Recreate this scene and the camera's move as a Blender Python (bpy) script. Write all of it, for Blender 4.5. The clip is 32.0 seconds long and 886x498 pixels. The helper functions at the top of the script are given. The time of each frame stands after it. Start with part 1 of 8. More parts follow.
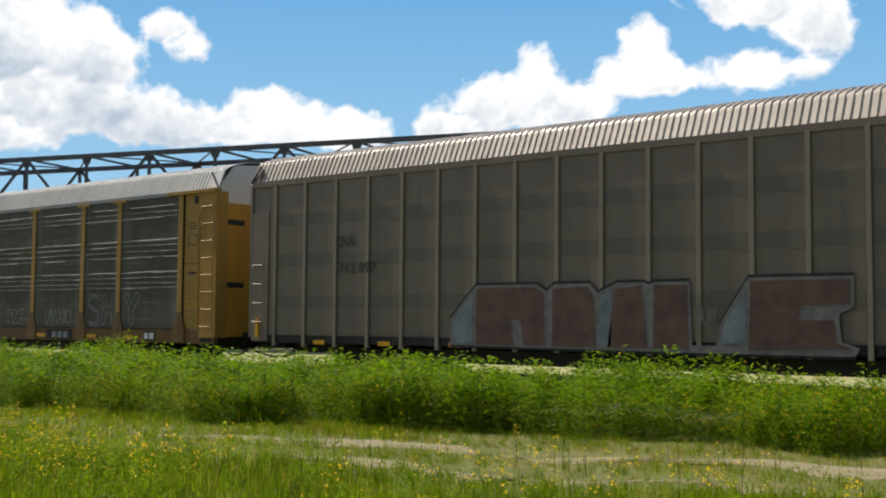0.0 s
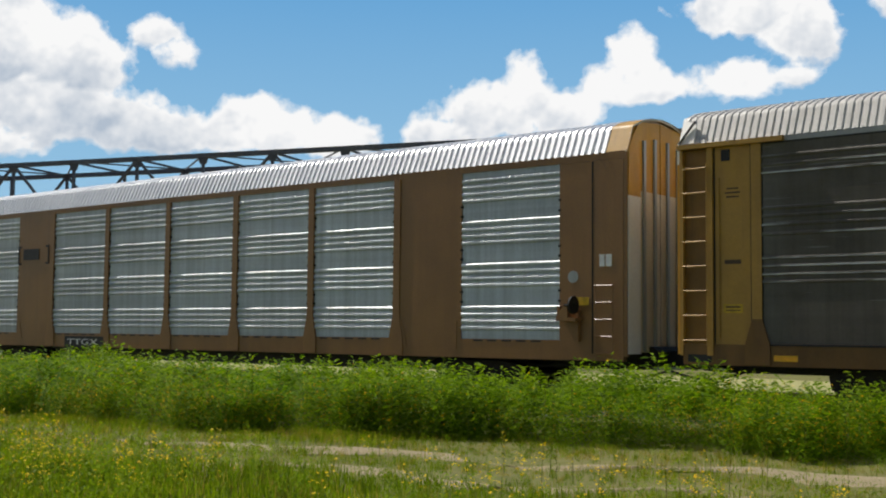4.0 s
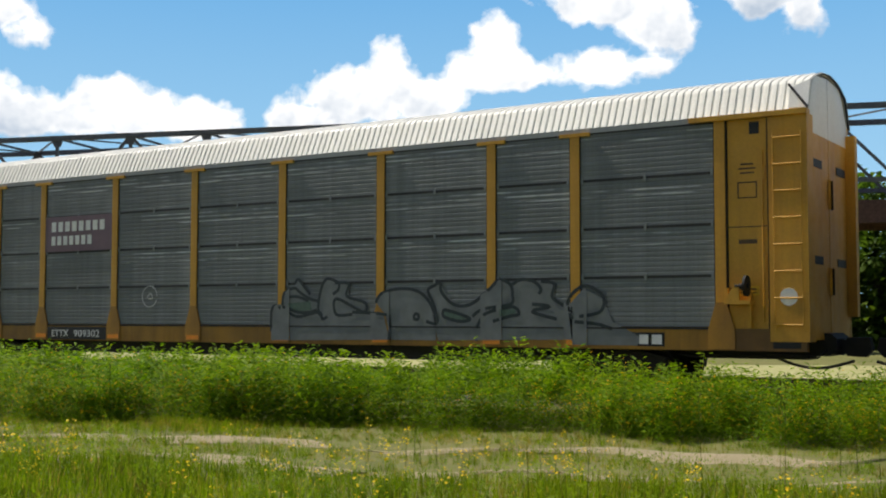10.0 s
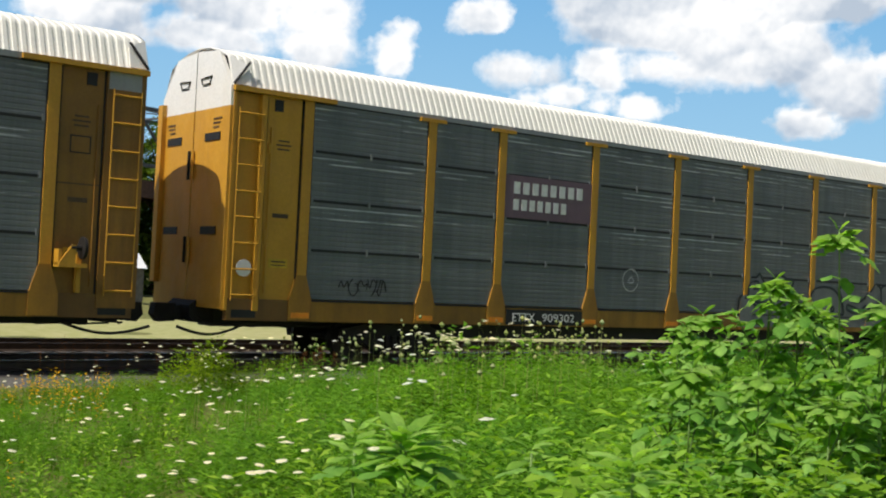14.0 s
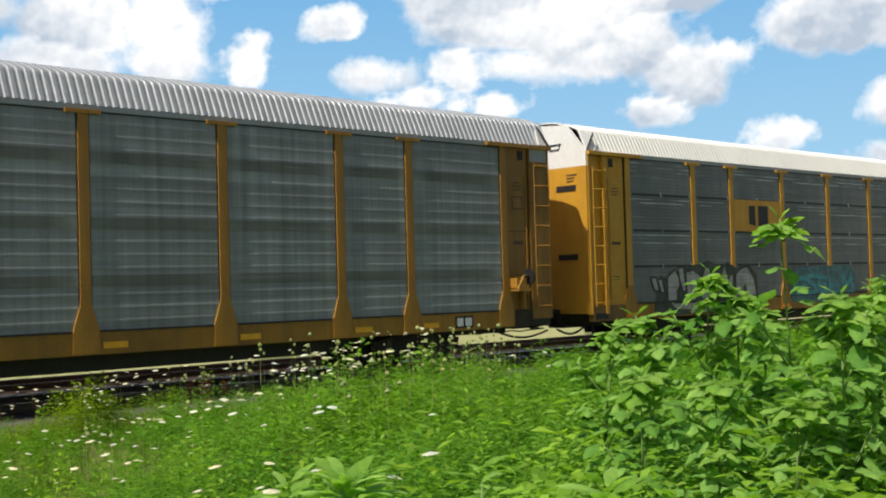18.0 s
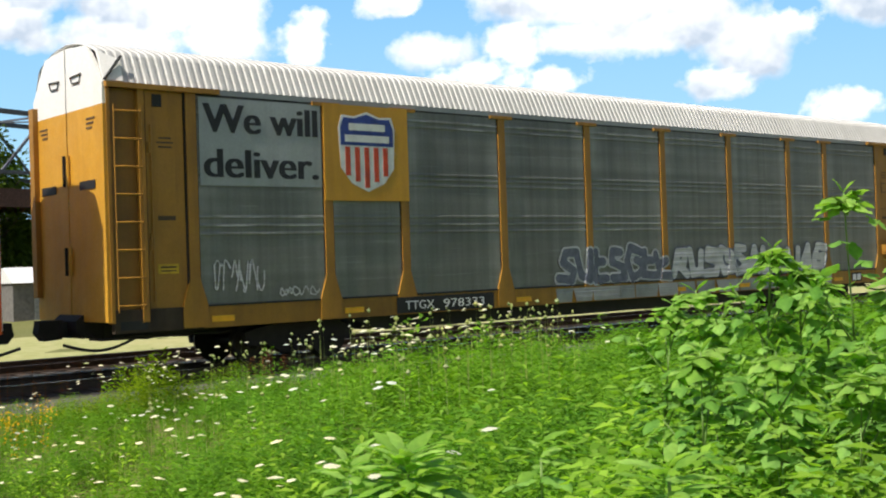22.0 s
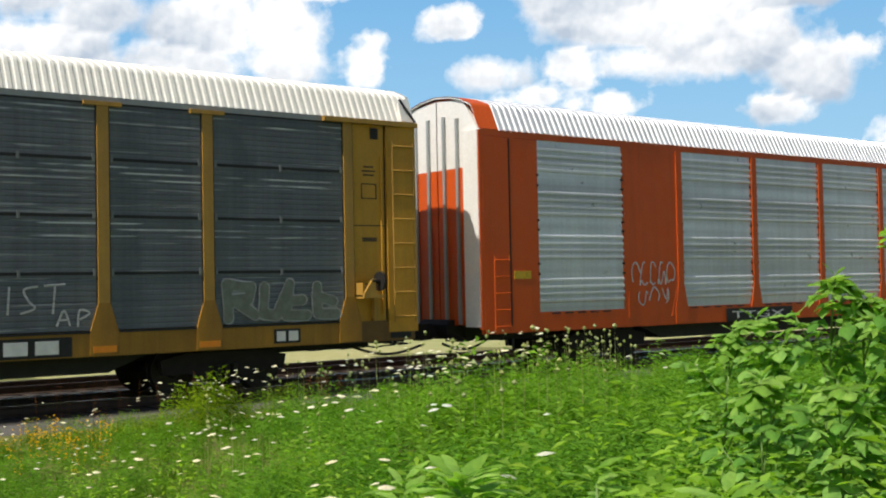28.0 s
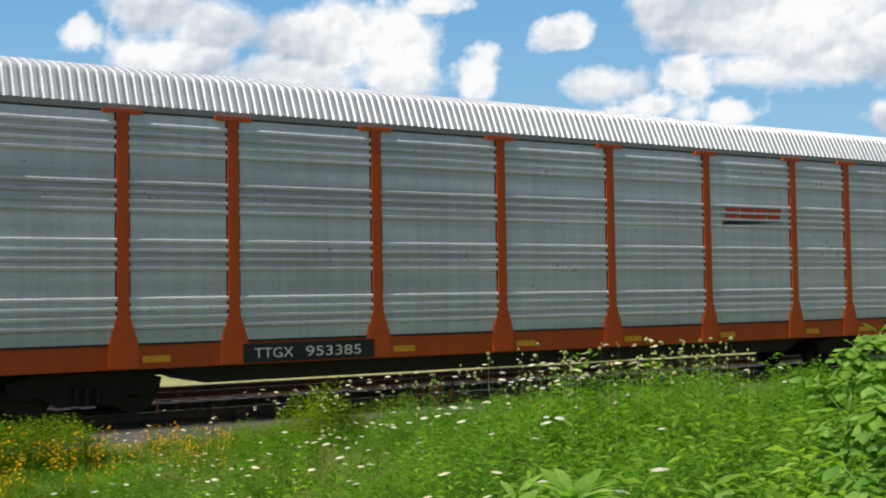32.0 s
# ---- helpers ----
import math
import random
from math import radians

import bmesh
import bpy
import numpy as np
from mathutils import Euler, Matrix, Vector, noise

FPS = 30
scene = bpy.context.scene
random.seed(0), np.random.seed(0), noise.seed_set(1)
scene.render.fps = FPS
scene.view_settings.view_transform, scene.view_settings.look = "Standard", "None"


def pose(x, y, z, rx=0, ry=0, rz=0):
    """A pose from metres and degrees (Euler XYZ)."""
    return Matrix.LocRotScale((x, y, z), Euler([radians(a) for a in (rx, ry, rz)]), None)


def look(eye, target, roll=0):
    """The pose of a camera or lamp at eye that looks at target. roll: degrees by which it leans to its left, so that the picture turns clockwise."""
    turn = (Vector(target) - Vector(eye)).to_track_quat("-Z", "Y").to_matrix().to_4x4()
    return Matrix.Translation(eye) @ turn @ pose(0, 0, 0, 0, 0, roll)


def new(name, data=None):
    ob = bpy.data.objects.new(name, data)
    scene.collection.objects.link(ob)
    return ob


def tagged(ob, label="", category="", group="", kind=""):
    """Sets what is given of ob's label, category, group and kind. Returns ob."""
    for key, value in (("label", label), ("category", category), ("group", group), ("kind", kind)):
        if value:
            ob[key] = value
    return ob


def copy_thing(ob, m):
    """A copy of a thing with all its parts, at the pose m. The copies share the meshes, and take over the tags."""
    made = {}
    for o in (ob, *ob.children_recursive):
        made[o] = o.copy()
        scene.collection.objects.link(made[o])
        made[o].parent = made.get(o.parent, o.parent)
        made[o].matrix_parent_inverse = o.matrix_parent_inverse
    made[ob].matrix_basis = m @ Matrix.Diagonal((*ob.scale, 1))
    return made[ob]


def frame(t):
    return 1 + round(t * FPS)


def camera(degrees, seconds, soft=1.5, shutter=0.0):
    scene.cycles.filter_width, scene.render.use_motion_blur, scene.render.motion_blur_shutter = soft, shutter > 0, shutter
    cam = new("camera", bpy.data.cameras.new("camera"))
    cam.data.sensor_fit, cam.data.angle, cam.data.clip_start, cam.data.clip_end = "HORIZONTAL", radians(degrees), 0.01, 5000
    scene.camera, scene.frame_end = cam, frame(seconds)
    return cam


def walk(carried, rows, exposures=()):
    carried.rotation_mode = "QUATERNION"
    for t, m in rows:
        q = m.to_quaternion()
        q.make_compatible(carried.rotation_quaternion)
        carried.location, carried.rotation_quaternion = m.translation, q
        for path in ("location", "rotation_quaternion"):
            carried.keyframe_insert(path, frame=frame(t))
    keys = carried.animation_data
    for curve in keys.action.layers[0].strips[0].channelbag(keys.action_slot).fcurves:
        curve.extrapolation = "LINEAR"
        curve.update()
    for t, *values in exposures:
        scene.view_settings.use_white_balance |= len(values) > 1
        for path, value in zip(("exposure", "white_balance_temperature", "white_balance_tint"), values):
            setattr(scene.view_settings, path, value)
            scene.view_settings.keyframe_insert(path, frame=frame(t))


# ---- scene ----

def eye(x, y, z, yaw, pitch, roll):
    """Camera pose: yaw clockwise from +Y, pitch up, roll, in degrees."""
    a, b = radians(yaw), radians(pitch)
    return look((x, y, z), (x + math.sin(a) * math.cos(b), y + math.cos(a) * math.cos(b), z + math.sin(b)), roll)


cam = camera(41.42, 32.0, soft=2.05)
walk(cam, [
    (0, eye(0.00, 0.00, 1.37, -39.78, 3.68, 0.45)),
    (0.5, eye(0.00, 0.00, 1.37, -41.14, 3.77, 0.38)),
    (1, eye(0.00, 0.00, 1.37, -42.00, 3.96, 0.57)),
    (1.5, eye(0.00, 0.00, 1.37, -42.24, 4.06, 0.32)),
    (2, eye(0.00, -0.00, 1.37, -42.22, 4.00, 0.52)),
    (2.5, eye(0.00, 0.00, 1.37, -41.75, 3.95, 0.53)),
    (3, eye(0.00, 0.00, 1.37, -41.16, 3.96, 0.45)),
    (3.5, eye(0.00, 0.00, 1.37, -40.03, 4.03, 0.42)),
    (4, eye(0.00, 0.00, 1.37, -39.20, 4.04, 0.55)),
    (4.5, eye(-0.00, 0.00, 1.37, -37.90, 4.16, 0.43)),
    (6.5, eye(-0.00, 0.00, 1.37, -34.96, 3.62, 0.78)),
    (7, eye(-0.00, 0.00, 1.37, -33.62, 3.48, 0.69)),
    (7.5, eye(-0.00, 0.00, 1.37, -31.28, 3.03, 0.40)),
    (8, eye(-0.00, 0.01, 1.37, -30.29, 3.55, -0.07)),
    (8.5, eye(-0.00, 0.01, 1.37, -31.43, 3.65, -0.25)),
    (9, eye(-0.00, 0.01, 1.37, -32.98, 3.66, -0.08)),
    (9.5, eye(-0.00, 0.01, 1.37, -33.02, 3.72, -0.16)),
    (10, eye(-0.00, 0.01, 1.37, -32.56, 3.37, 0.05)),
    (10.5, eye(-0.00, 0.01, 1.37, -32.09, 3.36, 0.29)),
    (11, eye(-0.14, 0.28, 1.39, -26.50, 3.27, 0.25)),
    (11.5, eye(-0.20, 0.52, 1.48, -15.69, 0.81, -0.23)),
    (12, eye(-0.09, 0.76, 1.57, -7.37, 3.11, -1.16)),
    (12.3, eye(-0.09, 0.83, 1.60, 1.15, 4.79, 0.06)),
    (13, eye(-0.02, 0.95, 1.63, 15.25, 4.29, -0.37)),
    (13.5, eye(0.12, 1.22, 1.68, 26.69, 3.96, 1.40)),
    (14, eye(0.35, 1.38, 1.74, 37.10, 1.42, 2.77)),
    (14.5, eye(0.46, 1.84, 1.76, 45.89, 2.04, 2.36)),
    (16.5, eye(0.49, 2.04, 1.82, 45.82, 1.88, -1.59)),
    (17, eye(0.49, 2.04, 1.82, 44.81, 1.85, -1.81)),
    (17.5, eye(0.49, 2.04, 1.82, 44.25, 1.76, -1.90)),
    (18, eye(0.49, 2.04, 1.82, 43.53, 1.74, -1.61)),
    (18.5, eye(0.49, 2.04, 1.82, 43.51, 1.57, -1.76)),
    (19, eye(0.49, 2.04, 1.82, 42.62, 0.96, -1.50)),
    (19.5, eye(0.49, 2.04, 1.82, 42.55, 0.80, -1.99)),
    (20, eye(0.49, 2.04, 1.82, 41.83, 0.92, -1.80)),
    (20.5, eye(0.49, 2.04, 1.82, 40.92, 1.04, -1.97)),
    (21, eye(0.49, 2.04, 1.82, 40.43, 0.62, -1.77)),
    (21.5, eye(0.49, 2.04, 1.82, 40.62, 0.60, -1.79)),
    (22, eye(0.49, 2.04, 1.82, 40.67, 0.65, -1.90)),
    (22.5, eye(0.49, 2.04, 1.82, 40.92, 0.69, -1.95)),
    (23, eye(0.49, 2.04, 1.82, 40.89, 0.41, -1.50)),
    (23.5, eye(0.49, 2.04, 1.82, 41.67, 0.55, -1.09)),
    (24, eye(0.49, 2.04, 1.82, 41.42, 2.09, 0.14)),
    (24.5, eye(0.49, 2.04, 1.82, 41.85, 1.73, 0.69)),
    (25, eye(0.49, 2.04, 1.82, 41.14, 1.96, 0.23)),
    (25.5, eye(0.49, 2.04, 1.82, 40.40, 1.95, -0.43)),
    (27.5, eye(0.49, 2.04, 1.82, 37.38, 2.10, -1.24)),
    (28, eye(0.49, 2.04, 1.82, 37.90, 1.83, -1.16)),
    (28.5, eye(0.49, 2.04, 1.82, 38.16, 1.90, -1.18)),
    (29, eye(0.49, 2.04, 1.83, 38.40, 1.93, -1.51)),
    (29.5, eye(0.49, 2.04, 1.83, 38.36, 1.94, -1.27)),
    (30, eye(0.49, 2.04, 1.83, 38.38, 2.19, -1.69)),
    (30.5, eye(0.49, 2.04, 1.83, 37.33, 2.25, -2.47)),
    (31, eye(0.49, 2.04, 1.83, 36.45, 2.19, -2.14)),
    (31.5, eye(0.49, 2.04, 1.83, 34.97, 2.30, -2.25)),
    (32, eye(0.49, 2.04, 1.83, 32.42, 2.46, -0.98)),
], exposures=((0,-0.08),(3,-0.15),(4.5,-0.28),(6.5,-0.2),(7,-0.14),(8,0.06),(9,0.03),(10.5,-0.02),(11.1,0.02),(11.7,0.5),(12.2,0.5),(13,0.0),(16.5,-0.13),(18,-0.05),(20,0.2),(22.5,0.26),(23.3,0.2),(24,0.0),(25.5,-0.13),(27.5,-0.06),(29,0.02),(31,-0.08),(32,-0.2)))

# Travel of the train along the track: seconds, metres
TRAVEL = [(0, -0.00), (1.5, 15.45), (3, 31.08), (4.5, 46.66), (6.5, 67.80), (8, 83.52), (9.5, 99.42), (11, 115.08), (12.3, 128.90), (13.5, 141.97), (14.5, 152.63), (16.5, 173.51), (18, 189.28), (19.5, 205.31), (21, 221.22), (22.5, 237.27), (24, 253.42), (25.5, 269.42), (27.5, 290.92), (29, 306.99), (30.5, 323.18), (32, 339.14)]
SIDE = 20.82  # the near side of the train

# ---- light ----
SUN = Vector((-1.86, -0.12, 2.6)).normalized()
world = bpy.data.worlds.new("sky")
scene.world = world
world.use_nodes = True
wn = world.node_tree.nodes
sky = wn.new("ShaderNodeTexSky")
sky.sky_type, sky.sun_disc = "NISHITA", False
sky.sun_elevation = math.asin(SUN.z)
sky.sun_rotation = math.atan2(SUN.x, SUN.y)
sky.air_density, sky.dust_density = 1.0, 1.8
wn["Background"].inputs["Strength"].default_value = 0.085
world.node_tree.links.new(sky.outputs[0], wn["Background"].inputs["Color"])
sun = new("sun", bpy.data.lights.new("sun", "SUN"))
sun.data.energy, sun.data.angle, sun.data.color = 4.9, radians(0.53), (1.0, 0.95, 0.86)
sun.matrix_world = look(SUN * 100, (0, 0, 0))


# ---- materials ----
def nodes_of(name):
    m = bpy.data.materials.new(name)
    m.use_nodes = True
    nt = m.node_tree
    return m, nt, nt.nodes["Principled BSDF"]


def noise_node(nt, scale, detail=4.0, rough=0.55, stretch=(1, 1, 1), coord="Object"):
    tc = nt.nodes.new("ShaderNodeTexCoord")
    mp = nt.nodes.new("ShaderNodeMapping")
    mp.inputs["Scale"].default_value = stretch
    nz = nt.nodes.new("ShaderNodeTexNoise")
    nz.inputs["Scale"].default_value, nz.inputs["Detail"].default_value, nz.inputs["Roughness"].default_value = scale, detail, rough
    nt.links.new(tc.outputs[coord], mp.inputs["Vector"])
    nt.links.new(mp.outputs[0], nz.inputs["Vector"])
    return nz.outputs["Fac"]


def ramp(nt, value, lo, hi, a=(0, 0, 0), b=(1, 1, 1)):
    r = nt.nodes.new("ShaderNodeValToRGB")
    r.color_ramp.elements[0].position, r.color_ramp.elements[1].position = lo, hi
    r.color_ramp.elements[0].color, r.color_ramp.elements[1].color = (*a, 1), (*b, 1)
    nt.links.new(value, r.inputs[0])
    return r.outputs[0]


def mix(nt, fac, a, b, mode="MIX"):
    n = nt.nodes.new("ShaderNodeMix")
    n.data_type, n.blend_type = "RGBA", mode
    for key, v in (("Factor", fac), ("A", a), ("B", b)):
        sock = [s for s in n.inputs if s.name == key and s.enabled][0]
        if isinstance(v, (int, float)):
            sock.default_value = v
        elif isinstance(v, tuple):
            sock.default_value = (*v, 1)
        else:
            nt.links.new(v, sock)
    return [s for s in n.outputs if s.enabled][0]


def bump(nt, bsdf, value, strength, distance):
    b = nt.nodes.new("ShaderNodeBump")
    b.inputs["Strength"].default_value, b.inputs["Distance"].default_value = strength, distance
    nt.links.new(value, b.inputs["Height"])
    nt.links.new(b.outputs[0], bsdf.inputs["Normal"])


def painted(name, base, worn, rough=0.5, metal=0.0, dirt=0.5, streak=0.6, scuff_glint=0.0, plaid=0.0, upright=1.0, crests=(), glint_col=(0.60, 0.62, 0.62), run_lo=0.47, dust=0.0):
    """Weathered sheet metal: base colour, run-down streaks and blotches of the worn colour, fine grain."""
    m, nt, p = nodes_of(name)
    streaks = ramp(nt, noise_node(nt, 1.6, 6, 0.65, (2.2, 1, 0.16)), 0.46, 0.78)
    blotch = ramp(nt, noise_node(nt, 0.55, 5, 0.6), 0.42, 0.75)
    grain = ramp(nt, noise_node(nt, 22, 3, 0.6), 0.3, 0.7, (0.92,) * 3, (1.05,) * 3)
    c = mix(nt, mix(nt, streak, (0, 0, 0), streaks), base, worn)
    c = mix(nt, mix(nt, dirt, (0, 0, 0), blotch), c, tuple(0.55 * w + 0.25 * b for w, b in zip(worn, base)))
    c = mix(nt, 1.0, c, grain, "MULTIPLY")
    if scuff_glint:
        # pale streaks: scuffed paint together with glints painted into the colour
        lines = ramp(nt, noise_node(nt, 1.0, 3, 0.5, (0.5, 1, 15)), 0.645, 0.68)
        c = mix(nt, mix(nt, scuff_glint, (0, 0, 0), lines), c, (0.58, 0.60, 0.60))
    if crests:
        # worn ridges with painted sun glints: short bright lines at fixed heights
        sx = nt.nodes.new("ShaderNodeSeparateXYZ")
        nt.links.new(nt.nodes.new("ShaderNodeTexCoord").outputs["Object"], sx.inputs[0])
        rubbed_glints = None
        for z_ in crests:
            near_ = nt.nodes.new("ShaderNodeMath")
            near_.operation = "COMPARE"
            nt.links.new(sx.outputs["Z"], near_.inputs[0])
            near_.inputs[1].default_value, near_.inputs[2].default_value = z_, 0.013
            if rubbed_glints is None:
                rubbed_glints = near_.outputs[0]
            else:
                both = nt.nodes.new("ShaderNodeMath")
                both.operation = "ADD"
                nt.links.new(rubbed_glints, both.inputs[0])
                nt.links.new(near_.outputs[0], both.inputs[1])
                rubbed_glints = both.outputs[0]
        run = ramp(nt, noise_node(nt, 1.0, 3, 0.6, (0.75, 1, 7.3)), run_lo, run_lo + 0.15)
        c = mix(nt, mix(nt, 1.0, rubbed_glints, run, "MULTIPLY"), c, glint_col)
    if dust:
        tg, sg_ = nt.nodes.new("ShaderNodeTexCoord"), nt.nodes.new("ShaderNodeSeparateXYZ")
        nt.links.new(tg.outputs["Generated"], sg_.inputs[0])
        side_ = nt.nodes.new("ShaderNodeMath")
        side_.operation = "PINGPONG"
        side_.inputs[1].default_value = 0.5
        nt.links.new(sg_.outputs["X"], side_.inputs[0])
        rim_ = mix(nt, 1.0, ramp(nt, side_.outputs[0], 0.02, 0.2, (dust,) * 3, (0, 0, 0)), ramp(nt, noise_node(nt, 1.4, 4, 0.6, (1, 1, 0.5)), 0.3, 0.65), "MULTIPLY")
        c = mix(nt, rim_, c, (0.42, 0.42, 0.38))
    if plaid:
        up_ = ramp(nt, noise_node(nt, 1.0, 4, 0.7, (5.5, 1, 0.12)), 0.35, 0.7, (1 - plaid * upright,) * 3, (1 + plaid * upright,) * 3)
        across = ramp(nt, noise_node(nt, 1.0, 3, 0.6, (0.05, 1, 3.2)), 0.35, 0.68, (1 - plaid,) * 3, (1 + plaid,) * 3)
        c = mix(nt, 1.0, mix(nt, 1.0, c, up_, "MULTIPLY"), across, "MULTIPLY")
    nt.links.new(c, p.inputs["Base Color"])
    p.inputs["Metallic"].default_value = metal
    nt.links.new(ramp(nt, noise_node(nt, 3, 4), 0.3, 0.75, (rough * 0.8,) * 3, (min(1, rough * 1.3),) * 3), p.inputs["Roughness"])
    bump(nt, p, noise_node(nt, 2.5, 5), 0.25, 0.012)
    return m


def plain(name, base, rough=0.7, metal=0.0, var=0.3, scale=6.0, bands=0.0):
    m, nt, p = nodes_of(name)
    if bands:
        bump(nt, p, noise_node(nt, 1.0, 3, 0.6, (0.06, 1, 11)), bands, 0.05)
    c = ramp(nt, noise_node(nt, scale, 5), 0.3, 0.72, tuple(b * (1 - var) for b in base), tuple(min(1, b * (1 + var)) for b in base))
    nt.links.new(c, p.inputs["Base Color"])
    p.inputs["Roughness"].default_value, p.inputs["Metallic"].default_value = rough, metal
    return m


def foliage(name, dark, light, through_=0.45, rough=0.6, single=False):
    """Leaves: diffuse and translucent, each leaf its own shade."""
    m, nt, p = nodes_of(name)
    if single:
        shade_ = nt.nodes.new("ShaderNodeObjectInfo").outputs["Random"]
    else:
        shade_ = nt.nodes.new("ShaderNodeNewGeometry").outputs["Random Per Island"]
    c = ramp(nt, shade_, 0.0, 1.0, dark, light)
    if single:
        c = mix(nt, ramp(nt, noise_node(nt, 5.0, 4), 0.35, 0.7), c, mix(nt, 1.0, c, (0.72, 0.8, 0.75), "MULTIPLY"))
    c = mix(nt, ramp(nt, noise_node(nt, 0.35, 3), 0.35, 0.7), c, mix(nt, 1.0, c, (1.28, 1.08, 0.75), "MULTIPLY"))
    c = mix(nt, 1.0, c, ramp(nt, noise_node(nt, 0.9, 3), 0.33, 0.66, (0.70, 0.74, 0.78), (1.12, 1.10, 1.0)), "MULTIPLY")
    nt.links.new(c, p.inputs["Base Color"])
    p.inputs["Roughness"].default_value = rough
    p.inputs["Specular IOR Level"].default_value = 0.1
    tr = nt.nodes.new("ShaderNodeBsdfTranslucent")
    nt.links.new(mix(nt, 1.0, c, (1.35, 1.5, 0.6), "MULTIPLY"), tr.inputs["Color"])
    ms = nt.nodes.new("ShaderNodeMixShader")
    ms.inputs[0].default_value = through_
    nt.links.new(p.outputs[0], ms.inputs[1])
    nt.links.new(tr.outputs[0], ms.inputs[2])
    nt.links.new(ms.outputs[0], nt.nodes["Material Output"].inputs["Surface"])
    return m


TIER_CRESTS = [1.2 + 0.952 * t + d for t in (1, 2, 3) for d in (0.83, 0.73, 0.62)]
FEW_CRESTS = [4.78, 4.66, 3.66, 3.56, 3.44, 2.78, 2.62, 2.47]
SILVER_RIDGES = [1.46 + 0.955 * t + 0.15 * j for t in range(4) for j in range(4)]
SILVER_GLINTS = [z + 0.022 for z in SILVER_RIDGES]
BAND_CRESTS = [4.73, 4.57, 4.42, 3.75, 3.6, 3.43, 3.26, 2.81, 2.66, 2.5, 2.36]
YELLOW = painted("yellow_paint", (0.62, 0.315, 0.026), (0.34, 0.155, 0.022), streak=0.5, dirt=0.4)
YELLOW_DULL = painted("faded_yellow_paint", (0.49, 0.27, 0.045), (0.25, 0.135, 0.04), dirt=0.6)
MAROON = painted("maroon_paint", (0.15, 0.022, 0.03), (0.08, 0.022, 0.025))
# darker copy of the maroon, with the shade on the car's ends painted in
MAROON_SHADE = painted("shaded_maroon_paint", (0.065, 0.013, 0.017), (0.035, 0.012, 0.013))
YELLOW_GRIMY = painted("grimy_ochre_paint", (0.42, 0.20, 0.024), (0.17, 0.08, 0.018), streak=0.75, dirt=0.7)
# grimy ochre, dark enough to hold the shade of the ladder recess too
YELLOW_SOOT_SHADE = painted("sooty_shaded_ochre_paint", (0.30, 0.145, 0.018), (0.10, 0.05, 0.014), streak=0.75, dirt=0.8)
YELLOW_SILL = painted("stained_yellow_sill", (0.44, 0.215, 0.022), (0.12, 0.06, 0.016), dirt=0.9, streak=0.6)
SOOT = painted("black_brown_grime", (0.05, 0.032, 0.016), (0.02, 0.015, 0.011), rough=0.8, dirt=0.8)
SILL_YELLOW = painted("grimy_yellow_sill", (0.22, 0.105, 0.02), (0.07, 0.038, 0.016), dirt=0.9, streak=0.5)
ORANGE = painted("orange_paint", (0.64, 0.09, 0.004), (0.40, 0.06, 0.006), dirt=0.25, streak=0.5)
BROWN = painted("brown_paint", (0.28, 0.14, 0.045), (0.17, 0.088, 0.036), rough=0.38, dirt=0.6, streak=0.45)
TAUPE = painted("grey_brown_paint", (0.235, 0.18, 0.14), (0.155, 0.122, 0.094), rough=0.42, dirt=0.5)
TAUPE_DARK = painted("grey_brown_bands", (0.175, 0.145, 0.115), (0.13, 0.105, 0.082), rough=0.42, dirt=0.5)
TAUPE_LIGHT = painted("grey_brown_posts", (0.32, 0.26, 0.20), (0.20, 0.155, 0.12))
PANEL_BLUE = painted("blue_grey_panels", (0.16, 0.173, 0.176), (0.12, 0.13, 0.13), rough=0.42, metal=0.05, scuff_glint=0.15, plaid=0.12, crests=TIER_CRESTS, dust=0.2)
PANEL_SLATE = painted("slate_panels", (0.125, 0.137, 0.157), (0.09, 0.097, 0.108), rough=0.5, metal=0.0, scuff_glint=0.3, plaid=0.12, crests=TIER_CRESTS, dust=0.15)
PANEL_GREY = painted("grey_panels", (0.27, 0.285, 0.29), (0.19, 0.195, 0.19), rough=0.45, metal=0.1, scuff_glint=0.08, plaid=0.22, dust=0.3)
PANEL_OLIVE = painted("olive_grey_panels", (0.145, 0.15, 0.135), (0.09, 0.09, 0.075), rough=0.5, metal=0.1, scuff_glint=0.12, plaid=0.2, crests=FEW_CRESTS, dust=0.5)
PANEL_WEATHERED = painted("weathered_grey_panels", (0.19, 0.195, 0.178), (0.12, 0.115, 0.095), rough=0.38, metal=0.2, dirt=0.45, scuff_glint=0.1, plaid=0.16, crests=FEW_CRESTS, glint_col=(0.45, 0.46, 0.45), run_lo=0.52, dust=0.6)
PANEL_DARK = painted("sooty_panels", (0.105, 0.09, 0.072), (0.055, 0.047, 0.038), rough=0.65, metal=0.0, dirt=0.6, scuff_glint=0.15, plaid=0.12, crests=BAND_CRESTS, dust=0.25)
PANEL_GREEN = painted("green_grey_panels", (0.084, 0.09, 0.076), (0.05, 0.053, 0.044), rough=0.5, metal=0.1, dirt=0.5, scuff_glint=0.15, plaid=0.22, crests=FEW_CRESTS, dust=0.18)
# the near-white crest lines of these two are painted highlights on the ridges
PANEL_SILVER = painted("galvanised_panels", (0.70, 0.735, 0.80), (0.49, 0.52, 0.57), rough=0.34, metal=0.4, dirt=0.35, streak=0.3, plaid=0.24, upright=0.3, crests=SILVER_GLINTS, glint_col=(0.92, 0.93, 0.94), run_lo=0.3)
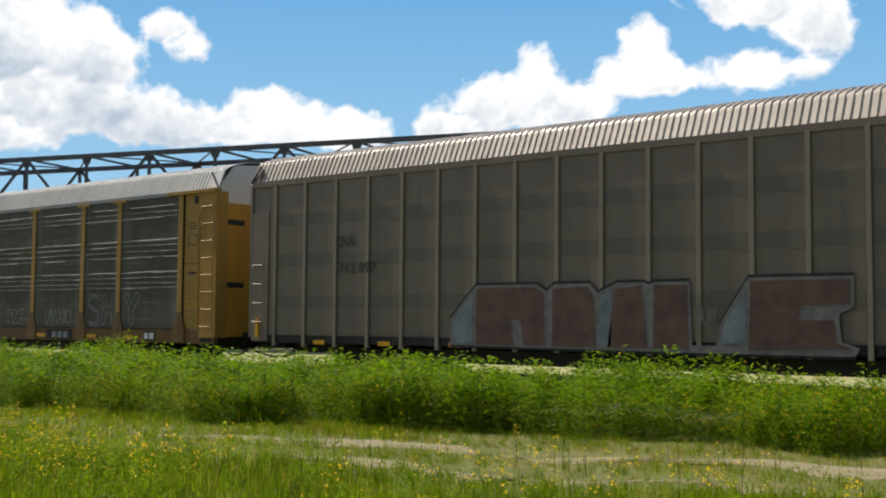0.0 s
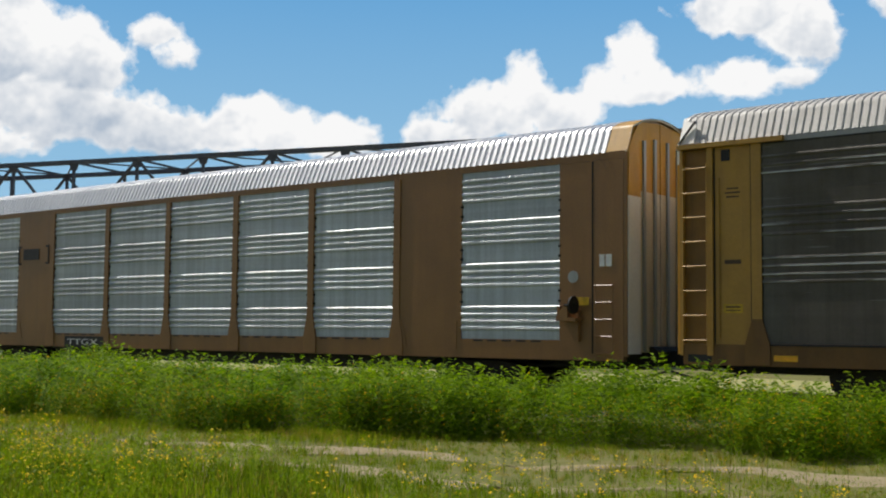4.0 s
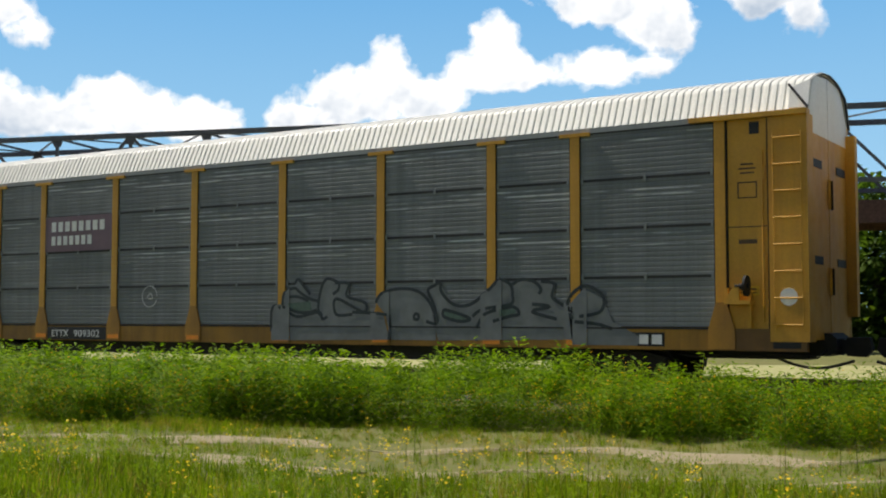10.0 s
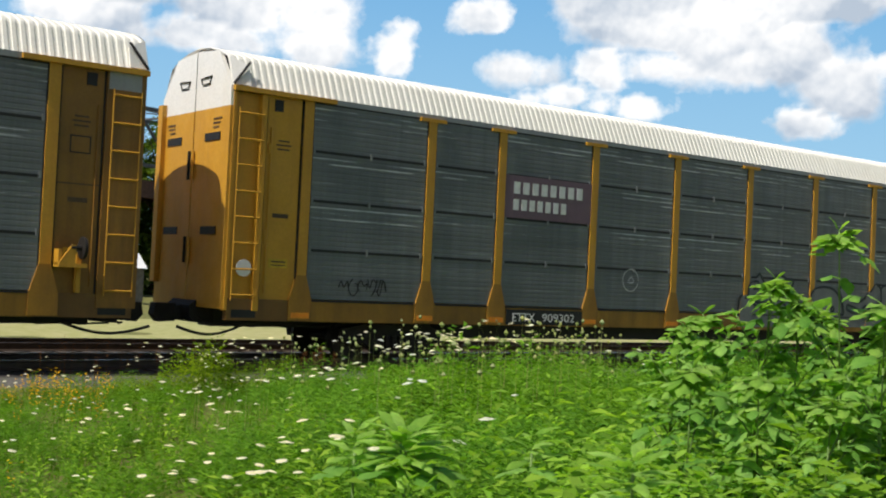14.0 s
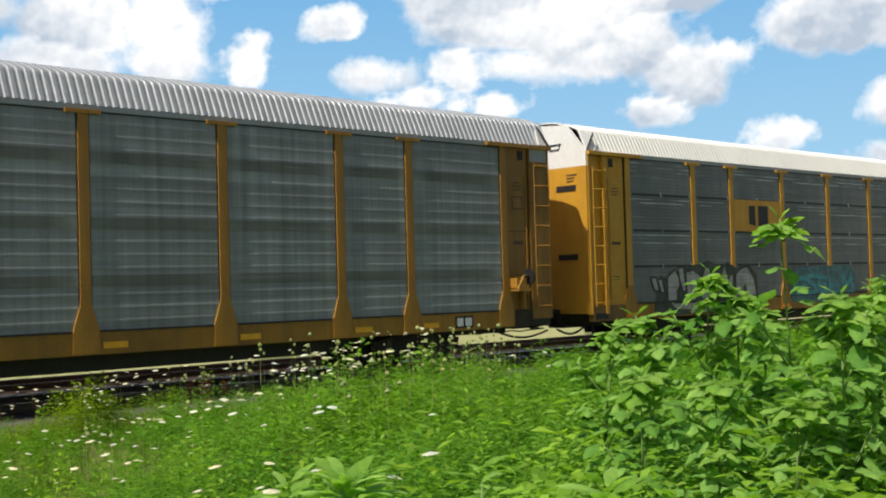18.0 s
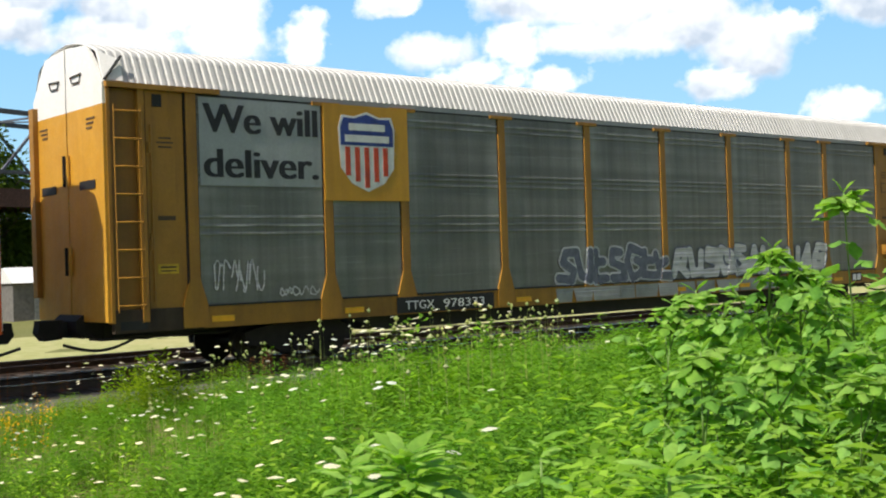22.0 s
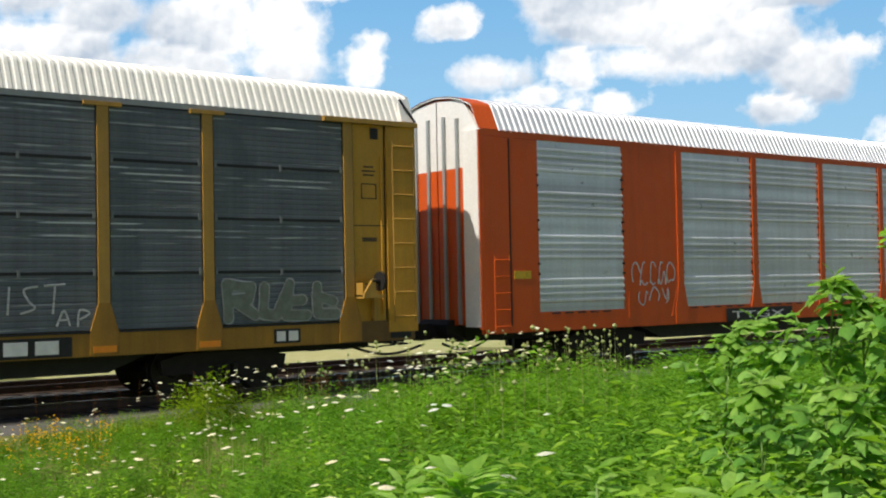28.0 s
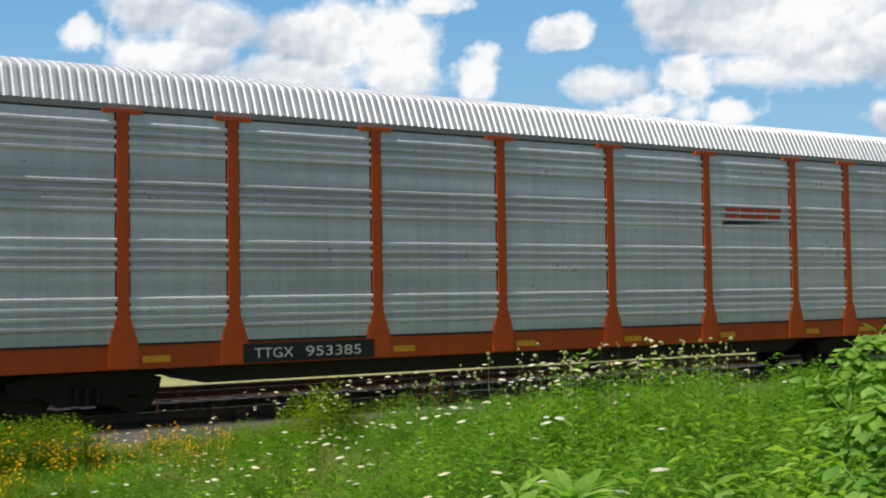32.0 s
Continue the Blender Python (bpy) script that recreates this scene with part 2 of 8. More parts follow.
PANEL_STEEL = painted("blue_steel_panels", (0.50, 0.545, 0.58), (0.37, 0.40, 0.42), rough=0.46, metal=0.3, dirt=0.45, streak=0.4, plaid=0.16, crests=SILVER_GLINTS, glint_col=(0.62, 0.66, 0.68), run_lo=0.25)
PANEL_PALE = painted("pale_galvanised_panels", (0.40, 0.42, 0.41), (0.26, 0.27, 0.25), rough=0.4, metal=0.3, dirt=0.5)
CLIP_GREY = plain("dull_clip_metal", (0.21, 0.22, 0.22), 0.5, 0.3)
FASCIA = painted("grey_eave_strip", (0.36, 0.37, 0.38), (0.25, 0.25, 0.25), rough=0.5, metal=0.1, dirt=0.4)
ROOF_WHITE = painted("white_roof", (0.80, 0.78, 0.71), (0.66, 0.61, 0.51), rough=0.55, dirt=0.2, streak=0.2)
ROOF_GREY = painted("grey_roof", (0.55, 0.535, 0.505), (0.40, 0.38, 0.35), rough=0.6, metal=0.1, dirt=0.3)
ROOF_LEAD = painted("lead_grey_roof", (0.36, 0.37, 0.38), (0.28, 0.28, 0.28), rough=0.5, metal=0.2, dirt=0.3)
ROOF_SILVER = painted("silver_roof", (0.74, 0.75, 0.77), (0.60, 0.60, 0.61), rough=0.42, metal=0.35, dirt=0.2, streak=0.2)
ROOF_TAUPE = painted("brown_grey_roof", (0.46, 0.40, 0.34), (0.33, 0.27, 0.22), rough=0.5, metal=0.15)
WHITE = painted("white_paint", (0.83, 0.81, 0.77), (0.66, 0.60, 0.50), dirt=0.15, streak=0.3)
CREAM = painted("dirty_cream_paint", (0.72, 0.65, 0.50), (0.42, 0.34, 0.22), dirt=0.5)
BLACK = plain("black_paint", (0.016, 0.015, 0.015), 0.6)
IRON = plain("dirty_iron", (0.016, 0.013, 0.011), 0.75, 0.2)
STEEL_TYRE = plain("worn_steel", (0.03, 0.025, 0.022), 0.55, 0.4)
LETTER_WHITE = plain("white_lettering", (0.72, 0.72, 0.70), 0.6, var=0.12)
LETTER_DIM = plain("grimy_pale_lettering", (0.27, 0.23, 0.16), 0.7, var=0.5, scale=9)
LETTER_BLACK = plain("black_lettering", (0.022, 0.022, 0.026), 0.6)
STENCIL_DIM = plain("worn_dark_stencil", (0.10, 0.06, 0.03), 0.7)
LETTER_RED = plain("red_lettering", (0.55, 0.06, 0.02), 0.5)
REFLECTOR = plain("yellow_reflector", (0.85, 0.42, 0.02), 0.35, var=0.1)
ORANGE_TAPE = plain("orange_reflector", (0.85, 0.28, 0.02), 0.35, var=0.1)
LABEL_YELLOW = plain("yellow_label", (0.62, 0.38, 0.02), 0.5)
RAIL = plain("rail_steel", (0.075, 0.05, 0.036), 0.55, 0.4)
RAIL_TOP = plain("rail_head", (0.45, 0.43, 0.42), 0.25, 0.9)
TIE = plain("weathered_tie", (0.05, 0.038, 0.03), 0.9)
BRIDGE = plain("dark_bridge_steel", (0.11, 0.115, 0.135), 0.6, 0.2)
BRIDGE_RUST = plain("rusty_girder", (0.10, 0.05, 0.04), 0.75, 0.2)
GRAFFITI_GREY = plain("silver_spray_paint", (0.33, 0.33, 0.325), 0.45, 0.2, 0.22, scale=2.5, bands=0.6)
GRAFFITI_PALE = plain("white_spray_paint", (0.48, 0.485, 0.49), 0.45, var=0.2, scale=2.0, bands=0.8)
GRAFFITI_BROWN = plain("brown_spray_paint", (0.13, 0.07, 0.055), 0.6, var=0.35, scale=3)
GRAFFITI_THIN = plain("thin_grey_spray_paint", (0.175, 0.184, 0.185), 0.5, var=0.2, scale=2.5)
GRAFFITI_MOSS = plain("moss_green_spray_paint", (0.10, 0.15, 0.115), 0.6)
GRAFFITI_INK = plain("black_green_spray_paint", (0.022, 0.032, 0.036), 0.55)
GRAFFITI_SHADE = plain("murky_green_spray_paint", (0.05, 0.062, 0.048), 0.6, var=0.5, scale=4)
GRAFFITI_HAZE = plain("thin_teal_spray_paint", (0.085, 0.185, 0.205), 0.6, var=0.45, scale=5)
GRAFFITI_BLUE_DULL = plain("dull_blue_spray_paint", (0.20, 0.23, 0.25), 0.6, var=0.4, scale=2)
GRAFFITI_STEEL = plain("slate_blue_spray_paint", (0.13, 0.14, 0.18), 0.6)
GRAFFITI_OLIVE = plain("olive_spray_paint", (0.16, 0.18, 0.15), 0.6)
GRAFFITI_DULL = plain("dull_lilac_spray_paint", (0.20, 0.185, 0.18), 0.6)
CHALK = plain("chalky_grey_paint", (0.24, 0.26, 0.26), 0.7)
GRAFFITI_NAVY = plain("navy_spray_paint", (0.022, 0.023, 0.042), 0.6)
GRAFFITI_TEAL = plain("teal_spray_paint", (0.07, 0.30, 0.34), 0.6)
SIGN_PURPLE = painted("faded_maroon_sign", (0.17, 0.105, 0.135), (0.13, 0.09, 0.11), dirt=0.2)
SIGN_BLUE = plain("blue_emblem", (0.03, 0.06, 0.26), 0.5)


# ---- mesh helpers ----
class Shape:
    """Collects vertices and faces of one mesh."""

    def __init__(self):
        self.v, self.f = [], []

    def box(self, x0, x1, y0, y1, z0, z1):
        n = len(self.v)
        self.v += [(x, y, z) for x in (x0, x1) for y in (y0, y1) for z in (z0, z1)]
        self.f += [tuple(n + i for i in q) for q in ((0, 1, 3, 2), (4, 6, 7, 5), (0, 4, 5, 1), (2, 3, 7, 6), (0, 2, 6, 4), (1, 5, 7, 3))]
        return self

    def prism(self, poly, y0, y1):
        """A polygon in x and z, given thickness in y from y0 (front) to y1."""
        n, k = len(self.v), len(poly)
        self.v += [(x, y0, z) for x, z in poly] + [(x, y1, z) for x, z in poly]
        self.f += [tuple(range(n, n + k)), tuple(range(n + 2 * k - 1, n + k - 1, -1))]
        self.f += [(n + i, n + k + i, n + k + (i + 1) % k, n + (i + 1) % k) for i in range(k)]
        return self

    def tube(self, a, b, r0, r1=None, sides=8):
        a, b = Vector(a), Vector(b)
        r1 = r0 if r1 is None else r1
        d = (b - a).normalized()
        u = d.orthogonal().normalized()
        w = d.cross(u)
        n = len(self.v)
        for c, r in ((a, r0), (b, r1)):
            for i in range(sides):
                g = 2 * math.pi * i / sides
                self.v.append(tuple(c + r * (math.cos(g) * u + math.sin(g) * w)))
        self.f += [(n + i, n + (i + 1) % sides, n + sides + (i + 1) % sides, n + sides + i) for i in range(sides)]
        self.f += [tuple(range(n + sides - 1, n - 1, -1)), tuple(range(n + sides, n + 2 * sides))]
        return self

    def pipe(self, points, r, sides=6):
        """One continuous bent tube through the points."""
        n = len(self.v)
        pts = [Vector(q) for q in points]
        u = (pts[1] - pts[0]).orthogonal().normalized()
        for i, c in enumerate(pts):
            d = (pts[min(i + 1, len(pts) - 1)] - pts[max(i - 1, 0)]).normalized()
            u = (u - d * u.dot(d)).normalized()
            w = d.cross(u)
            self.v += [tuple(c + r * (math.cos(2 * math.pi * k / sides) * u + math.sin(2 * math.pi * k / sides) * w)) for k in range(sides)]
        for i in range(len(pts) - 1):
            a = n + i * sides
            self.f += [(a + k, a + (k + 1) % sides, a + sides + (k + 1) % sides, a + sides + k) for k in range(sides)]
        return self

    def sheet(self, grid):
        """Rows of points joined by quads."""
        n, w = len(self.v), len(grid[0])
        for row in grid:
            self.v += row
        self.f += [(n + i * w + j, n + i * w + j + 1, n + (i + 1) * w + j + 1, n + (i + 1) * w + j) for i in range(len(grid) - 1) for j in range(w - 1)]
        return self

    def mesh(self, name, mat=None, smooth=False):
        me = bpy.data.meshes.new(name)
        me.from_pydata(self.v, [], self.f)
        if mat:
            me.materials.append(mat)
        if smooth:
            me.polygons.foreach_set("use_smooth", [True] * len(me.polygons))
        return me


def part(name, shape, mat, parent, label="", at=(0, 0, 0), smooth=False):
    me = shape if isinstance(shape, bpy.types.Mesh) else shape.mesh(name, mat, smooth)
    ob = new(name, me)
    ob.parent, ob.location = parent, at
    return tagged(ob, label) if label else ob


def thing(name, label, category, at=(0, 0, 0), group="", kind=""):
    ob = new(name)
    ob.location = at
    return tagged(ob, label, category, group, kind)


def lettering(text, height, width, mat, name="lettering", bold=0.0):
    """A flat mesh of the words, facing -y, its lower left corner at the origin."""
    cu = bpy.data.curves.new(name, "FONT")
    cu.body, cu.size, cu.extrude = text, 1.0, 0.002
    tmp = bpy.data.objects.new(name, cu)
    scene.collection.objects.link(tmp)
    bpy.context.view_layer.update()
    me = bpy.data.meshes.new_from_object(tmp)
    bpy.data.objects.remove(tmp)
    xs, ys = [v.co.x for v in me.vertices], [v.co.y for v in me.vertices]
    x0, y0, w, h = min(xs), min(ys), max(xs) - min(xs), max(ys) - min(ys)
    me.transform(Matrix(((width / w, 0, 0, -x0 * width / w), (0, 0, -1, 0), (0, height / h, 0, -y0 * height / h), (0, 0, 0, 1))))
    if bold:
        bm = bmesh.new()
        for k in (-1, 0, 1):
            me.transform(Matrix.Translation((bold * height * (1 if k > -1 else -1), -0.0006 if k > -1 else 0, 0)))
            bm.from_mesh(me)
        bm.to_mesh(me)
        bm.free()
    me.materials.clear()
    me.materials.append(mat)
    return me


def clip(poly, x0, x1):
    """The part of a polygon (x, z) between two uprights."""
    for edge, sign in ((x0, 1), (x1, -1)):
        out = []
        for i, (x, z) in enumerate(poly):
            px, pz = poly[i - 1]
            a, b = (px - edge) * sign, (x - edge) * sign
            if (a < 0) != (b < 0):
                s = a / (a - b)
                out.append((edge, pz + (z - pz) * s))
            if b >= 0:
                out.append((x, z))
        poly = out
        if len(poly) < 3:
            return []
    return poly


# ---- the train ----
HALF, W2 = 13.5, 1.52
POSTS = [-11.86, -8.91, -7.0, -4.2, -1.4, 1.4, 4.2, 7.0, 8.91, 11.86]
ROOF = [(-1.49, 5.095), (-1.45, 5.18), (-1.40, 5.29), (-1.35, 5.40), (-1.30, 5.51), (-1.255, 5.61), (-1.21, 5.665), (-1.10, 5.715), (-0.82, 5.82), (-0.5, 5.895), (0, 5.94)]
ROOF = ROOF + [(-y, z) for y, z in ROOF[-2::-1]]
P_PANEL, P_POST = -1.512, -1.534


def ridged(x0, x1, z0, z1, ridges, y=-1.49, depth=0.036, half=0.042):
    """A sheet with horizontal pressed ridges at the given heights."""
    prof = [(y, z0)]
    for z in sorted(ridges):
        if z0 + 0.06 < z < z1 - 0.06:
            prof += [(y, z - half), (y - depth, z - half * 0.45), (y - depth, z + half * 0.45), (y, z + half)]
    prof.append((y, z1))
    s = Shape().sheet([[(x, yy, zz) for x in (x0, x1)] for yy, zz in prof])
    s.box(x0, x1, y + 0.004, y + 0.03, z0, z1)
    return s


def roof_shape(x0, x1, pitch=0.21, depth=0.018):
    cols = []
    n = int(round((x1 - x0) / pitch))
    p = (x1 - x0) / n
    for i in range(n):
        for u, r in ((0.0, 0), (0.3, 0), (0.42, 1), (0.88, 1)):
            cols.append((x0 + (i + u) * p, r * depth))
    cols.append((x1, 0))
    grid = []
    for k, (y, z) in enumerate(ROOF):
        a, b = ROOF[max(0, k - 1)], ROOF[min(len(ROOF) - 1, k + 1)]
        ny, nz = -(b[1] - a[1]), b[0] - a[0]
        ln = math.hypot(ny, nz)
        ny, nz = ny / ln, nz / ln
        grid.append([(x, y + r * ny, z + r * nz) for x, r in cols])
    return Shape().sheet(grid)


def running_gear(car):
    """Two trucks, centre sill, couplers and hoses."""
    for side in (-1, 1):
        tr = part("truck", Shape().box(-0.35, 0.35, -1.1, 1.1, 0.42, 0.66), IRON, car, at=(side * 9.4, 0, 0))
        for y in (-1.06, 1.06):
            fr = Shape().prism([(-1.25, 0.62), (-1.2, 0.36), (-0.7, 0.36), (-0.45, 0.2), (0.45, 0.2), (0.7, 0.36), (1.2, 0.36), (1.25, 0.62), (0.7, 0.74), (-0.7, 0.74)], y - 0.07, y + 0.07)
            for x in (-0.17, 0, 0.17):
                fr.tube((x, y - 0.1, 0.24), (x, y - 0.1, 0.5), 0.06, sides=6)
            part("side_frame", fr, IRON, tr)
        for x in (-0.87, 0.87):
            ws = Shape().tube((0, -0.95, 0), (0, 0.95, 0), 0.08)
            for y in (-0.75, 0.75):
                sgn = 1 if y < 0 else -1
                ws.tube((0, y - 0.06 * sgn, 0), (0, y + 0.06 * sgn, 0), 0.42, 0.43, 24)
                ws.tube((0, y + 0.06 * sgn, 0), (0, y + 0.085 * sgn, 0), 0.45, 0.46, 24)
                ws.tube((0, y - 0.11 * sgn, 0), (0, y - 0.05 * sgn, 0), 0.12, 0.16, 10)
            part("wheelset", ws, STEEL_TYRE, tr, at=(x, 0, 0.43))
        cp = Shape().box(-0.55, 0.35, -0.12, 0.12, 0.72, 0.98).prism([(0.3, 0.68), (0.62, 0.66), (0.74, 0.8), (0.7, 1.02), (0.3, 1.02)], -0.16, 0.1)
        if side < 0:
            cp.v = [(-x, -y, z) for x, y, z in cp.v]
        part("coupler", cp, IRON, car, at=(side * 13.45, 0, 0))
        part("cut_lever", Shape().pipe([(side * 12.7, -1.4, 0.74), (side * 13.3, -1.36, 0.70), (side * 13.42, -0.9, 0.66), (side * 13.5, -0.25, 0.86)], 0.018), IRON, car)
        hose = Shape()
        pts = [(side * (12.5 + 0.14 * i), -0.5 - 0.03 * i, 0.66 - 0.17 * math.sin(i / 11 * math.pi) - 0.004 * i) for i in range(12)]
        hose.pipe(pts, 0.028)
        part("air_hose", hose, BLACK, car)
        part("brake_pipe", Shape().pipe([(side * (10.9 + 0.25 * i), -1.15, 0.7 - 0.05 * abs(math.sin(1.1 * i))) for i in range(10)], 0.017), IRON, car)
        dg = Shape().prism([(-0.25, 0.68), (0.12, 0.68), (0.26, 0.8), (0.26, 1.0), (0.14, 1.1), (-0.25, 1.1)], -0.5, 0.5)
        if side < 0:
            dg.v = [(-x, -y, z) for x, y, z in dg.v]
        part("draft_gear", dg, IRON, car, "grimy black coupler housing", at=(side * 13.4, 0, 0))
    cs = Shape().prism([(-8.1, 0.78), (-7.3, 0.46), (7.3, 0.46), (8.1, 0.78)], -0.9, 0.9).box(-13.1, 13.1, -0.28, 0.28, 0.6, 1.0)
    part("centre_sill", cs, BLACK, car)
    part("deck", Shape().box(-13.3, 13.3, -1.38, 1.38, 0.98, 1.08), IRON, car)


def end_doors(car, mat, top_mat, boxy, slots=()):
    """Closed door leaves at both ends, with a pale upper part, dark slots and a centre seam."""
    for e in (-1, 1):
        x = e * (HALF - 0.1) if e > 0 or boxy else -(HALF - 0.02)
        for s in (-1, 1):
            low = 4.72 if top_mat is WHITE and not boxy else 4.35
            ys = sorted((0.02 * s, (1.5 if not boxy else 1.44) * s))
            leaf = part("end_door", Shape().box(x - 0.04, x + 0.04, ys[0], ys[1], 0.98, low), mat, car)
            sh = Shape()
            side_y = 1.44 if boxy else 1.5
            poly = [(0.02 * s, low), (0.02 * s, 5.87), (0.9 * s, 5.8), (side_y * s, 5.08), (side_y * s, low)]
            n = len(poly)
            sh.v = [(x - 0.04, y, z) for y, z in poly] + [(x + 0.04, y, z) for y, z in poly]
            sh.f = [tuple(range(n)), tuple(range(2 * n - 1, n - 1, -1))] + [(i, n + i, n + (i + 1) % n, (i + 1) % n) for i in range(n)]
            part("upper_panel", sh, top_mat, leaf, "pale painted upper part")
            xo = x + e * 0.045
            if boxy:
                for k in range(2):
                    yy = s * (0.28 + 0.46 * k)
                    part("rib", Shape().box(min(xo, xo + e * 0.05), max(xo, xo + e * 0.05), yy - 0.04, yy + 0.04, 1.0, 5.5 - 0.08 * k), PANEL_PALE, leaf)
            else:
                for zz in slots:
                    part("slot", Shape().box(min(xo, xo + e * 0.012), max(xo, xo + e * 0.012), min(s * 0.52, s * 1.16), max(s * 0.52, s * 1.16), zz - 0.075, zz + 0.075), BLACK, leaf)
                for z0, z1 in ((1.8, 2.3), (3.4, 3.95)):
                    part("lock_rod", Shape().tube((xo + e * 0.03, s * 0.09, z0), (xo + e * 0.03, s * 0.09, z1), 0.028, sides=6), IRON if s > 0 else mat, leaf)
                if e < 0 and mat is not MAROON_SHADE:
                    hook = [(xo - 0.012, s * 0.25, 5.32), (xo - 0.012, s * 0.32, 5.2), (xo - 0.012, s * 0.62, 5.2), (xo - 0.012, s * 0.7, 5.34), (xo - 0.012, s * 0.25, 5.32)]
                    part("grab_handle", Shape().pipe(hook, 0.013, 5), IRON, leaf)
                    for k in range(3):
                        part("stencil_line", Shape().box(xo - 0.008, xo, min(s * 0.85, s * (1.2 - 0.06 * k)), max(s * 0.85, s * (1.2 - 0.06 * k)), 4.5 - 0.08 * k, 4.53 - 0.08 * k), STENCIL_DIM, leaf)
        back = Shape()
        back.v = [(e * (HALF - 0.16), y, z) for y, z in ROOF] + [(e * (HALF - 0.18), y, z) for y, z in ROOF]
        k_ = len(ROOF)
        back.f = [tuple(range(k_)), tuple(range(2 * k_ - 1, k_ - 1, -1))] + [(i, i + 1, k_ + i + 1, k_ + i) for i in range(k_ - 1)]
        part("corner_plate", back, mat if boxy else BLACK, car)
        rim = Shape()
        rim.pipe([(e * (HALF - 0.03), y, z) for y, z in ROOF], 0.02)
        part("roof_rim", rim, (BLACK if e > 0 else top_mat) if not boxy else mat if e > 0 else top_mat, car)
        if not boxy:
            flap = Shape()
            xa, xb = e * (HALF - 0.02), e * (HALF - 0.36)
            flap.v = [(xa, -1.50, 5.12), (xb, -1.53, 5.12), (xb, -1.42, 5.5), (xa, -1.28, 5.66), (xa, -1.46, 5.12), (xb, -1.46, 5.12), (xb, -1.38, 5.46), (xa, -1.24, 5.6)]
            flap.f = [(0, 1, 2, 3), (7, 6, 5, 4), (0, 4, 5, 1), (1, 5, 6, 2), (2, 6, 7, 3), (3, 7, 4, 0)]
            part("corner_flap", flap, top_mat, car)
            part("flap_strut", Shape().tube((xa, -1.52, 5.12), (xb, -1.46, 5.56), 0.025, sides=6), BLACK, car)


def ladder(car, x0, x1, z0, z1, n, mat, y=-1.53):
    lad = part("ladder", Shape().tube((x0, y - 0.05, z0 - 0.1), (x0, y - 0.05, z1 + 0.1), 0.012, sides=6).tube((x1, y - 0.05, z0 - 0.1), (x1, y - 0.05, z1 + 0.1), 0.012, sides=6), mat, car)
    me = Shape().tube((x0, y - 0.06, 0), (x1, y - 0.06, 0), 0.017, sides=6).mesh("rung", mat)
    for i in range(n):
        part("rung", me, mat, lad, at=(0, 0, z0 + (z1 - z0) * i / max(1, n - 1)))


def hand_brake(car, x, mat):
    hb = part("hand_brake", Shape().box(x - 0.3, x + 0.18, -1.78, -1.5, 1.62, 1.69).box(x - 0.3, x - 0.24, -1.74, -1.5, 1.66, 1.92), mat, car)
    part("brake_wheel", Shape().tube((x + 0.08, -1.74, 1.95), (x + 0.13, -1.74, 1.95), 0.19, 0.19, 20).tube((x - 0.1, -1.74, 1.95), (x + 0.16, -1.74, 1.95), 0.05), IRON, hb)
    part("bracket_arm", Shape().prism([(x - 0.3, 1.69), (x - 0.02, 1.69), (x - 0.02, 2.0), (x - 0.08, 2.0)], -1.78, -1.72), mat, hb)
    part("brake_chain_guard", Shape().box(x + 0.06, x + 0.14, -1.6, -1.5, 1.2, 1.85), mat, hb)


GROUPS = {
    "four_tier": [z for t in range(4) for z in [1.2 + 0.952 * t + 0.095 * j for j in range(1, 10)]],
    "bands": BAND_CRESTS,
    "few": FEW_CRESTS,
    "fine": [1.35 + 0.23 * i for i in range(16)],
    "silver": SILVER_RIDGES,
}


def common(label, base):
    car = thing("autorack_car", label, "train car", group="autorack cars of the passing train")
    running_gear(car)
    # the side away from the camera
    far = Shape().box(-13.45, 13.45, 1.44, 1.5, 1.1, 5.12).box(-13.45, 13.45, 1.4, 1.52, 0.78, 1.18)
    part("far_side", far, base, car)
    return car


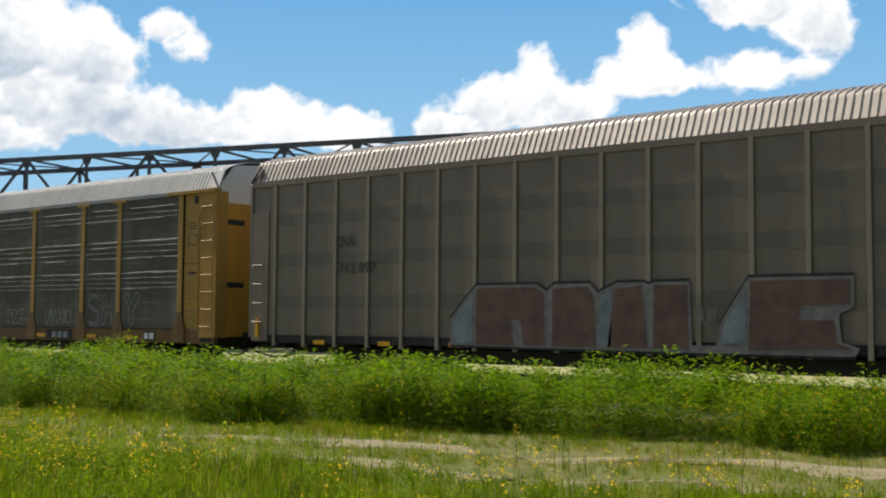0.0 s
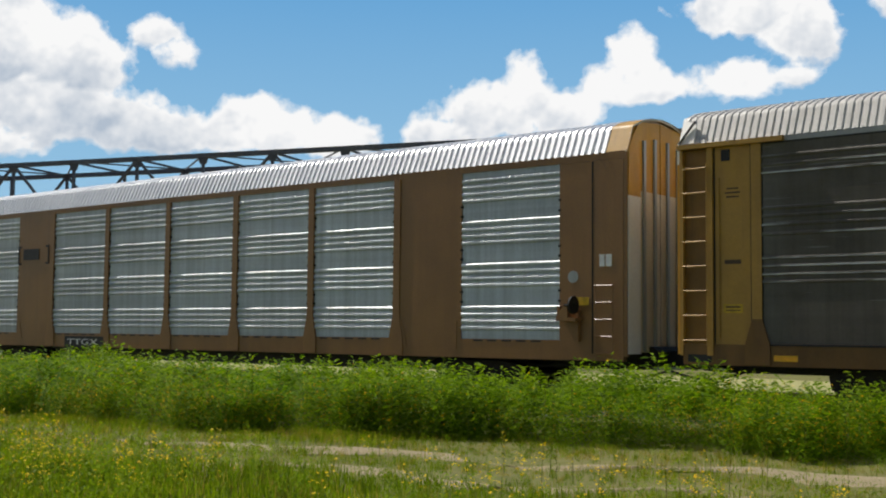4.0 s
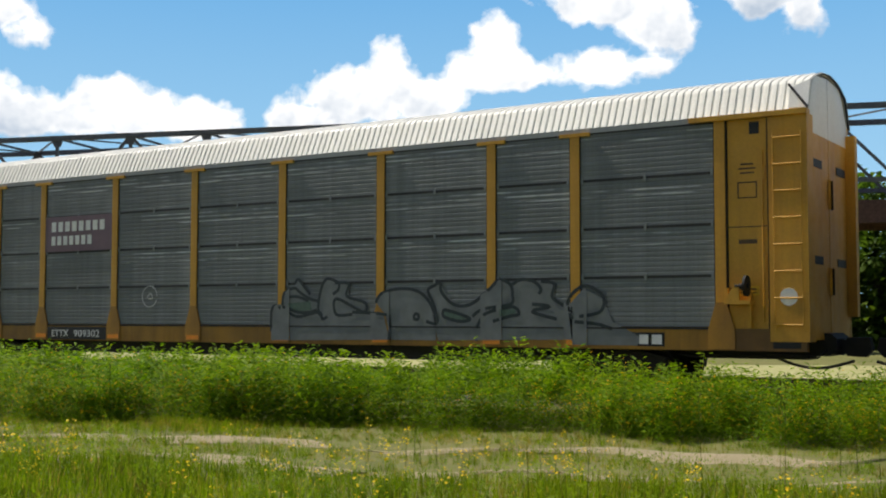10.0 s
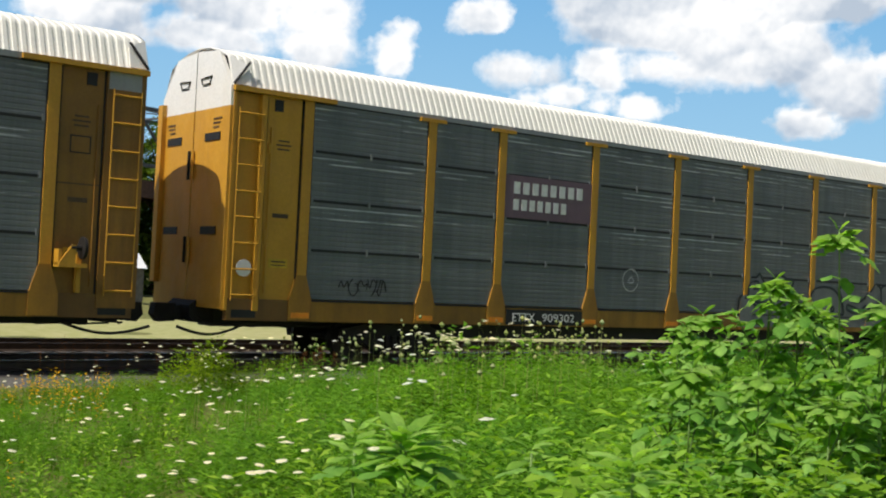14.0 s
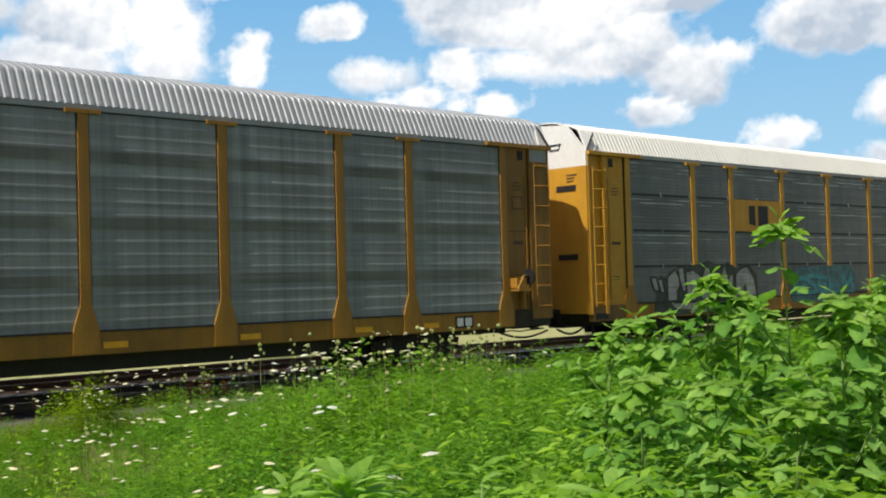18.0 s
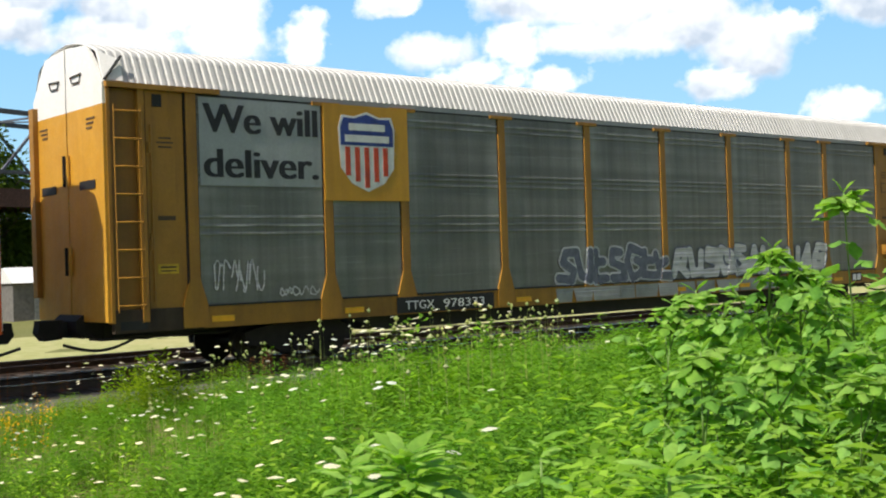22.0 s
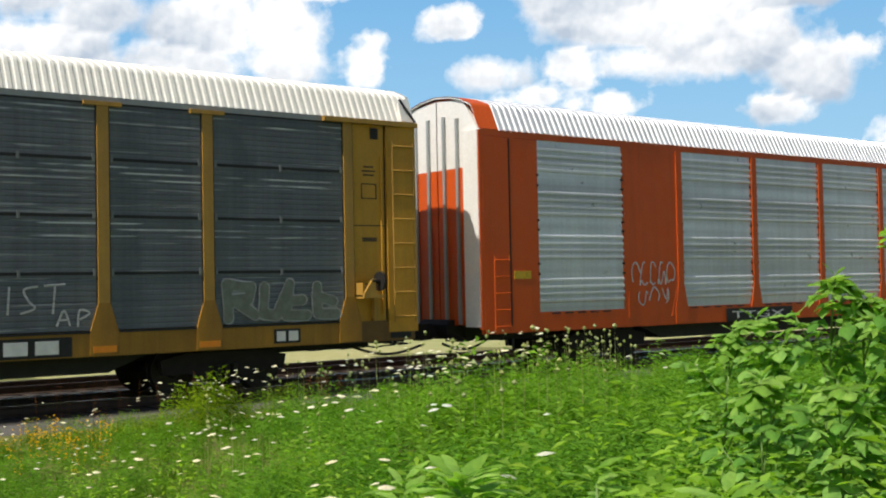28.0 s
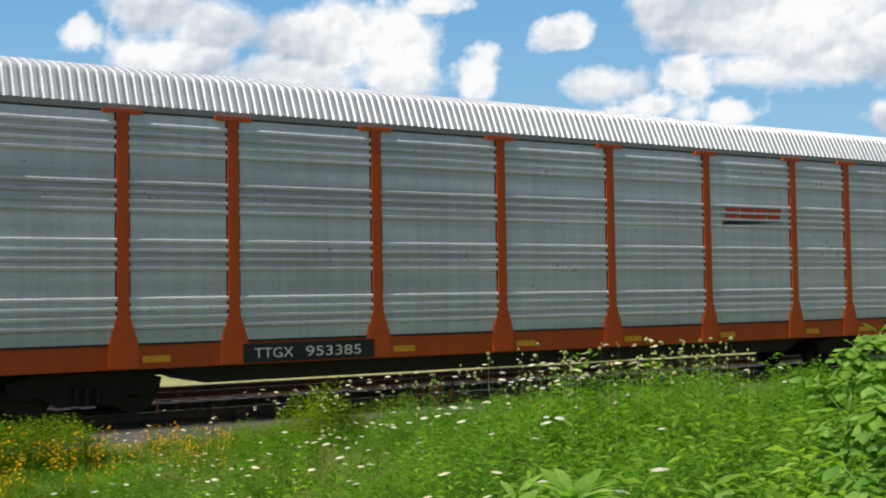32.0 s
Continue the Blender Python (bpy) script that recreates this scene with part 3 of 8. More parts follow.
def rack_car(label, frame_mat, panel_mat, roof_mat, style, end_mat, top_mat, tiers=False, sill_mat=None, posts=POSTS, door_mat=None, grimy_end=None, slots=(2.42, 4.18)):
    """Autorack with outside posts, ridged bay panels and end panels with ladders."""
    car = common(label, frame_mat)
    stencil_mat = CREAM if frame_mat is MAROON else STENCIL_DIM
    frame_line = CREAM if frame_mat is MAROON else BLACK
    sill_mat = sill_mat or (SILL_YELLOW if frame_mat in (YELLOW, YELLOW_DULL, YELLOW_GRIMY) else frame_mat)
    part("side_sill", Shape().box(-11.7, 11.7, -1.5, -1.36, 0.78, 1.18), sill_mat, car)
    end_sill_mat = {YELLOW: SILL_YELLOW, YELLOW_GRIMY: SOOT, YELLOW_DULL: SILL_YELLOW}.get(frame_mat, sill_mat)
    # black strip drawn as the shaded joint above the sill
    part("sill_gap_shade", Shape().box(-11.95, 11.95, -1.523, -1.4, 1.165, 1.195), BLACK, car)
    part("top_rail", Shape().box(-13.4, 13.4, -1.5, -1.38, 5.0, 5.1), FASCIA, car, "plain grey strip under the roof sheets")
    # black strip drawn as the shade under the eave strip
    part("eave_gap_shade", Shape().box(-12.0, 12.0, -1.4975, -1.4, 4.968, 5.0), BLACK, car)
    clip_me = Shape().box(-0.024, 0.024, -1.512, -1.45, -0.06, 0.06).mesh("clip", CLIP_GREY)
    for a, b in zip(posts, posts[1:]):
        if tiers:
            for t in range(4):
                z0 = 1.2 + 0.952 * t
                part("side_panel", ridged(a + 0.08, b - 0.08, z0 + 0.012, z0 + 0.938, GROUPS[style], depth=-0.005, half=0.017), panel_mat, car)
                if t:
                    part("seam", Shape().box(a + 0.1, b - 0.1, -1.4965, -1.43, z0 - 0.026, z0 + 0.026), BLACK, car)
                if t and (b - a) > 2:
                    mid = (a + b) / 2
                    part("clip", clip_me, CLIP_GREY, car, at=(mid, 0, z0))
                if t:
                    for x in (a + 0.155, b - 0.155):
                        part("clip", clip_me, CLIP_GREY, car, at=(x, 0, z0 + 0.02))
        else:
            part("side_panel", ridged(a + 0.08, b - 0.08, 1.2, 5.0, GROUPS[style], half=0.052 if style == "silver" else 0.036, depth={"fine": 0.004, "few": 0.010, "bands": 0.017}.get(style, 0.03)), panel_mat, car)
    post_me = Shape().prism([(-0.1, 5.0), (-0.1, 1.66), (0.1, 1.66), (0.1, 5.0)], -1.525, -1.4).mesh("post", frame_mat)
    foot_mat = frame_mat if frame_mat is MAROON else sill_mat
    # black strips stand in for the shade in the narrow gap beside each post
    gap_shade_me = Shape().box(-0.125, 0.125, -1.5, -1.42, 1.2, 4.965).mesh("post_gap", BLACK)
    foot_me = Shape().prism([(-0.1, 1.66), (-0.25, 1.17), (-0.25, 0.8), (0.25, 0.8), (0.25, 1.17), (0.1, 1.66)], -1.527, -1.4).mesh("post_foot", foot_mat)
    cap_me = Shape().box(-0.33, 0.33, -1.545, -1.38, 4.945, 5.015).mesh("post_cap", frame_mat)
    for x in posts:
        pp = part("post", post_me, frame_mat, car, at=(x, 0, 0))
        part("post_foot", foot_me, foot_mat, pp)
        part("post_gap", gap_shade_me, BLACK, pp)
        if abs(x) < 11:
            part("post_cap", cap_me, frame_mat, pp)
    for e in (-1, 1):
        x0, x1, x2 = (12.0, 12.72, 13.46)
        sheet_mat = grimy_end if grimy_end and e > 0 else end_mat
        mir = lambda a, b: (min(e * a, e * b), max(e * a, e * b))
        part("end_sill", Shape().box(*mir(11.7, 13.4), -1.5, -1.36, 0.78, 1.18), end_sill_mat, car, "grimy end of the side sill")
        a, b = mir(x0, x1)
        pan = part("end_panel", Shape().box(a, b, -1.47, -1.4, 0.98, 5.0), sheet_mat, car)
        part("vent", Shape().box(e * 12.5 - 0.09, e * 12.5 + 0.09, -1.485, -1.46, 4.72, 4.94), BLACK, pan)
        part("gap", Shape().box(*mir(12.72, 12.76), -1.46, -1.4, 0.98, 5.0), BLACK, car)
        a, b = mir(12.76, x2)
        # back of the recess: grime plus recess shade put into the colour
        back_mat = YELLOW_SOOT_SHADE if end_mat in (YELLOW_GRIMY, YELLOW_DULL) and e < 0 else sheet_mat
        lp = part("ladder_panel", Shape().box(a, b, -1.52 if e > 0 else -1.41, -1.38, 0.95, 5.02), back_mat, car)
        if e < 0:
            for xa, xb in ((12.76, 12.88), (13.4, 13.46)):
                part("ladder_post", Shape().box(*mir(xa, xb), -1.52, -1.385, 0.96, 5.015), sheet_mat, lp)
        elif grimy_end:
            part("bare_top", Shape().box(12.79, 13.37, -1.523, -1.5, 4.7, 5.0), FASCIA, lp, "bare grey metal where paint has peeled")
        part("far_ladder_panel", Shape().box(*mir(13.3, 13.62), 1.3, 1.5, 1.4, 4.95), sheet_mat, car)
        if e > 0:
            part("corner_guard", Shape().box(13.38, 13.46, -1.38, -1.12, 0.95, 5.02), sheet_mat, lp)
        part("end_header", Shape().box(*mir(11.3, 13.48), -1.6, -1.38, 5.0, 5.09), frame_mat, car)
        ladder(car, e * 12.86, e * 13.36, 1.25, 4.6, 8, end_mat if frame_mat is MAROON else frame_mat)
        part("stencil", Shape().box(e * 12.36 - 0.2, e * 12.36 + 0.2, -1.478, -1.46, 1.78, 1.95), LABEL_YELLOW, pan, "small yellow warning label")
        box = Shape().box(-0.18, 0.18, -1.476, -1.46, 0, 0.02).box(-0.18, 0.18, -1.476, -1.46, 0.28, 0.3).box(-0.18, -0.16, -1.476, -1.46, 0, 0.3).box(0.16, 0.18, -1.476, -1.46, 0, 0.3)
        if e > 0:
            part("data_frame", box, frame_line, pan, at=(e * 12.36, 0, 3.55))
        for k in range(3):
            w_ = (0.13, 0.16, 0.12)[k]
            part("stencil_line", Shape().box(e * 12.36 - w_, e * 12.36 + w_, -1.476, -1.46, 4.0 + 0.08 * k, 4.03 + 0.08 * k), stencil_mat, pan)
        part("stencil_line", Shape().box(e * 12.36 - 0.17, e * 12.36 + 0.17, -1.476, -1.46, 2.72, 2.8), stencil_mat, pan)
        part("label_line", Shape().box(e * 12.36 - 0.15, e * 12.36 + 0.15, -1.482, -1.476, 1.88, 1.91), stencil_mat, pan)
        part("label_line", Shape().box(e * 12.36 - 0.15, e * 12.36 + 0.15, -1.482, -1.476, 1.82, 1.84), stencil_mat, pan)
        if e > 0:
            part("panel_seam", Shape().box(*mir(12.0, 12.72), -1.474, -1.46, 3.02, 3.04), STENCIL_DIM, pan)
        part("lock_rod", Shape().tube((e * 12.64, -1.49, 1.3), (e * 12.64, -1.49, 4.4), 0.016, sides=6), sheet_mat, pan)
        part("sill_pocket", Shape().box(*mir(12.8, 13.3), -1.504, -1.49, 0.83, 0.98), BLACK, car)
        part("latch", Shape().box(e * 12.66 - 0.03, e * 12.66 + 0.03, -1.5, -1.46, 2.2, 2.5), sheet_mat, pan)
        part("latch", Shape().box(e * 12.66 - 0.03, e * 12.66 + 0.03, -1.5, -1.46, 3.9, 4.1), sheet_mat, pan)
    if frame_mat is not ORANGE and panel_mat is not PANEL_DARK:
        hand_brake(car, 12.3, end_mat if frame_mat is MAROON else frame_mat)
    part("roof", roof_shape(-HALF, HALF, 0.15, depth=0.016 if roof_mat is ROOF_WHITE else 0.022), roof_mat, car)
    end_doors(car, door_mat or end_mat, top_mat, False, slots)
    for x in posts[:-1]:
        if tiers:
            part("reflector", Shape().box(x - 0.2, x + 0.2, -1.532, -1.524, 0.84, 0.95), ORANGE_TAPE, car)
        else:
            part("reflector", Shape().box(x + 0.32, x + 0.78, -1.512, -1.5, 0.88, 0.99), REFLECTOR, car)
    part("consolidated_stencil", Shape().box(10.2, 10.75, -1.512, -1.5, 0.84, 1.1), BLACK, car, "black data panel")
    part("data_mark", Shape().box(10.25, 10.43, -1.518, -1.51, 0.88, 1.06).box(10.5, 10.7, -1.518, -1.51, 0.88, 1.06), LETTER_WHITE, car)
    return car


def smooth_car(label, paint, panel_mat, roof_mat, end_top, end_paint=None, cap_paint=None):
    """Autorack with solid painted panels and seven ridged bright panels a side."""
    car = common(label, paint)
    part("side_sill", Shape().box(-13.4, 13.4, -1.5, -1.36, 0.8, 1.22), paint, car)
    part("top_rail", Shape().box(-13.42, 13.42, -1.5, -1.38, 4.97, 5.13), paint, car)
    bays = [(-11.86, -9.2)] + [(-7.25 + 2.9 * i, -4.35 + 2.9 * i) for i in range(5)] + [(9.2, 11.86)]
    for i, (a, b) in enumerate(bays):
        ins = 0.11 if 0 < i < 6 else 0.0
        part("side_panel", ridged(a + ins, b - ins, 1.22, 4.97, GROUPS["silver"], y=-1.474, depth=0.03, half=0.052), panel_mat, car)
        for x in (a + ins, b - ins):
            for zz in (4.2, 3.98, 3.22, 3.01, 2.27, 2.05):
                part("clamp", Shape().box(x - 0.035, x + 0.035, -1.505, -1.47, zz - 0.025, zz + 0.025), IRON, car)
        for k in range(5):
            xs0 = a + 0.35 + (b - a - 0.7) * k / 5
            part("drain_slot", Shape().box(xs0, xs0 + 0.26, -1.505, -1.49, 1.17, 1.205), BLACK, car)
    for a, b in ((-9.2, -7.25), (7.25, 9.2)):
        solid = part("solid_panel", Shape().box(a, b, -1.5, -1.4, 1.22, 4.97), paint, car)
        for x, s in ((a, 1), (b, -1)):
            part("brace", Shape().prism([(x + s * 0.12, 1.62), (x + s * 0.18, 1.62), (x + s * 0.36, 1.0), (x + s * 0.12, 1.0)], -1.512, -1.5), paint, solid)
    for i in range(6):
        x = -7.25 + 2.9 * i
        part("post", Shape().prism([(-0.1, 4.97), (-0.1, 1.75), (-0.22, 1.2), (-0.22, 0.82), (0.22, 0.82), (0.22, 1.2), (0.1, 1.75), (0.1, 4.97)], -1.525, -1.4), paint, car, at=(x, 0, 0))
    for e in (-1, 1):
        mir = lambda a, b: (min(e * a, e * b), max(e * a, e * b))
        pan = part("end_panel", Shape().box(*mir(11.86, 13.415), -1.504, -1.38, 0.82, 4.965), paint, car)
        part("panel_seam", Shape().box(*mir(12.66, 12.7), -1.508, -1.49, 0.95, 4.95), IRON, pan)
        corner = Shape().prism([(e * 13.42, 0.9), (e * 13.42, 5.1), (e * 13.5, 5.1), (e * 13.5, 0.9)], -1.5, -1.42)
        part("corner_post", corner, end_paint if end_paint and e < 0 else paint, car)
        part("corner_sheet", Shape().box(*mir(13.36, 13.52), -1.47, -0.98, 0.95, 4.2), WHITE, car, "pale corner sheet")
        part("corner_sheet", Shape().box(*mir(13.36, 13.52), -1.47, -0.98, 4.2, 5.1), end_top, car)
        ladder(car, e * 12.78, e * 13.2, 0.95, 2.35, 5, paint)
        part("stencil", Shape().box(e * 12.35 - 0.24, e * 12.35 + 0.24, -1.512, -1.49, 1.95, 2.12), LABEL_YELLOW, pan, "small yellow warning label")
        cap = Shape()
        cap.sheet([[(e * x, y * 1.006, z + 0.028) for y, z in ROOF] for x in (12.95, HALF)])
        part("roof_end_cap", cap, cap_paint or paint, car)
    hand_brake(car, 12.25, paint)
    part("round_label", Shape().prism([(12.2 + 0.13 * math.cos(k * 0.524), 2.55 + 0.13 * math.sin(k * 0.524)) for k in range(12)], -1.512, -1.5), PANEL_PALE, car, "small round pale label")
    part("number_mark", Shape().box(12.85, 12.97, -1.512, -1.49, 2.75, 3.0).box(13.0, 13.14, -1.512, -1.49, 2.75, 3.0), LETTER_WHITE, car)
    part("roof", roof_shape(-13.0, 13.0, 0.17, depth=0.036), roof_mat, car)
    part("reflector", Shape().box(-5.4, -5.05, -1.512, -1.5, 0.9, 1.0), REFLECTOR, car)
    end_doors(car, end_paint or paint, end_top, True)
    return car


def slab_car(label):
    """Older fully enclosed car with close-set upright ribs."""
    car = common(label, TAUPE)
    part("side_wall", Shape().box(-12.75, 13.4, -1.48, -1.4, 0.98, 5.0), TAUPE, car)
    part("side_sill", Shape().box(-13.4, 13.4, -1.49, -1.36, 0.86, 1.06), IRON, car)
    part("top_rail", Shape().box(-13.42, 13.42, -1.52, -1.4, 4.98, 5.13), TAUPE, car)
    me = Shape().prism([(-0.05, 5.0), (-0.05, 0.78), (0.05, 0.78), (0.05, 5.0)], -1.54, -1.45).mesh("post", TAUPE_LIGHT)
    for i in range(23):
        part("post", me, TAUPE_LIGHT, car, at=(-12.5 + 1.115 * i, 0, 0))
    for i in range(22):
        x = -12.5 + 1.115 * i
        part("side_plate", Shape().box(x + 0.07, x + 1.04, -1.492, -1.47, 1.1, 4.95), TAUPE, car)
        part("sill_pocket", Shape().box(x + 0.1, x + 1.01, -1.4945, -1.48, 0.87, 1.04), BLACK, car)
        for zz in (3.9, 2.85, 1.75):
            part("plate_band", Shape().box(x + 0.08, x + 1.03, -1.4955, -1.48, zz, zz + 0.32), TAUPE_DARK, car)
        if i % 2 == 1:
            part("reflector", Shape().box(x + 0.35, x + 0.75, -1.51, -1.49, 0.84, 0.95), REFLECTOR, car)
    pan = part("end_panel", Shape().box(-13.42, -12.78, -1.5, -1.38, 0.9, 4.3).box(-13.42, -12.78, -1.46, -1.38, 4.3, 5.0), TAUPE, car)
    ladder(car, -13.3, -12.9, 1.4, 2.9, 4, TAUPE_LIGHT)
    part("hand_hold", Shape().box(-13.2, -13.08, -1.56, -1.49, 1.0, 1.5), REFLECTOR, pan, "yellow grab iron")
    part("roof", roof_shape(-HALF, HALF, 0.16, depth=0.026), ROOF_TAUPE, car)
    end_doors(car, TAUPE, TAUPE, False)
    return car


def bands_for(kind):
    """Depth of the painted surface along a car: proud posts and recessed panels."""
    if kind == "low":
        out, last = [], -13.4
        for x in POSTS:
            out += [(last, x - 0.25, P_PANEL), (x - 0.25, x + 0.25, -1.53)]
            last = x + 0.25
        return out + [(last, 13.4, P_PANEL)]
    if kind == "rack":
        out, last = [], -13.4
        for x in POSTS:
            out += [(last, x - 0.1, P_PANEL), (x - 0.1, x + 0.1, P_POST)]
            last = x + 0.1
        return out + [(last, 13.4, P_PANEL)]
    return [(-13.4, 13.4, -1.548)]


def spray(car, name, polys, mat, kind="rack", lift=0.0, label=""):
    """Paint on the side of a car: polygons (x, z); what lies on a post and on the panels beside it are parts of their own."""
    for poly in polys:
        for x0, x1, y in bands_for(kind):
            bit = clip(poly, x0, x1)
            if bit:
                part(name, Shape().prism(bit, y - 0.004 - lift, y - 0.001), mat, car, label)


def paint_depth(x, z, kind):
    """Depth of a car's painted surface at a point of its side."""
    if kind == "slab":
        return -1.546
    if kind == "smooth":
        return -1.522
    dx = min(abs(x - q) for q in POSTS)
    half = 0.26 if z < 1.17 else (0.26 - 0.15 * min(1.0, (z - 1.17) / 0.49))
    if dx < half:
        return -1.529
    return -1.504 if z < 1.18 else -1.512


def smooth_line(points, n=5):
    """A rounded line through the points."""
    out = []
    for i in range(len(points) - 1):
        a, b_, c_, d_ = (points[max(0, min(len(points) - 1, i + k))] for k in (-1, 0, 1, 2))
        for s_ in range(n):
            t = s_ / n
            out.append(tuple(0.5 * (2 * q1 + (q2 - q0) * t + (2 * q0 - 5 * q1 + 4 * q2 - q3) * t * t + (3 * q1 - q0 - 3 * q2 + q3) * t ** 3) for q0, q1, q2, q3 in zip(a, b_, c_, d_)))
    return out + [points[-1]]


def tag(car, name, lines, mat, w=0.03, kind="rack", lift=0.002, label="", curved=True):
    """Thin sprayed or chalked lines, one band of paint each."""
    for line in lines:
        pts = smooth_line(line) if curved else line
        s_ = Shape()
        for i, (x, z) in enumerate(pts):
            (xa, za), (xb, zb) = pts[max(0, i - 1)], pts[min(len(pts) - 1, i + 1)]
            d = math.hypot(xb - xa, zb - za) or 1
            nx, nz = -(zb - za) / d * w / 2, (xb - xa) / d * w / 2
            y = paint_depth(x, z, kind) - 0.002 - lift - 0.00003 * i
            s_.v += [(x + nx, y, z + nz), (x - nx, y, z - nz)]
            if i:
                k = 2 * i
                s_.f.append((k - 2, k - 1, k + 1, k))
        part(name, s_, mat, car, label)


def scrawl(rng, x0, x1, z0, z1, n):
    """An unreadable tag: loops and zigzags, one line for each sign."""
    out = []
    step = (x1 - x0) / n
    for i in range(n):
        cx = x0 + (i + 0.5) * step
        a = rng.uniform(0, 6.28)
        out.append([(cx + step * 0.5 * math.cos(a + g) * rng.uniform(0.7, 1.15), (z0 + z1) / 2 + (z1 - z0) * 0.48 * math.sin(a + g * rng.choice((1, 1, 2)))) for g in [k * 0.8 for k in range(rng.randint(5, 9))]])
    return out


def sheet_of_paint(segments, r, y_of, cell=0.045):
    """One connected sheet covering all points nearer than r to the segments (x, z)."""
    xs_ = [q[0] for s_ in segments for q in s_]
    zs_ = [q[1] for s_ in segments for q in s_]
    gx = np.arange(min(xs_) - r - cell, max(xs_) + r + 2 * cell, cell)
    gz = np.arange(min(zs_) - r - cell, max(zs_) + r + 2 * cell, cell)
    GX, GZ = np.meshgrid(gx, gz)
    f_ = np.full(GX.shape, 9.0)
    for (ax, az), (bx, bz) in segments:
        dx, dz = bx - ax, bz - az
        t = np.clip(((GX - ax) * dx + (GZ - az) * dz) / (dx * dx + dz * dz + 1e-9), 0, 1)
        f_ = np.minimum(f_, np.hypot(GX - ax - t * dx, GZ - az - t * dz))
    f_ = f_ - r * (1 + 0.1 * np.sin(GX * 9) * np.sin(GZ * 7))
    s_, index = Shape(), {}

    def vertex(x, z):
        key = (round(x, 4), round(z, 4))
        if key not in index:
            index[key] = len(s_.v)
            s_.v.append((x, y_of(x, z), z))
        return index[key]

    for a in range(f_.shape[0] - 1):
        for c_ in range(f_.shape[1] - 1):
            ring = [(a, c_), (a, c_ + 1), (a + 1, c_ + 1), (a + 1, c_)]
            val = [f_[q] for q in ring]
            if min(val) >= 0:
                continue
            face = []
            for k in range(4):
                q, q2, v1, v2 = ring[k], ring[(k + 1) % 4], val[k], val[(k + 1) % 4]
                if v1 < 0:
                    face.append(vertex(GX[q], GZ[q]))
                if (v1 < 0) != (v2 < 0):
                    t = v1 / (v1 - v2)
                    face.append(vertex(GX[q] + (GX[q2] - GX[q]) * t, GZ[q] + (GZ[q2] - GZ[q]) * t))
            face = list(dict.fromkeys(face))
            if len(face) > 2:
                s_.f.append(tuple(face))
    return s_


SKELETONS = [
    [[(0, 1), (0.05, 0), (0.75, 0.02)], [(0.05, 0.55), (0.6, 0.5)]],
    [[(0, 0), (0.05, 1), (0.7, 0.85), (0.6, 0.5), (0.1, 0.45), (0.8, 0)]],
    [[(0.8, 0.9), (0.15, 1), (0.05, 0.6), (0.75, 0.42), (0.7, 0.05), (0, 0)]],
    [[(0, 1), (0.1, 0.05), (0.7, 0), (0.8, 1)]],
    [[(0, 0), (0.1, 1), (0.45, 0.35), (0.8, 1), (0.85, 0)]],
    [[(0.8, 0.85), (0.2, 1), (0, 0.5), (0.2, 0), (0.85, 0.1), (0.8, 0.45), (0.5, 0.45)]],
    [[(0, 0), (0.35, 1), (0.8, 0)], [(0.2, 0.35), (0.65, 0.35)]],
]


def piece(car, x0, x1, z0, z1, n, fill, edge_, w=0.24, rim=0.1, label=""):
    """A spray-can piece: fat overlapping strokes of made-up shapes, each shape with a darker rim."""
    step = (x1 - x0) / n
    for i in range(n):
        sk = rng.choice(SKELETONS)
        top, lean = z1 - rng.uniform(0, 0.16) * (z1 - z0), rng.uniform(-0.12, 0.16)
        segments = []
        for line in sk:
            pts = [(x0 + step * (i + 0.06 + 1.02 * u + rng.uniform(-0.1, 0.1)) + lean * v, z0 + w / 2 + (top - z0 - w) * min(1, max(0, v + rng.uniform(-0.12, 0.12)))) for u, v in line]
            segments += list(zip(pts, pts[1:]))
        for mat, r, lift, nm in ((edge_, w / 2 + rim / 2, 0.002 + 0.001 * (i % 2), "graffiti_outline"), (fill, w / 2, 0.005 + 0.001 * (i % 2), "graffiti")):
            part(nm, sheet_of_paint(segments, r, lambda x, z: paint_depth(x, z, "rack") - lift), mat, car, label if mat is fill else "")


def mural(car, poly, fill, edge_=None, w=0.045, lift=0.0, label=""):
    """One sprayed letter shape (x, z) on panels, posts and sill, with a darker line round it."""
    spray(car, "graffiti", [poly], fill, "low", lift, label)
    if edge_:
        tag(car, "graffiti_outline", [poly + [poly[0]]], edge_, w, lift=0.006 + lift, curved=False)


def skirt(car, x0, x1):
    """The drips and lower halves of a piece, on the sill: slanted patches with gaps, split by the posts' feet."""
    x = x0
    while x < x1 - 0.3:
        w_ = rng.uniform(0.5, 1.1)
        near = min(POSTS, key=lambda q: abs(q - x - w_ / 2))
        y = -1.528 if abs(near - x - w_ / 2) < 0.25 + w_ / 2 else -1.503
        part("graffiti_skirt", Shape().prism([(x, 1.12), (x + rng.uniform(0, 0.12), 0.8), (x + w_ - 0.03, 0.8), (x + w_ + rng.uniform(-0.1, 0.06), 1.12)], y - 0.004, y), GRAFFITI_GREY, car)
        x += w_


def bar_word(x0, x1, z0, z1, n, gap=0.34):
    """A name drawn as one plain bar for each letter."""
    step = (x1 - x0) / n
    return [[(x0 + i * step, z0), (x0 + (i + 1 - gap) * step, z0), (x0 + (i + 1 - gap) * step, z1), (x0 + i * step, z1)] for i in range(n)]


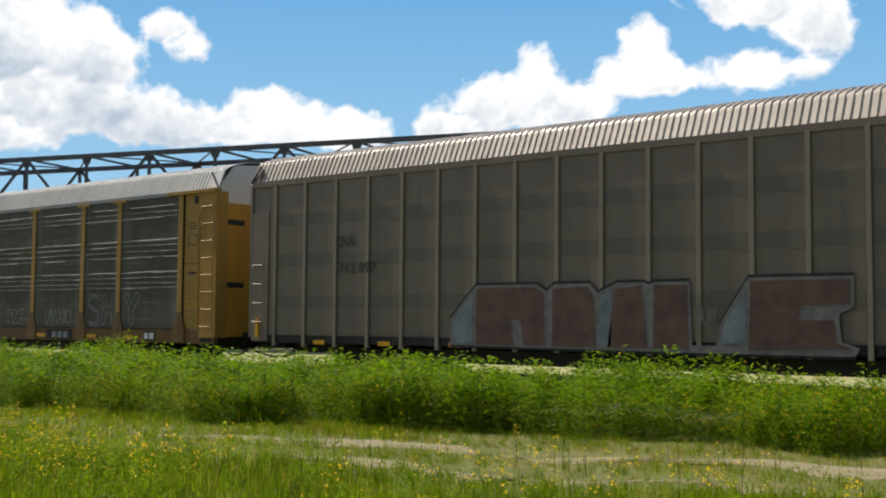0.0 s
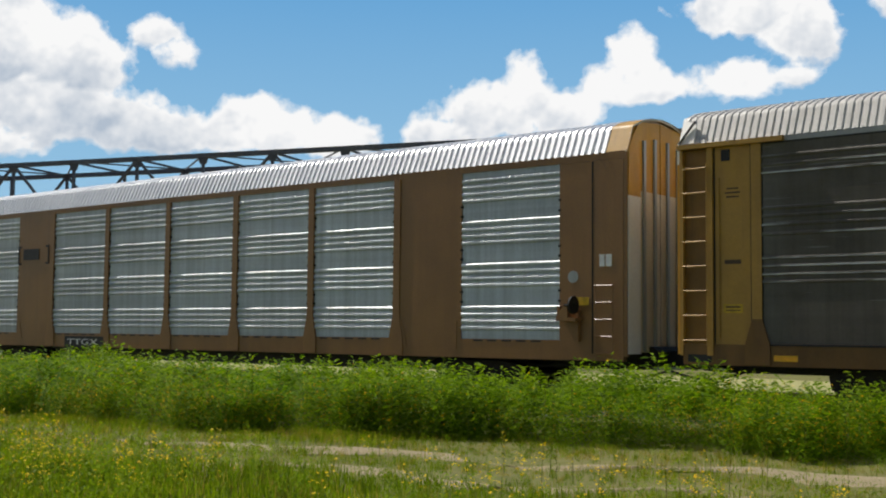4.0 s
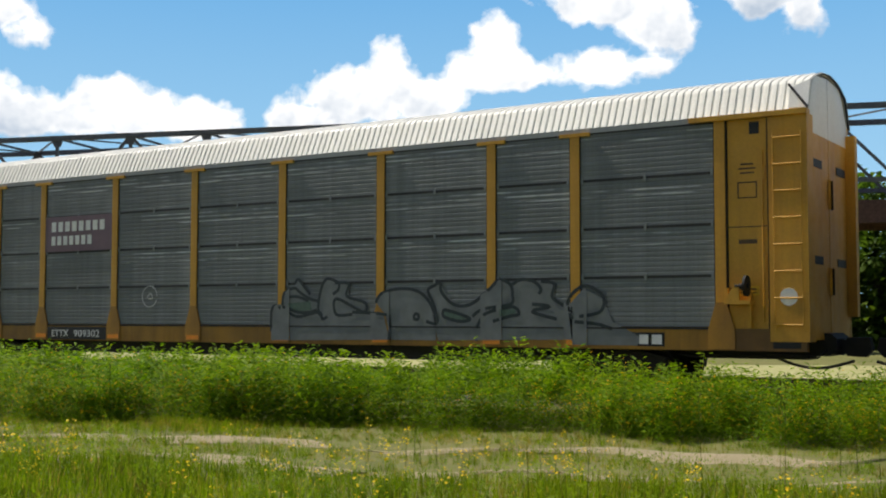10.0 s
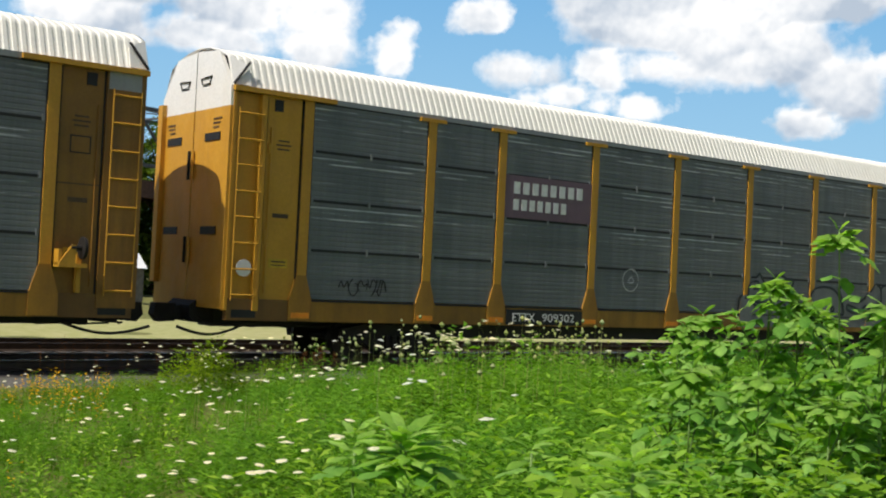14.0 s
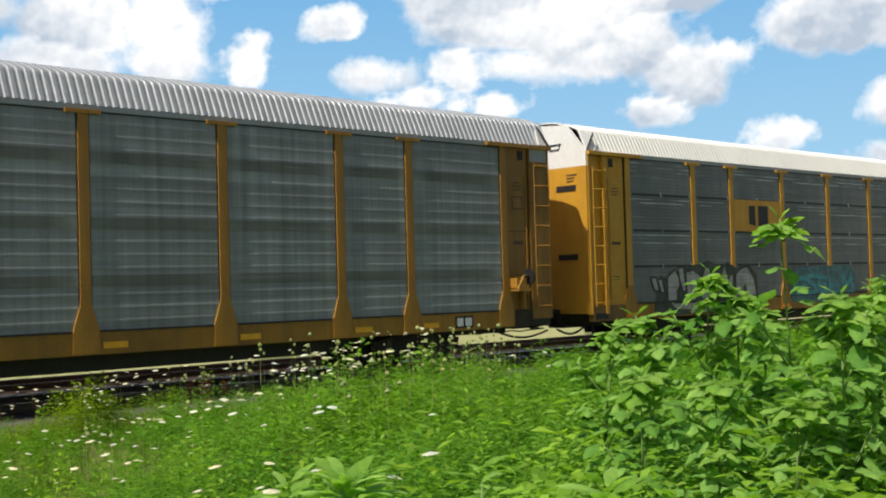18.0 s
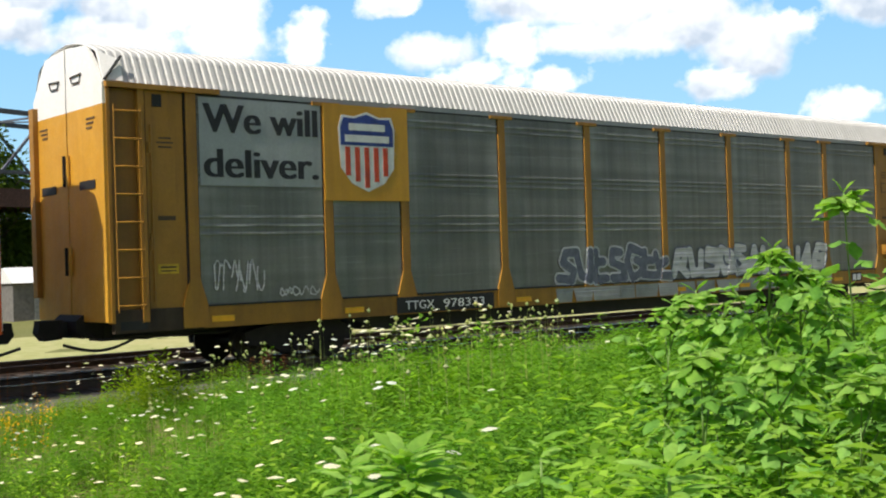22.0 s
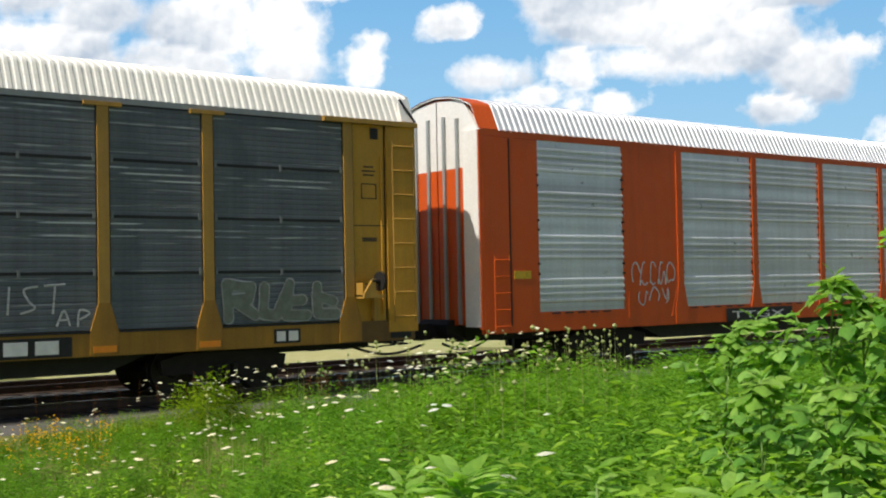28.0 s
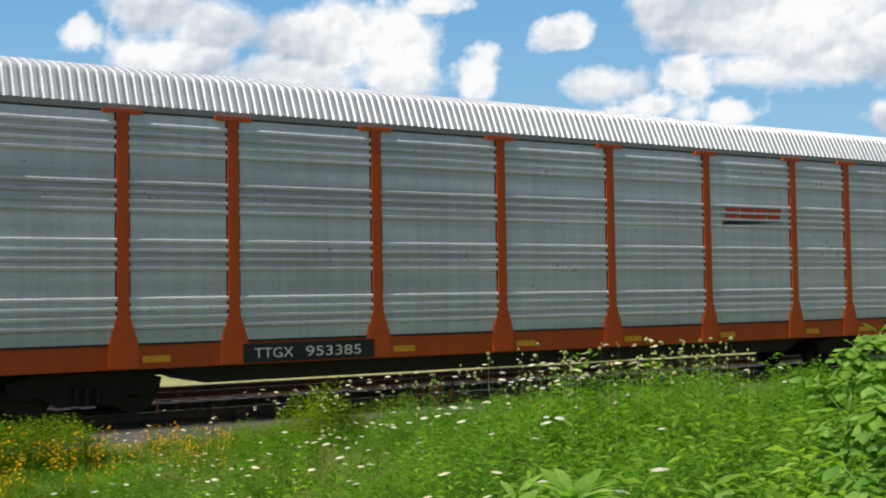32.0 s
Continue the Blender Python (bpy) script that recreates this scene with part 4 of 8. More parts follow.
def number_board(car, x0, x1, text, y=-1.53, letters=None):
    b = part("number_board", Shape().box(x0, x1, y - 0.004, y + 0.008, 0.8, 1.13), BLACK, car, "black board with white lettering")
    words, w = text.split(), (x1 - x0) * 0.84
    total = len(text)
    at = x0 + (x1 - x0) * 0.08
    for word in words:
        ww = w * len(word) / total
        part("lettering", lettering(word, 0.175, ww * 0.94, letters or LETTER_WHITE), letters or LETTER_WHITE, b, at=(at, y - 0.008, 0.875))
        at += ww + w / total


CARS = []
rng = random.Random(5)

# first car: grey-brown, enclosed
a = slab_car("grey-brown enclosed autorack with upright ribs and brown graffiti blocks")
part("lettering", lettering("CNA", 0.26, 0.62, LETTER_BLACK), LETTER_BLACK, a, at=(-10.2, -1.545, 3.28))
part("lettering", lettering("712 897", 0.25, 1.25, LETTER_BLACK), LETTER_BLACK, a, at=(-10.1, -1.545, 2.62))
along = lambda shapes: [[(-6.5 + 0.943 * (x + 6.3), z) for x, z in q] for q in shapes]
blocks = [[(-6.3, 0.9), (-6.3, 1.5), (-5.5, 2.25), (-3.75, 2.25), (-3.45, 2.1), (-3.25, 2.25), (-2.3, 2.25), (-2.1, 2.05), (-1.6, 2.25), (-0.95, 2.25), (-0.8, 2.2), (-0.7, 2.25), (0.15, 2.25), (0.2, 1.0), (0.75, 1.0), (0.85, 1.45), (1.45, 2.3), (3.6, 2.3), (3.6, 1.75), (3.3, 1.6), (3.35, 1.1), (3.7, 1.0), (3.6, 0.85), (0.2, 0.85)]]
spray(a, "graffiti_outline", along([[(x, z + (0.06 if z > 1.4 else -0.05)) for x, z in blocks[0]]]), BLACK, "slab", 0.0)
spray(a, "graffiti", along(blocks), GRAFFITI_DULL, "slab", 0.003)
fills = [[(-5.5, 0.92), (-5.5, 2.1), (-5.4, 2.19), (-3.8, 2.19), (-3.55, 2.05), (-3.5, 0.92), (-4.1, 0.92), (-4.2, 1.5), (-4.45, 1.45), (-4.4, 0.92)], [(-3.3, 0.92), (-3.3, 2.15), (-2.35, 2.19), (-2.2, 1.95), (-2.15, 0.92)], [(-1.85, 0.92), (-1.65, 2.12), (-1.0, 2.19), (-0.85, 0.92)], [(-0.72, 0.92), (-0.7, 2.19), (0.1, 2.19), (0.12, 0.92)], [(1.45, 0.92), (1.5, 2.24), (3.52, 2.24), (3.52, 1.8), (2.55, 1.75), (2.5, 1.5), (3.2, 1.5), (3.25, 1.1), (3.55, 0.98)]]
spray(a, "graffiti_fill", along(fills), GRAFFITI_BROWN, "slab", 0.006)
spray(a, "graffiti_tint", along([[(-6.2, 0.95), (-6.2, 1.45), (-5.6, 2.05), (-5.6, 0.95)], [(-2.1, 0.95), (-2.0, 2.0), (-1.75, 2.1), (-1.75, 0.95)], [(0.85, 1.05), (0.9, 1.35), (1.4, 2.1), (1.4, 1.05)]]), GRAFFITI_BLUE_DULL, "slab", 0.006)
tag(a, "graffiti_tag", scrawl(rng, -0.3, 0.15, 1.4, 1.8, 3), GRAFFITI_DULL, 0.025, "slab", 0.011)
CARS.append((a, -24.08 + 13.5))

# second car: yellow frame, dark panels
b = rack_car("yellow-framed autorack with sooty dark ridged panels", YELLOW_DULL, PANEL_DARK, ROOF_GREY, "bands", YELLOW_DULL, WHITE, door_mat=YELLOW)
spray(b, "sign", [[(-6.9, 2.9), (-4.3, 2.9), (-4.3, 3.68), (-6.9, 3.68)]], YELLOW_DULL, label="dirty yellow railway sign")
spray(b, "sign_letter", bar_word(-6.45, -4.7, 3.08, 3.56, 3, 0.12) + [[(-6.5, 2.86), (-4.75, 2.86), (-4.75, 2.98), (-6.5, 2.98)]], LETTER_BLACK, lift=0.004)
number_board(b, -7.55, -5.5, "TTGX 973303")
S_TAG = [(7.95, 2.1), (7.6, 2.2), (7.36, 2.05), (7.5, 1.85), (7.85, 1.72), (7.9, 1.5), (7.7, 1.32), (7.4, 1.4)]
H_TAG = [[(8.12, 1.3), (8.15, 2.2), (8.3, 2.2), (8.3, 1.85), (8.6, 1.85), (8.62, 2.2), (8.8, 2.2), (8.82, 1.3), (8.62, 1.3), (8.6, 1.65), (8.3, 1.65), (8.3, 1.3), (8.12, 1.3)]]
Y_TAG = [[(9.23, 2.15), (9.4, 2.22), (9.6, 1.9), (9.8, 2.22), (10.0, 2.1), (9.7, 1.7), (9.72, 1.33), (9.52, 1.33), (9.5, 1.7), (9.23, 2.15)]]
for line in [S_TAG, [(x + 0.05, z - 0.08) for x, z in S_TAG]] + H_TAG + Y_TAG:
    tag(b, "graffiti", [line], CHALK, 0.035, label="chalky outlined tag letter", curved=line not in H_TAG)
tag(b, "graffiti", scrawl(rng, -3.5, -2.2, 1.32, 1.88, 4), CHALK, 0.028, label="thin chalky scrawl")
for word, x0, x1, z0, z1 in (("TEXT", 2.6, 3.75, 1.52, 1.76),):
    part("lettering", lettering(word, z1 - z0, x1 - x0, CHALK), CHALK, b, at=(x0, -1.521, z0))
tag(b, "graffiti", scrawl(rng, 2.6, 3.8, 1.26, 1.48, 5), CHALK, 0.03, label="thin chalky scrawl")
tag(b, "graffiti", scrawl(rng, 5.0, 6.45, 1.3, 1.8, 5), CHALK, 0.035, label="thin chalky scrawl")
maker_board = part("name_board", Shape().box(5.1, 6.5, -1.514, -1.5, 0.8, 1.12), BLACK, b, "worn black board with pale marks")
for x in (5.4, 5.72, 6.04):
    part("logo_bar", Shape().box(x, x + 0.24, -1.519, -1.513, 0.86, 1.06), CHALK, maker_board)
CARS.append((b, -25.44 - 13.5))

# third car: brown with bright panels
c = smooth_car("brown autorack with bright galvanised ridged panels", BROWN, PANEL_STEEL, ROOF_SILVER, YELLOW, CREAM, YELLOW_DULL)
part("logo_mark", Shape().prism([(-8.9, 3.55), (-8.0, 3.55), (-8.0, 3.9), (-8.9, 3.9)], -1.524, -1.516), LETTER_BLACK, c)
part("logo_bracket", Shape().box(-9.2, -9.14, -1.524, -1.51, 3.4, 4.0).box(-9.14, -9.02, -1.524, -1.51, 3.94, 4.0).box(-9.14, -9.02, -1.524, -1.51, 3.4, 3.46).box(-7.5, -7.44, -1.524, -1.51, 3.4, 4.0).box(-7.62, -7.5, -1.524, -1.51, 3.94, 4.0).box(-7.62, -7.5, -1.524, -1.51, 3.4, 3.46), LETTER_BLACK, c)
number_board(c, -6.4, -4.4, "TTGX")
CARS.append((c, -53.60 - 13.5))

# fourth car: maroon frame, big pale graffiti
d = rack_car("maroon-framed autorack with green-grey panels and large silver graffiti", MAROON, PANEL_GREEN, ROOF_GREY, "few", MAROON_SHADE, CREAM, sill_mat=YELLOW_DULL)
mural(d, [(-8.95, 1.15), (-8.85, 1.55), (-7.75, 1.8), (-6.85, 2.2), (-6.7, 1.8), (-6.7, 1.55), (-6.05, 1.45), (-5.95, 0.95), (-8.15, 0.8), (-8.85, 0.9)], GRAFFITI_NAVY)
mural(d, [(-11.5, 2.15), (-11.4, 1.6), (-10.6, 1.15), (-11.15, 1.15), (-11.55, 1.6)], GRAFFITI_NAVY)
mural(d, [(-3.12, 2.47), (-2.45, 2.51), (-1.9, 2.44), (-0.97, 2.5), (1.33, 2.52), (2.72, 2.6), (2.8, 2.12), (3.0, 2.02), (3.45, 1.2), (3.68, 0.83), (-2.78, 0.83), (-2.93, 1.2)], GRAFFITI_NAVY)
mural(d, [(-11.45, 2.15), (-11, 2.15), (-10.35, 1.8), (-10.2, 1.55), (-10.2, 1.2), (-10.6, 1.2), (-10.8, 1.5), (-11.25, 1.75), (-11.4, 1.85)], GRAFFITI_PALE, GRAFFITI_NAVY, lift=0.003, label="silver-white spray-can letter")
mural(d, [(-10.1, 1.6), (-9.75, 1.7), (-9.65, 1.2), (-10.1, 1.2)], GRAFFITI_PALE, GRAFFITI_NAVY, lift=0.003, label="silver-white spray-can letter")
mural(d, [(-9.75, 2.1), (-9.5, 2.05), (-8.85, 1.55), (-8.85, 1.2), (-9.3, 1.2), (-9.55, 1.55)], GRAFFITI_PALE, GRAFFITI_NAVY, lift=0.003, label="silver-white spray-can letter")
mural(d, [(-8.9, 2.15), (-8.7, 2.15), (-8.6, 1.95), (-8.35, 1.2), (-8.65, 1.2), (-8.8, 1.6), (-8.9, 1.95)], GRAFFITI_PALE, GRAFFITI_NAVY, lift=0.003, label="silver-white spray-can letter")
mural(d, [(-8.5, 1.95), (-8.25, 2), (-7.75, 1.7), (-7.6, 1.55), (-7.55, 1.2), (-8.1, 1.2), (-8.25, 1.4), (-7.95, 1.4), (-8.4, 1.7)], GRAFFITI_PALE, GRAFFITI_NAVY, lift=0.003, label="silver-white spray-can letter")
mural(d, [(-7.55, 1.65), (-6.95, 2.1), (-6.9, 1.7), (-7.2, 1.35), (-6.85, 1.4), (-6.75, 1.3), (-6.95, 1.2), (-7.5, 1.2)], GRAFFITI_PALE, GRAFFITI_NAVY, lift=0.003, label="silver-white spray-can letter")
mural(d, [(-6.65, 1.5), (-6.5, 1.55), (-6.3, 1.55), (-6.2, 1.5), (-6.2, 1.2), (-6.65, 1.2)], GRAFFITI_PALE, GRAFFITI_NAVY, lift=0.003, label="silver-white spray-can letter")
mural(d, [(-11.25, 1.15), (-10.05, 1.15), (-10.25, 0.85), (-11.1, 0.9)], GRAFFITI_PALE, GRAFFITI_NAVY, lift=0.003, label="silver-white spray-can letter")
mural(d, [(-10, 1.15), (-8.95, 1.15), (-9, 0.85), (-9.75, 0.85), (-10.1, 0.95)], GRAFFITI_PALE, GRAFFITI_NAVY, lift=0.003, label="silver-white spray-can letter")
mural(d, [(-8.55, 1.15), (-6.7, 1.15), (-6.75, 0.85), (-8.15, 0.85)], GRAFFITI_PALE, GRAFFITI_NAVY, lift=0.003, label="silver-white spray-can letter")
mural(d, [(-6.7, 1.15), (-6.2, 1.15), (-6.25, 1), (-6.3, 0.85), (-6.65, 0.85)], GRAFFITI_PALE, GRAFFITI_NAVY, lift=0.003, label="silver-white spray-can letter")
mural(d, [(-3.05, 2.42), (-2.45, 2.45), (-1.9, 2.38), (-1.25, 2.45), (-0.97, 2.42), (1.33, 2.45), (1.9, 2.5), (2.65, 2.52), (2.72, 2.08), (2.93, 1.98), (3.35, 1.2), (3.6, 0.86), (-2.7, 0.86), (-2.85, 1.2)], GRAFFITI_PALE, lift=0.003, label="silver-white spray-can letters joined in one block")
mural(d, [(-2.45, 2.47), (-1.85, 2.4), (-1.95, 2.1), (-2.15, 2.1), (-2.38, 1.55)], GRAFFITI_NAVY, lift=0.006)
mural(d, [(-2.5, 1.45), (-2.5, 1.2), (-2.25, 1.2), (-2.38, 1.48)], GRAFFITI_NAVY, lift=0.006)
mural(d, [(-1.92, 1.65), (-1.82, 1.2), (-1.62, 1.2)], GRAFFITI_NAVY, lift=0.006)
mural(d, [(-1.25, 1.98), (-1.5, 1.95), (-1.55, 1.6), (-1.35, 1.78)], GRAFFITI_NAVY, lift=0.006)
mural(d, [(-1.2, 2.47), (-1.0, 2.45), (-1.02, 1.2), (-1.15, 1.25)], GRAFFITI_NAVY, lift=0.006)
mural(d, [(-0.62, 2.12), (-0.4, 2.1), (-0.42, 1.9), (-0.6, 1.9)], GRAFFITI_NAVY, lift=0.006)
mural(d, [(-0.3, 2.46), (0.68, 2.46), (0.6, 1.9), (0.5, 1.3), (0.4, 1.3), (-0.08, 1.72), (0.02, 2.05)], GRAFFITI_NAVY, lift=0.006)
mural(d, [(1.0, 1.95), (1.18, 2.0), (1.18, 1.5), (1.05, 1.4)], GRAFFITI_NAVY, lift=0.006)
mural(d, [(1.36, 2.47), (1.88, 2.5), (1.8, 2.05), (1.44, 2.05)], GRAFFITI_NAVY, lift=0.006)
mural(d, [(1.42, 2.05), (1.45, 1.2), (1.52, 1.2), (1.5, 2.05)], GRAFFITI_NAVY, lift=0.006)
mural(d, [(1.78, 2.0), (1.85, 1.2), (1.95, 1.2), (1.86, 2.0)], GRAFFITI_NAVY, lift=0.006)
mural(d, [(2.7, 2.15), (2.2, 1.88), (2.25, 1.72), (2.95, 2.0)], GRAFFITI_NAVY, lift=0.006)
mural(d, [(1.95, 1.75), (2.5, 1.52), (2.5, 1.4), (1.95, 1.5)], GRAFFITI_NAVY, lift=0.006)
mural(d, [(-0.6, 1.62), (-0.45, 1.7), (-0.4, 1.2), (-0.6, 1.2)], GRAFFITI_NAVY, lift=0.006)
mural(d, [(4.45, 1.9), (4.8, 2.4), (5.6, 2.4), (5.45, 1.2), (4.5, 1.15)], GRAFFITI_PALE, GRAFFITI_NAVY, lift=0.003, label="silver-white spray-can letter")
mural(d, [(5.55, 2.4), (6.35, 2.45), (6.55, 1.85), (6.85, 1.75), (6.85, 1.2), (5.5, 1.2)], GRAFFITI_PALE, GRAFFITI_NAVY, lift=0.003, label="silver-white spray-can letter")
mural(d, [(6.35, 2.45), (7.1, 2.45), (7.35, 1.2), (6.9, 1.2), (6.85, 1.8)], GRAFFITI_PALE, GRAFFITI_NAVY, lift=0.003, label="silver-white spray-can letter")
mural(d, [(7.1, 2.45), (8, 2.5), (8.2, 1.2), (7.4, 1.2)], GRAFFITI_PALE, GRAFFITI_NAVY, lift=0.003, label="silver-white spray-can letter")
mural(d, [(8, 2.5), (9, 2.5), (8.8, 1.85), (8.7, 1.2), (8.25, 1.2)], GRAFFITI_PALE, GRAFFITI_NAVY, lift=0.003, label="silver-white spray-can letter")
mural(d, [(9, 2.5), (9.8, 2.5), (10.05, 2.05), (10.4, 2), (10.55, 1.2), (8.7, 1.2), (8.85, 1.85)], GRAFFITI_PALE, GRAFFITI_NAVY, lift=0.003, label="silver-white spray-can letter")
mural(d, [(4.55, 1.1), (5.6, 1.1), (5.6, 0.8), (4.6, 0.8)], GRAFFITI_PALE, GRAFFITI_NAVY, lift=0.003, label="silver-white spray-can letter")
mural(d, [(5.65, 1.1), (7.35, 1.1), (7.4, 0.75), (5.65, 0.8)], GRAFFITI_PALE, GRAFFITI_NAVY, lift=0.003, label="silver-white spray-can letter")
mural(d, [(7.4, 1.1), (8.9, 1.15), (8.9, 0.75), (7.45, 0.75)], GRAFFITI_PALE, GRAFFITI_NAVY, lift=0.003, label="silver-white spray-can letter")
mural(d, [(8.95, 1.15), (9.8, 1.15), (9.8, 0.7), (8.95, 0.75)], GRAFFITI_PALE, GRAFFITI_NAVY, lift=0.003, label="silver-white spray-can letter")
mural(d, [(4.95, 2.2), (5.25, 2.2), (5.2, 1.9), (4.95, 1.95)], GRAFFITI_NAVY, lift=0.006)
mural(d, [(6.4, 2.2), (6.65, 2.2), (6.65, 1.9), (6.4, 1.9)], GRAFFITI_NAVY, lift=0.006)
mural(d, [(5.1, 1.55), (5.35, 1.55), (5.35, 1.2), (5.1, 1.2)], GRAFFITI_NAVY, lift=0.006)
mural(d, [(-0.6, 2.05), (-0.4, 2.05), (-0.45, 1.85), (-0.6, 1.85)], GRAFFITI_NAVY, lift=0.006)
mural(d, [(-0.85, 1.55), (-0.6, 1.7), (-0.65, 1.2), (-0.85, 1.2)], GRAFFITI_NAVY, lift=0.006)
mural(d, [(8.75, 1.7), (8.9, 2.1), (8.95, 1.7)], GRAFFITI_NAVY, lift=0.006)
spray(d, "logo_line", [[(-6.9, 3.62 + 0.09 * i), (-5.5, 3.62 + 0.09 * i), (-5.5, 3.66 + 0.09 * i), (-6.9, 3.66 + 0.09 * i)] for i in range(4)] + [[(-5.45, 3.6), (-4.9, 3.6), (-4.85, 3.95), (-5.4, 3.95)], [(-4.85, 3.6), (-4.5, 3.6), (-4.5, 3.95), (-4.8, 3.95)]], LETTER_BLACK, label="faded dark emblem with lines")
spray(d, "logo_word", bar_word(-5.5, -4.4, 3.32, 3.46, 7) + bar_word(-5.5, -4.3, 3.1, 3.24, 8), LETTER_BLACK)
part("lettering", lettering("92934", 0.19, 0.95, LETTER_WHITE), LETTER_WHITE, d, at=(-6.1, -1.545, 0.87))
CARS.append((d, -81.81 - 13.5))

# fifth car: yellow frame, blue-grey tiers
e = rack_car("yellow autorack with blue-grey stacked panels and white roof", YELLOW, PANEL_BLUE, ROOF_WHITE, "four_tier", YELLOW, WHITE, tiers=True, sill_mat=YELLOW_SILL)
spray(e, "sign", [[(-6.9, 3.13), (-4.3, 3.13), (-4.3, 4.06), (-6.9, 4.06)]], SIGN_PURPLE, label="faded purple railway sign")
spray(e, "sign_letter", bar_word(-6.65, -4.5, 3.66, 3.92, 8) + bar_word(-6.65, -5.0, 3.3, 3.54, 7), LETTER_WHITE, lift=0.004)
number_board(e, -6.72, -4.45, "ETTX 909302")
mural(e, [(1.1, 1.05), (1.2, 1.65), (1.45, 1.7), (1.5, 1.95), (1.9, 2.2), (2.5, 1.75), (2.6, 2.15), (2.75, 2.25), (3.3, 2.1), (3.35, 1.85), (3.8, 1.7), (3.75, 1.5), (4.3, 1.45), (4.45, 0.9), (1.1, 0.85)], GRAFFITI_THIN)
mural(e, [(4.1, 1.7), (4.25, 1.9), (4.7, 2), (5.15, 1.95), (5.45, 1.75), (5.65, 1.4), (5.65, 0.9), (4.5, 0.9), (4.35, 1.45)], GRAFFITI_THIN)
mural(e, [(5.45, 1.95), (5.75, 2.1), (6.1, 1.65), (6.5, 1.65), (7.2, 2.15), (7.5, 2.05), (7.7, 2.15), (8.15, 2.1), (8.45, 2.05), (8.4, 1.8), (8.85, 1.55), (8.85, 0.95), (5.7, 0.9)], GRAFFITI_THIN)
mural(e, [(8.85, 0.85), (8.75, 1.6), (9.1, 1.95), (9.5, 1.75), (9.7, 1.3), (10.3, 1.0), (10.2, 0.85)], GRAFFITI_THIN)
mural(e, [(1.6, 1.7), (2.25, 1.75), (2.3, 1.55), (1.7, 1.5)], GRAFFITI_MOSS, lift=0.003)
mural(e, [(5.85, 1.55), (6.5, 1.4), (6.4, 1.3), (5.85, 1.35)], GRAFFITI_MOSS, lift=0.003)
mural(e, [(7.2, 1.55), (7.55, 1.55), (7.6, 1.45), (7.2, 1.4)], GRAFFITI_MOSS, lift=0.003)
tag(e, "graffiti_line", [[(1.1, 1.05), (1.1, 1.5), (1.2, 1.65), (1.4, 1.6)]], GRAFFITI_INK, 0.07, lift=0.008, label="thick dark sprayed line")
tag(e, "graffiti_line", [[(1.45, 1.65), (1.5, 1.95), (1.8, 2.05), (1.95, 1.95), (2.25, 1.8), (2.5, 1.75)]], GRAFFITI_INK, 0.07, lift=0.008, label="thick dark sprayed line")
tag(e, "graffiti_line", [[(1.8, 2.15), (1.9, 2.25), (2.05, 2.1), (2.25, 1.9)]], GRAFFITI_INK, 0.07, lift=0.008, label="thick dark sprayed line")
tag(e, "graffiti_line", [[(1.5, 1.7), (1.6, 1.6), (1.9, 1.5), (2.25, 1.5), (2.45, 1.55)]], GRAFFITI_INK, 0.07, lift=0.008, label="thick dark sprayed line")
tag(e, "graffiti_line", [[(1.6, 1.85), (1.9, 1.85), (2.2, 1.75)]], GRAFFITI_INK, 0.07, lift=0.008, label="thick dark sprayed line")
tag(e, "graffiti_line", [[(2.6, 1.4), (2.5, 1.5), (2.5, 1.75), (2.6, 2.1), (2.75, 2.25), (3.05, 2.15), (3.05, 2), (2.9, 1.9)]], GRAFFITI_INK, 0.07, lift=0.008, label="thick dark sprayed line")
tag(e, "graffiti_line", [[(2.95, 2.15), (3.25, 2.15), (3.35, 2.1), (3.3, 1.85), (3.8, 1.7), (3.75, 1.5), (3, 1.8), (3, 1.45), (3.45, 1.45)]], GRAFFITI_INK, 0.07, lift=0.008, label="thick dark sprayed line")
tag(e, "graffiti_line", [[(1.45, 1.65), (1.85, 1.4), (2.5, 1.5), (2.6, 1.35), (2.75, 1.4)]], GRAFFITI_INK, 0.07, lift=0.008, label="thick dark sprayed line")
tag(e, "graffiti_line", [[(3.45, 1.5), (4.3, 1.45), (4.45, 1.35), (4.45, 0.9)]], GRAFFITI_INK, 0.07, lift=0.008, label="thick dark sprayed line")
tag(e, "graffiti_line", [[(4.1, 1.7), (4.25, 1.9), (4.7, 2), (5.15, 1.95), (5.45, 1.75), (5.65, 1.4), (5.65, 1.25), (5.4, 1.3)]], GRAFFITI_INK, 0.07, lift=0.008, label="thick dark sprayed line")
tag(e, "graffiti_line", [[(5.1, 1.45), (5.2, 1.45), (5.2, 1.35), (5.1, 1.35), (5.1, 1.45)]], GRAFFITI_INK, 0.07, lift=0.008, label="thick dark sprayed line")
tag(e, "graffiti_line", [[(5.7, 1.3), (5.6, 1.65), (5.45, 1.95), (5.6, 2.05), (5.75, 2.1), (5.8, 1.9), (6.1, 1.65), (6.5, 1.65), (6.95, 1.95), (7.2, 2.15), (7.45, 2.05), (7.5, 1.85), (7.45, 1.65), (6.8, 1.55), (6.55, 1.4)]], GRAFFITI_INK, 0.07, lift=0.008, label="thick dark sprayed line")
tag(e, "graffiti_line", [[(5.85, 1.55), (5.85, 1.4), (6.25, 1.3), (6.5, 1.35), (6.25, 1.45), (5.85, 1.55)]], GRAFFITI_INK, 0.07, lift=0.008, label="thick dark sprayed line")
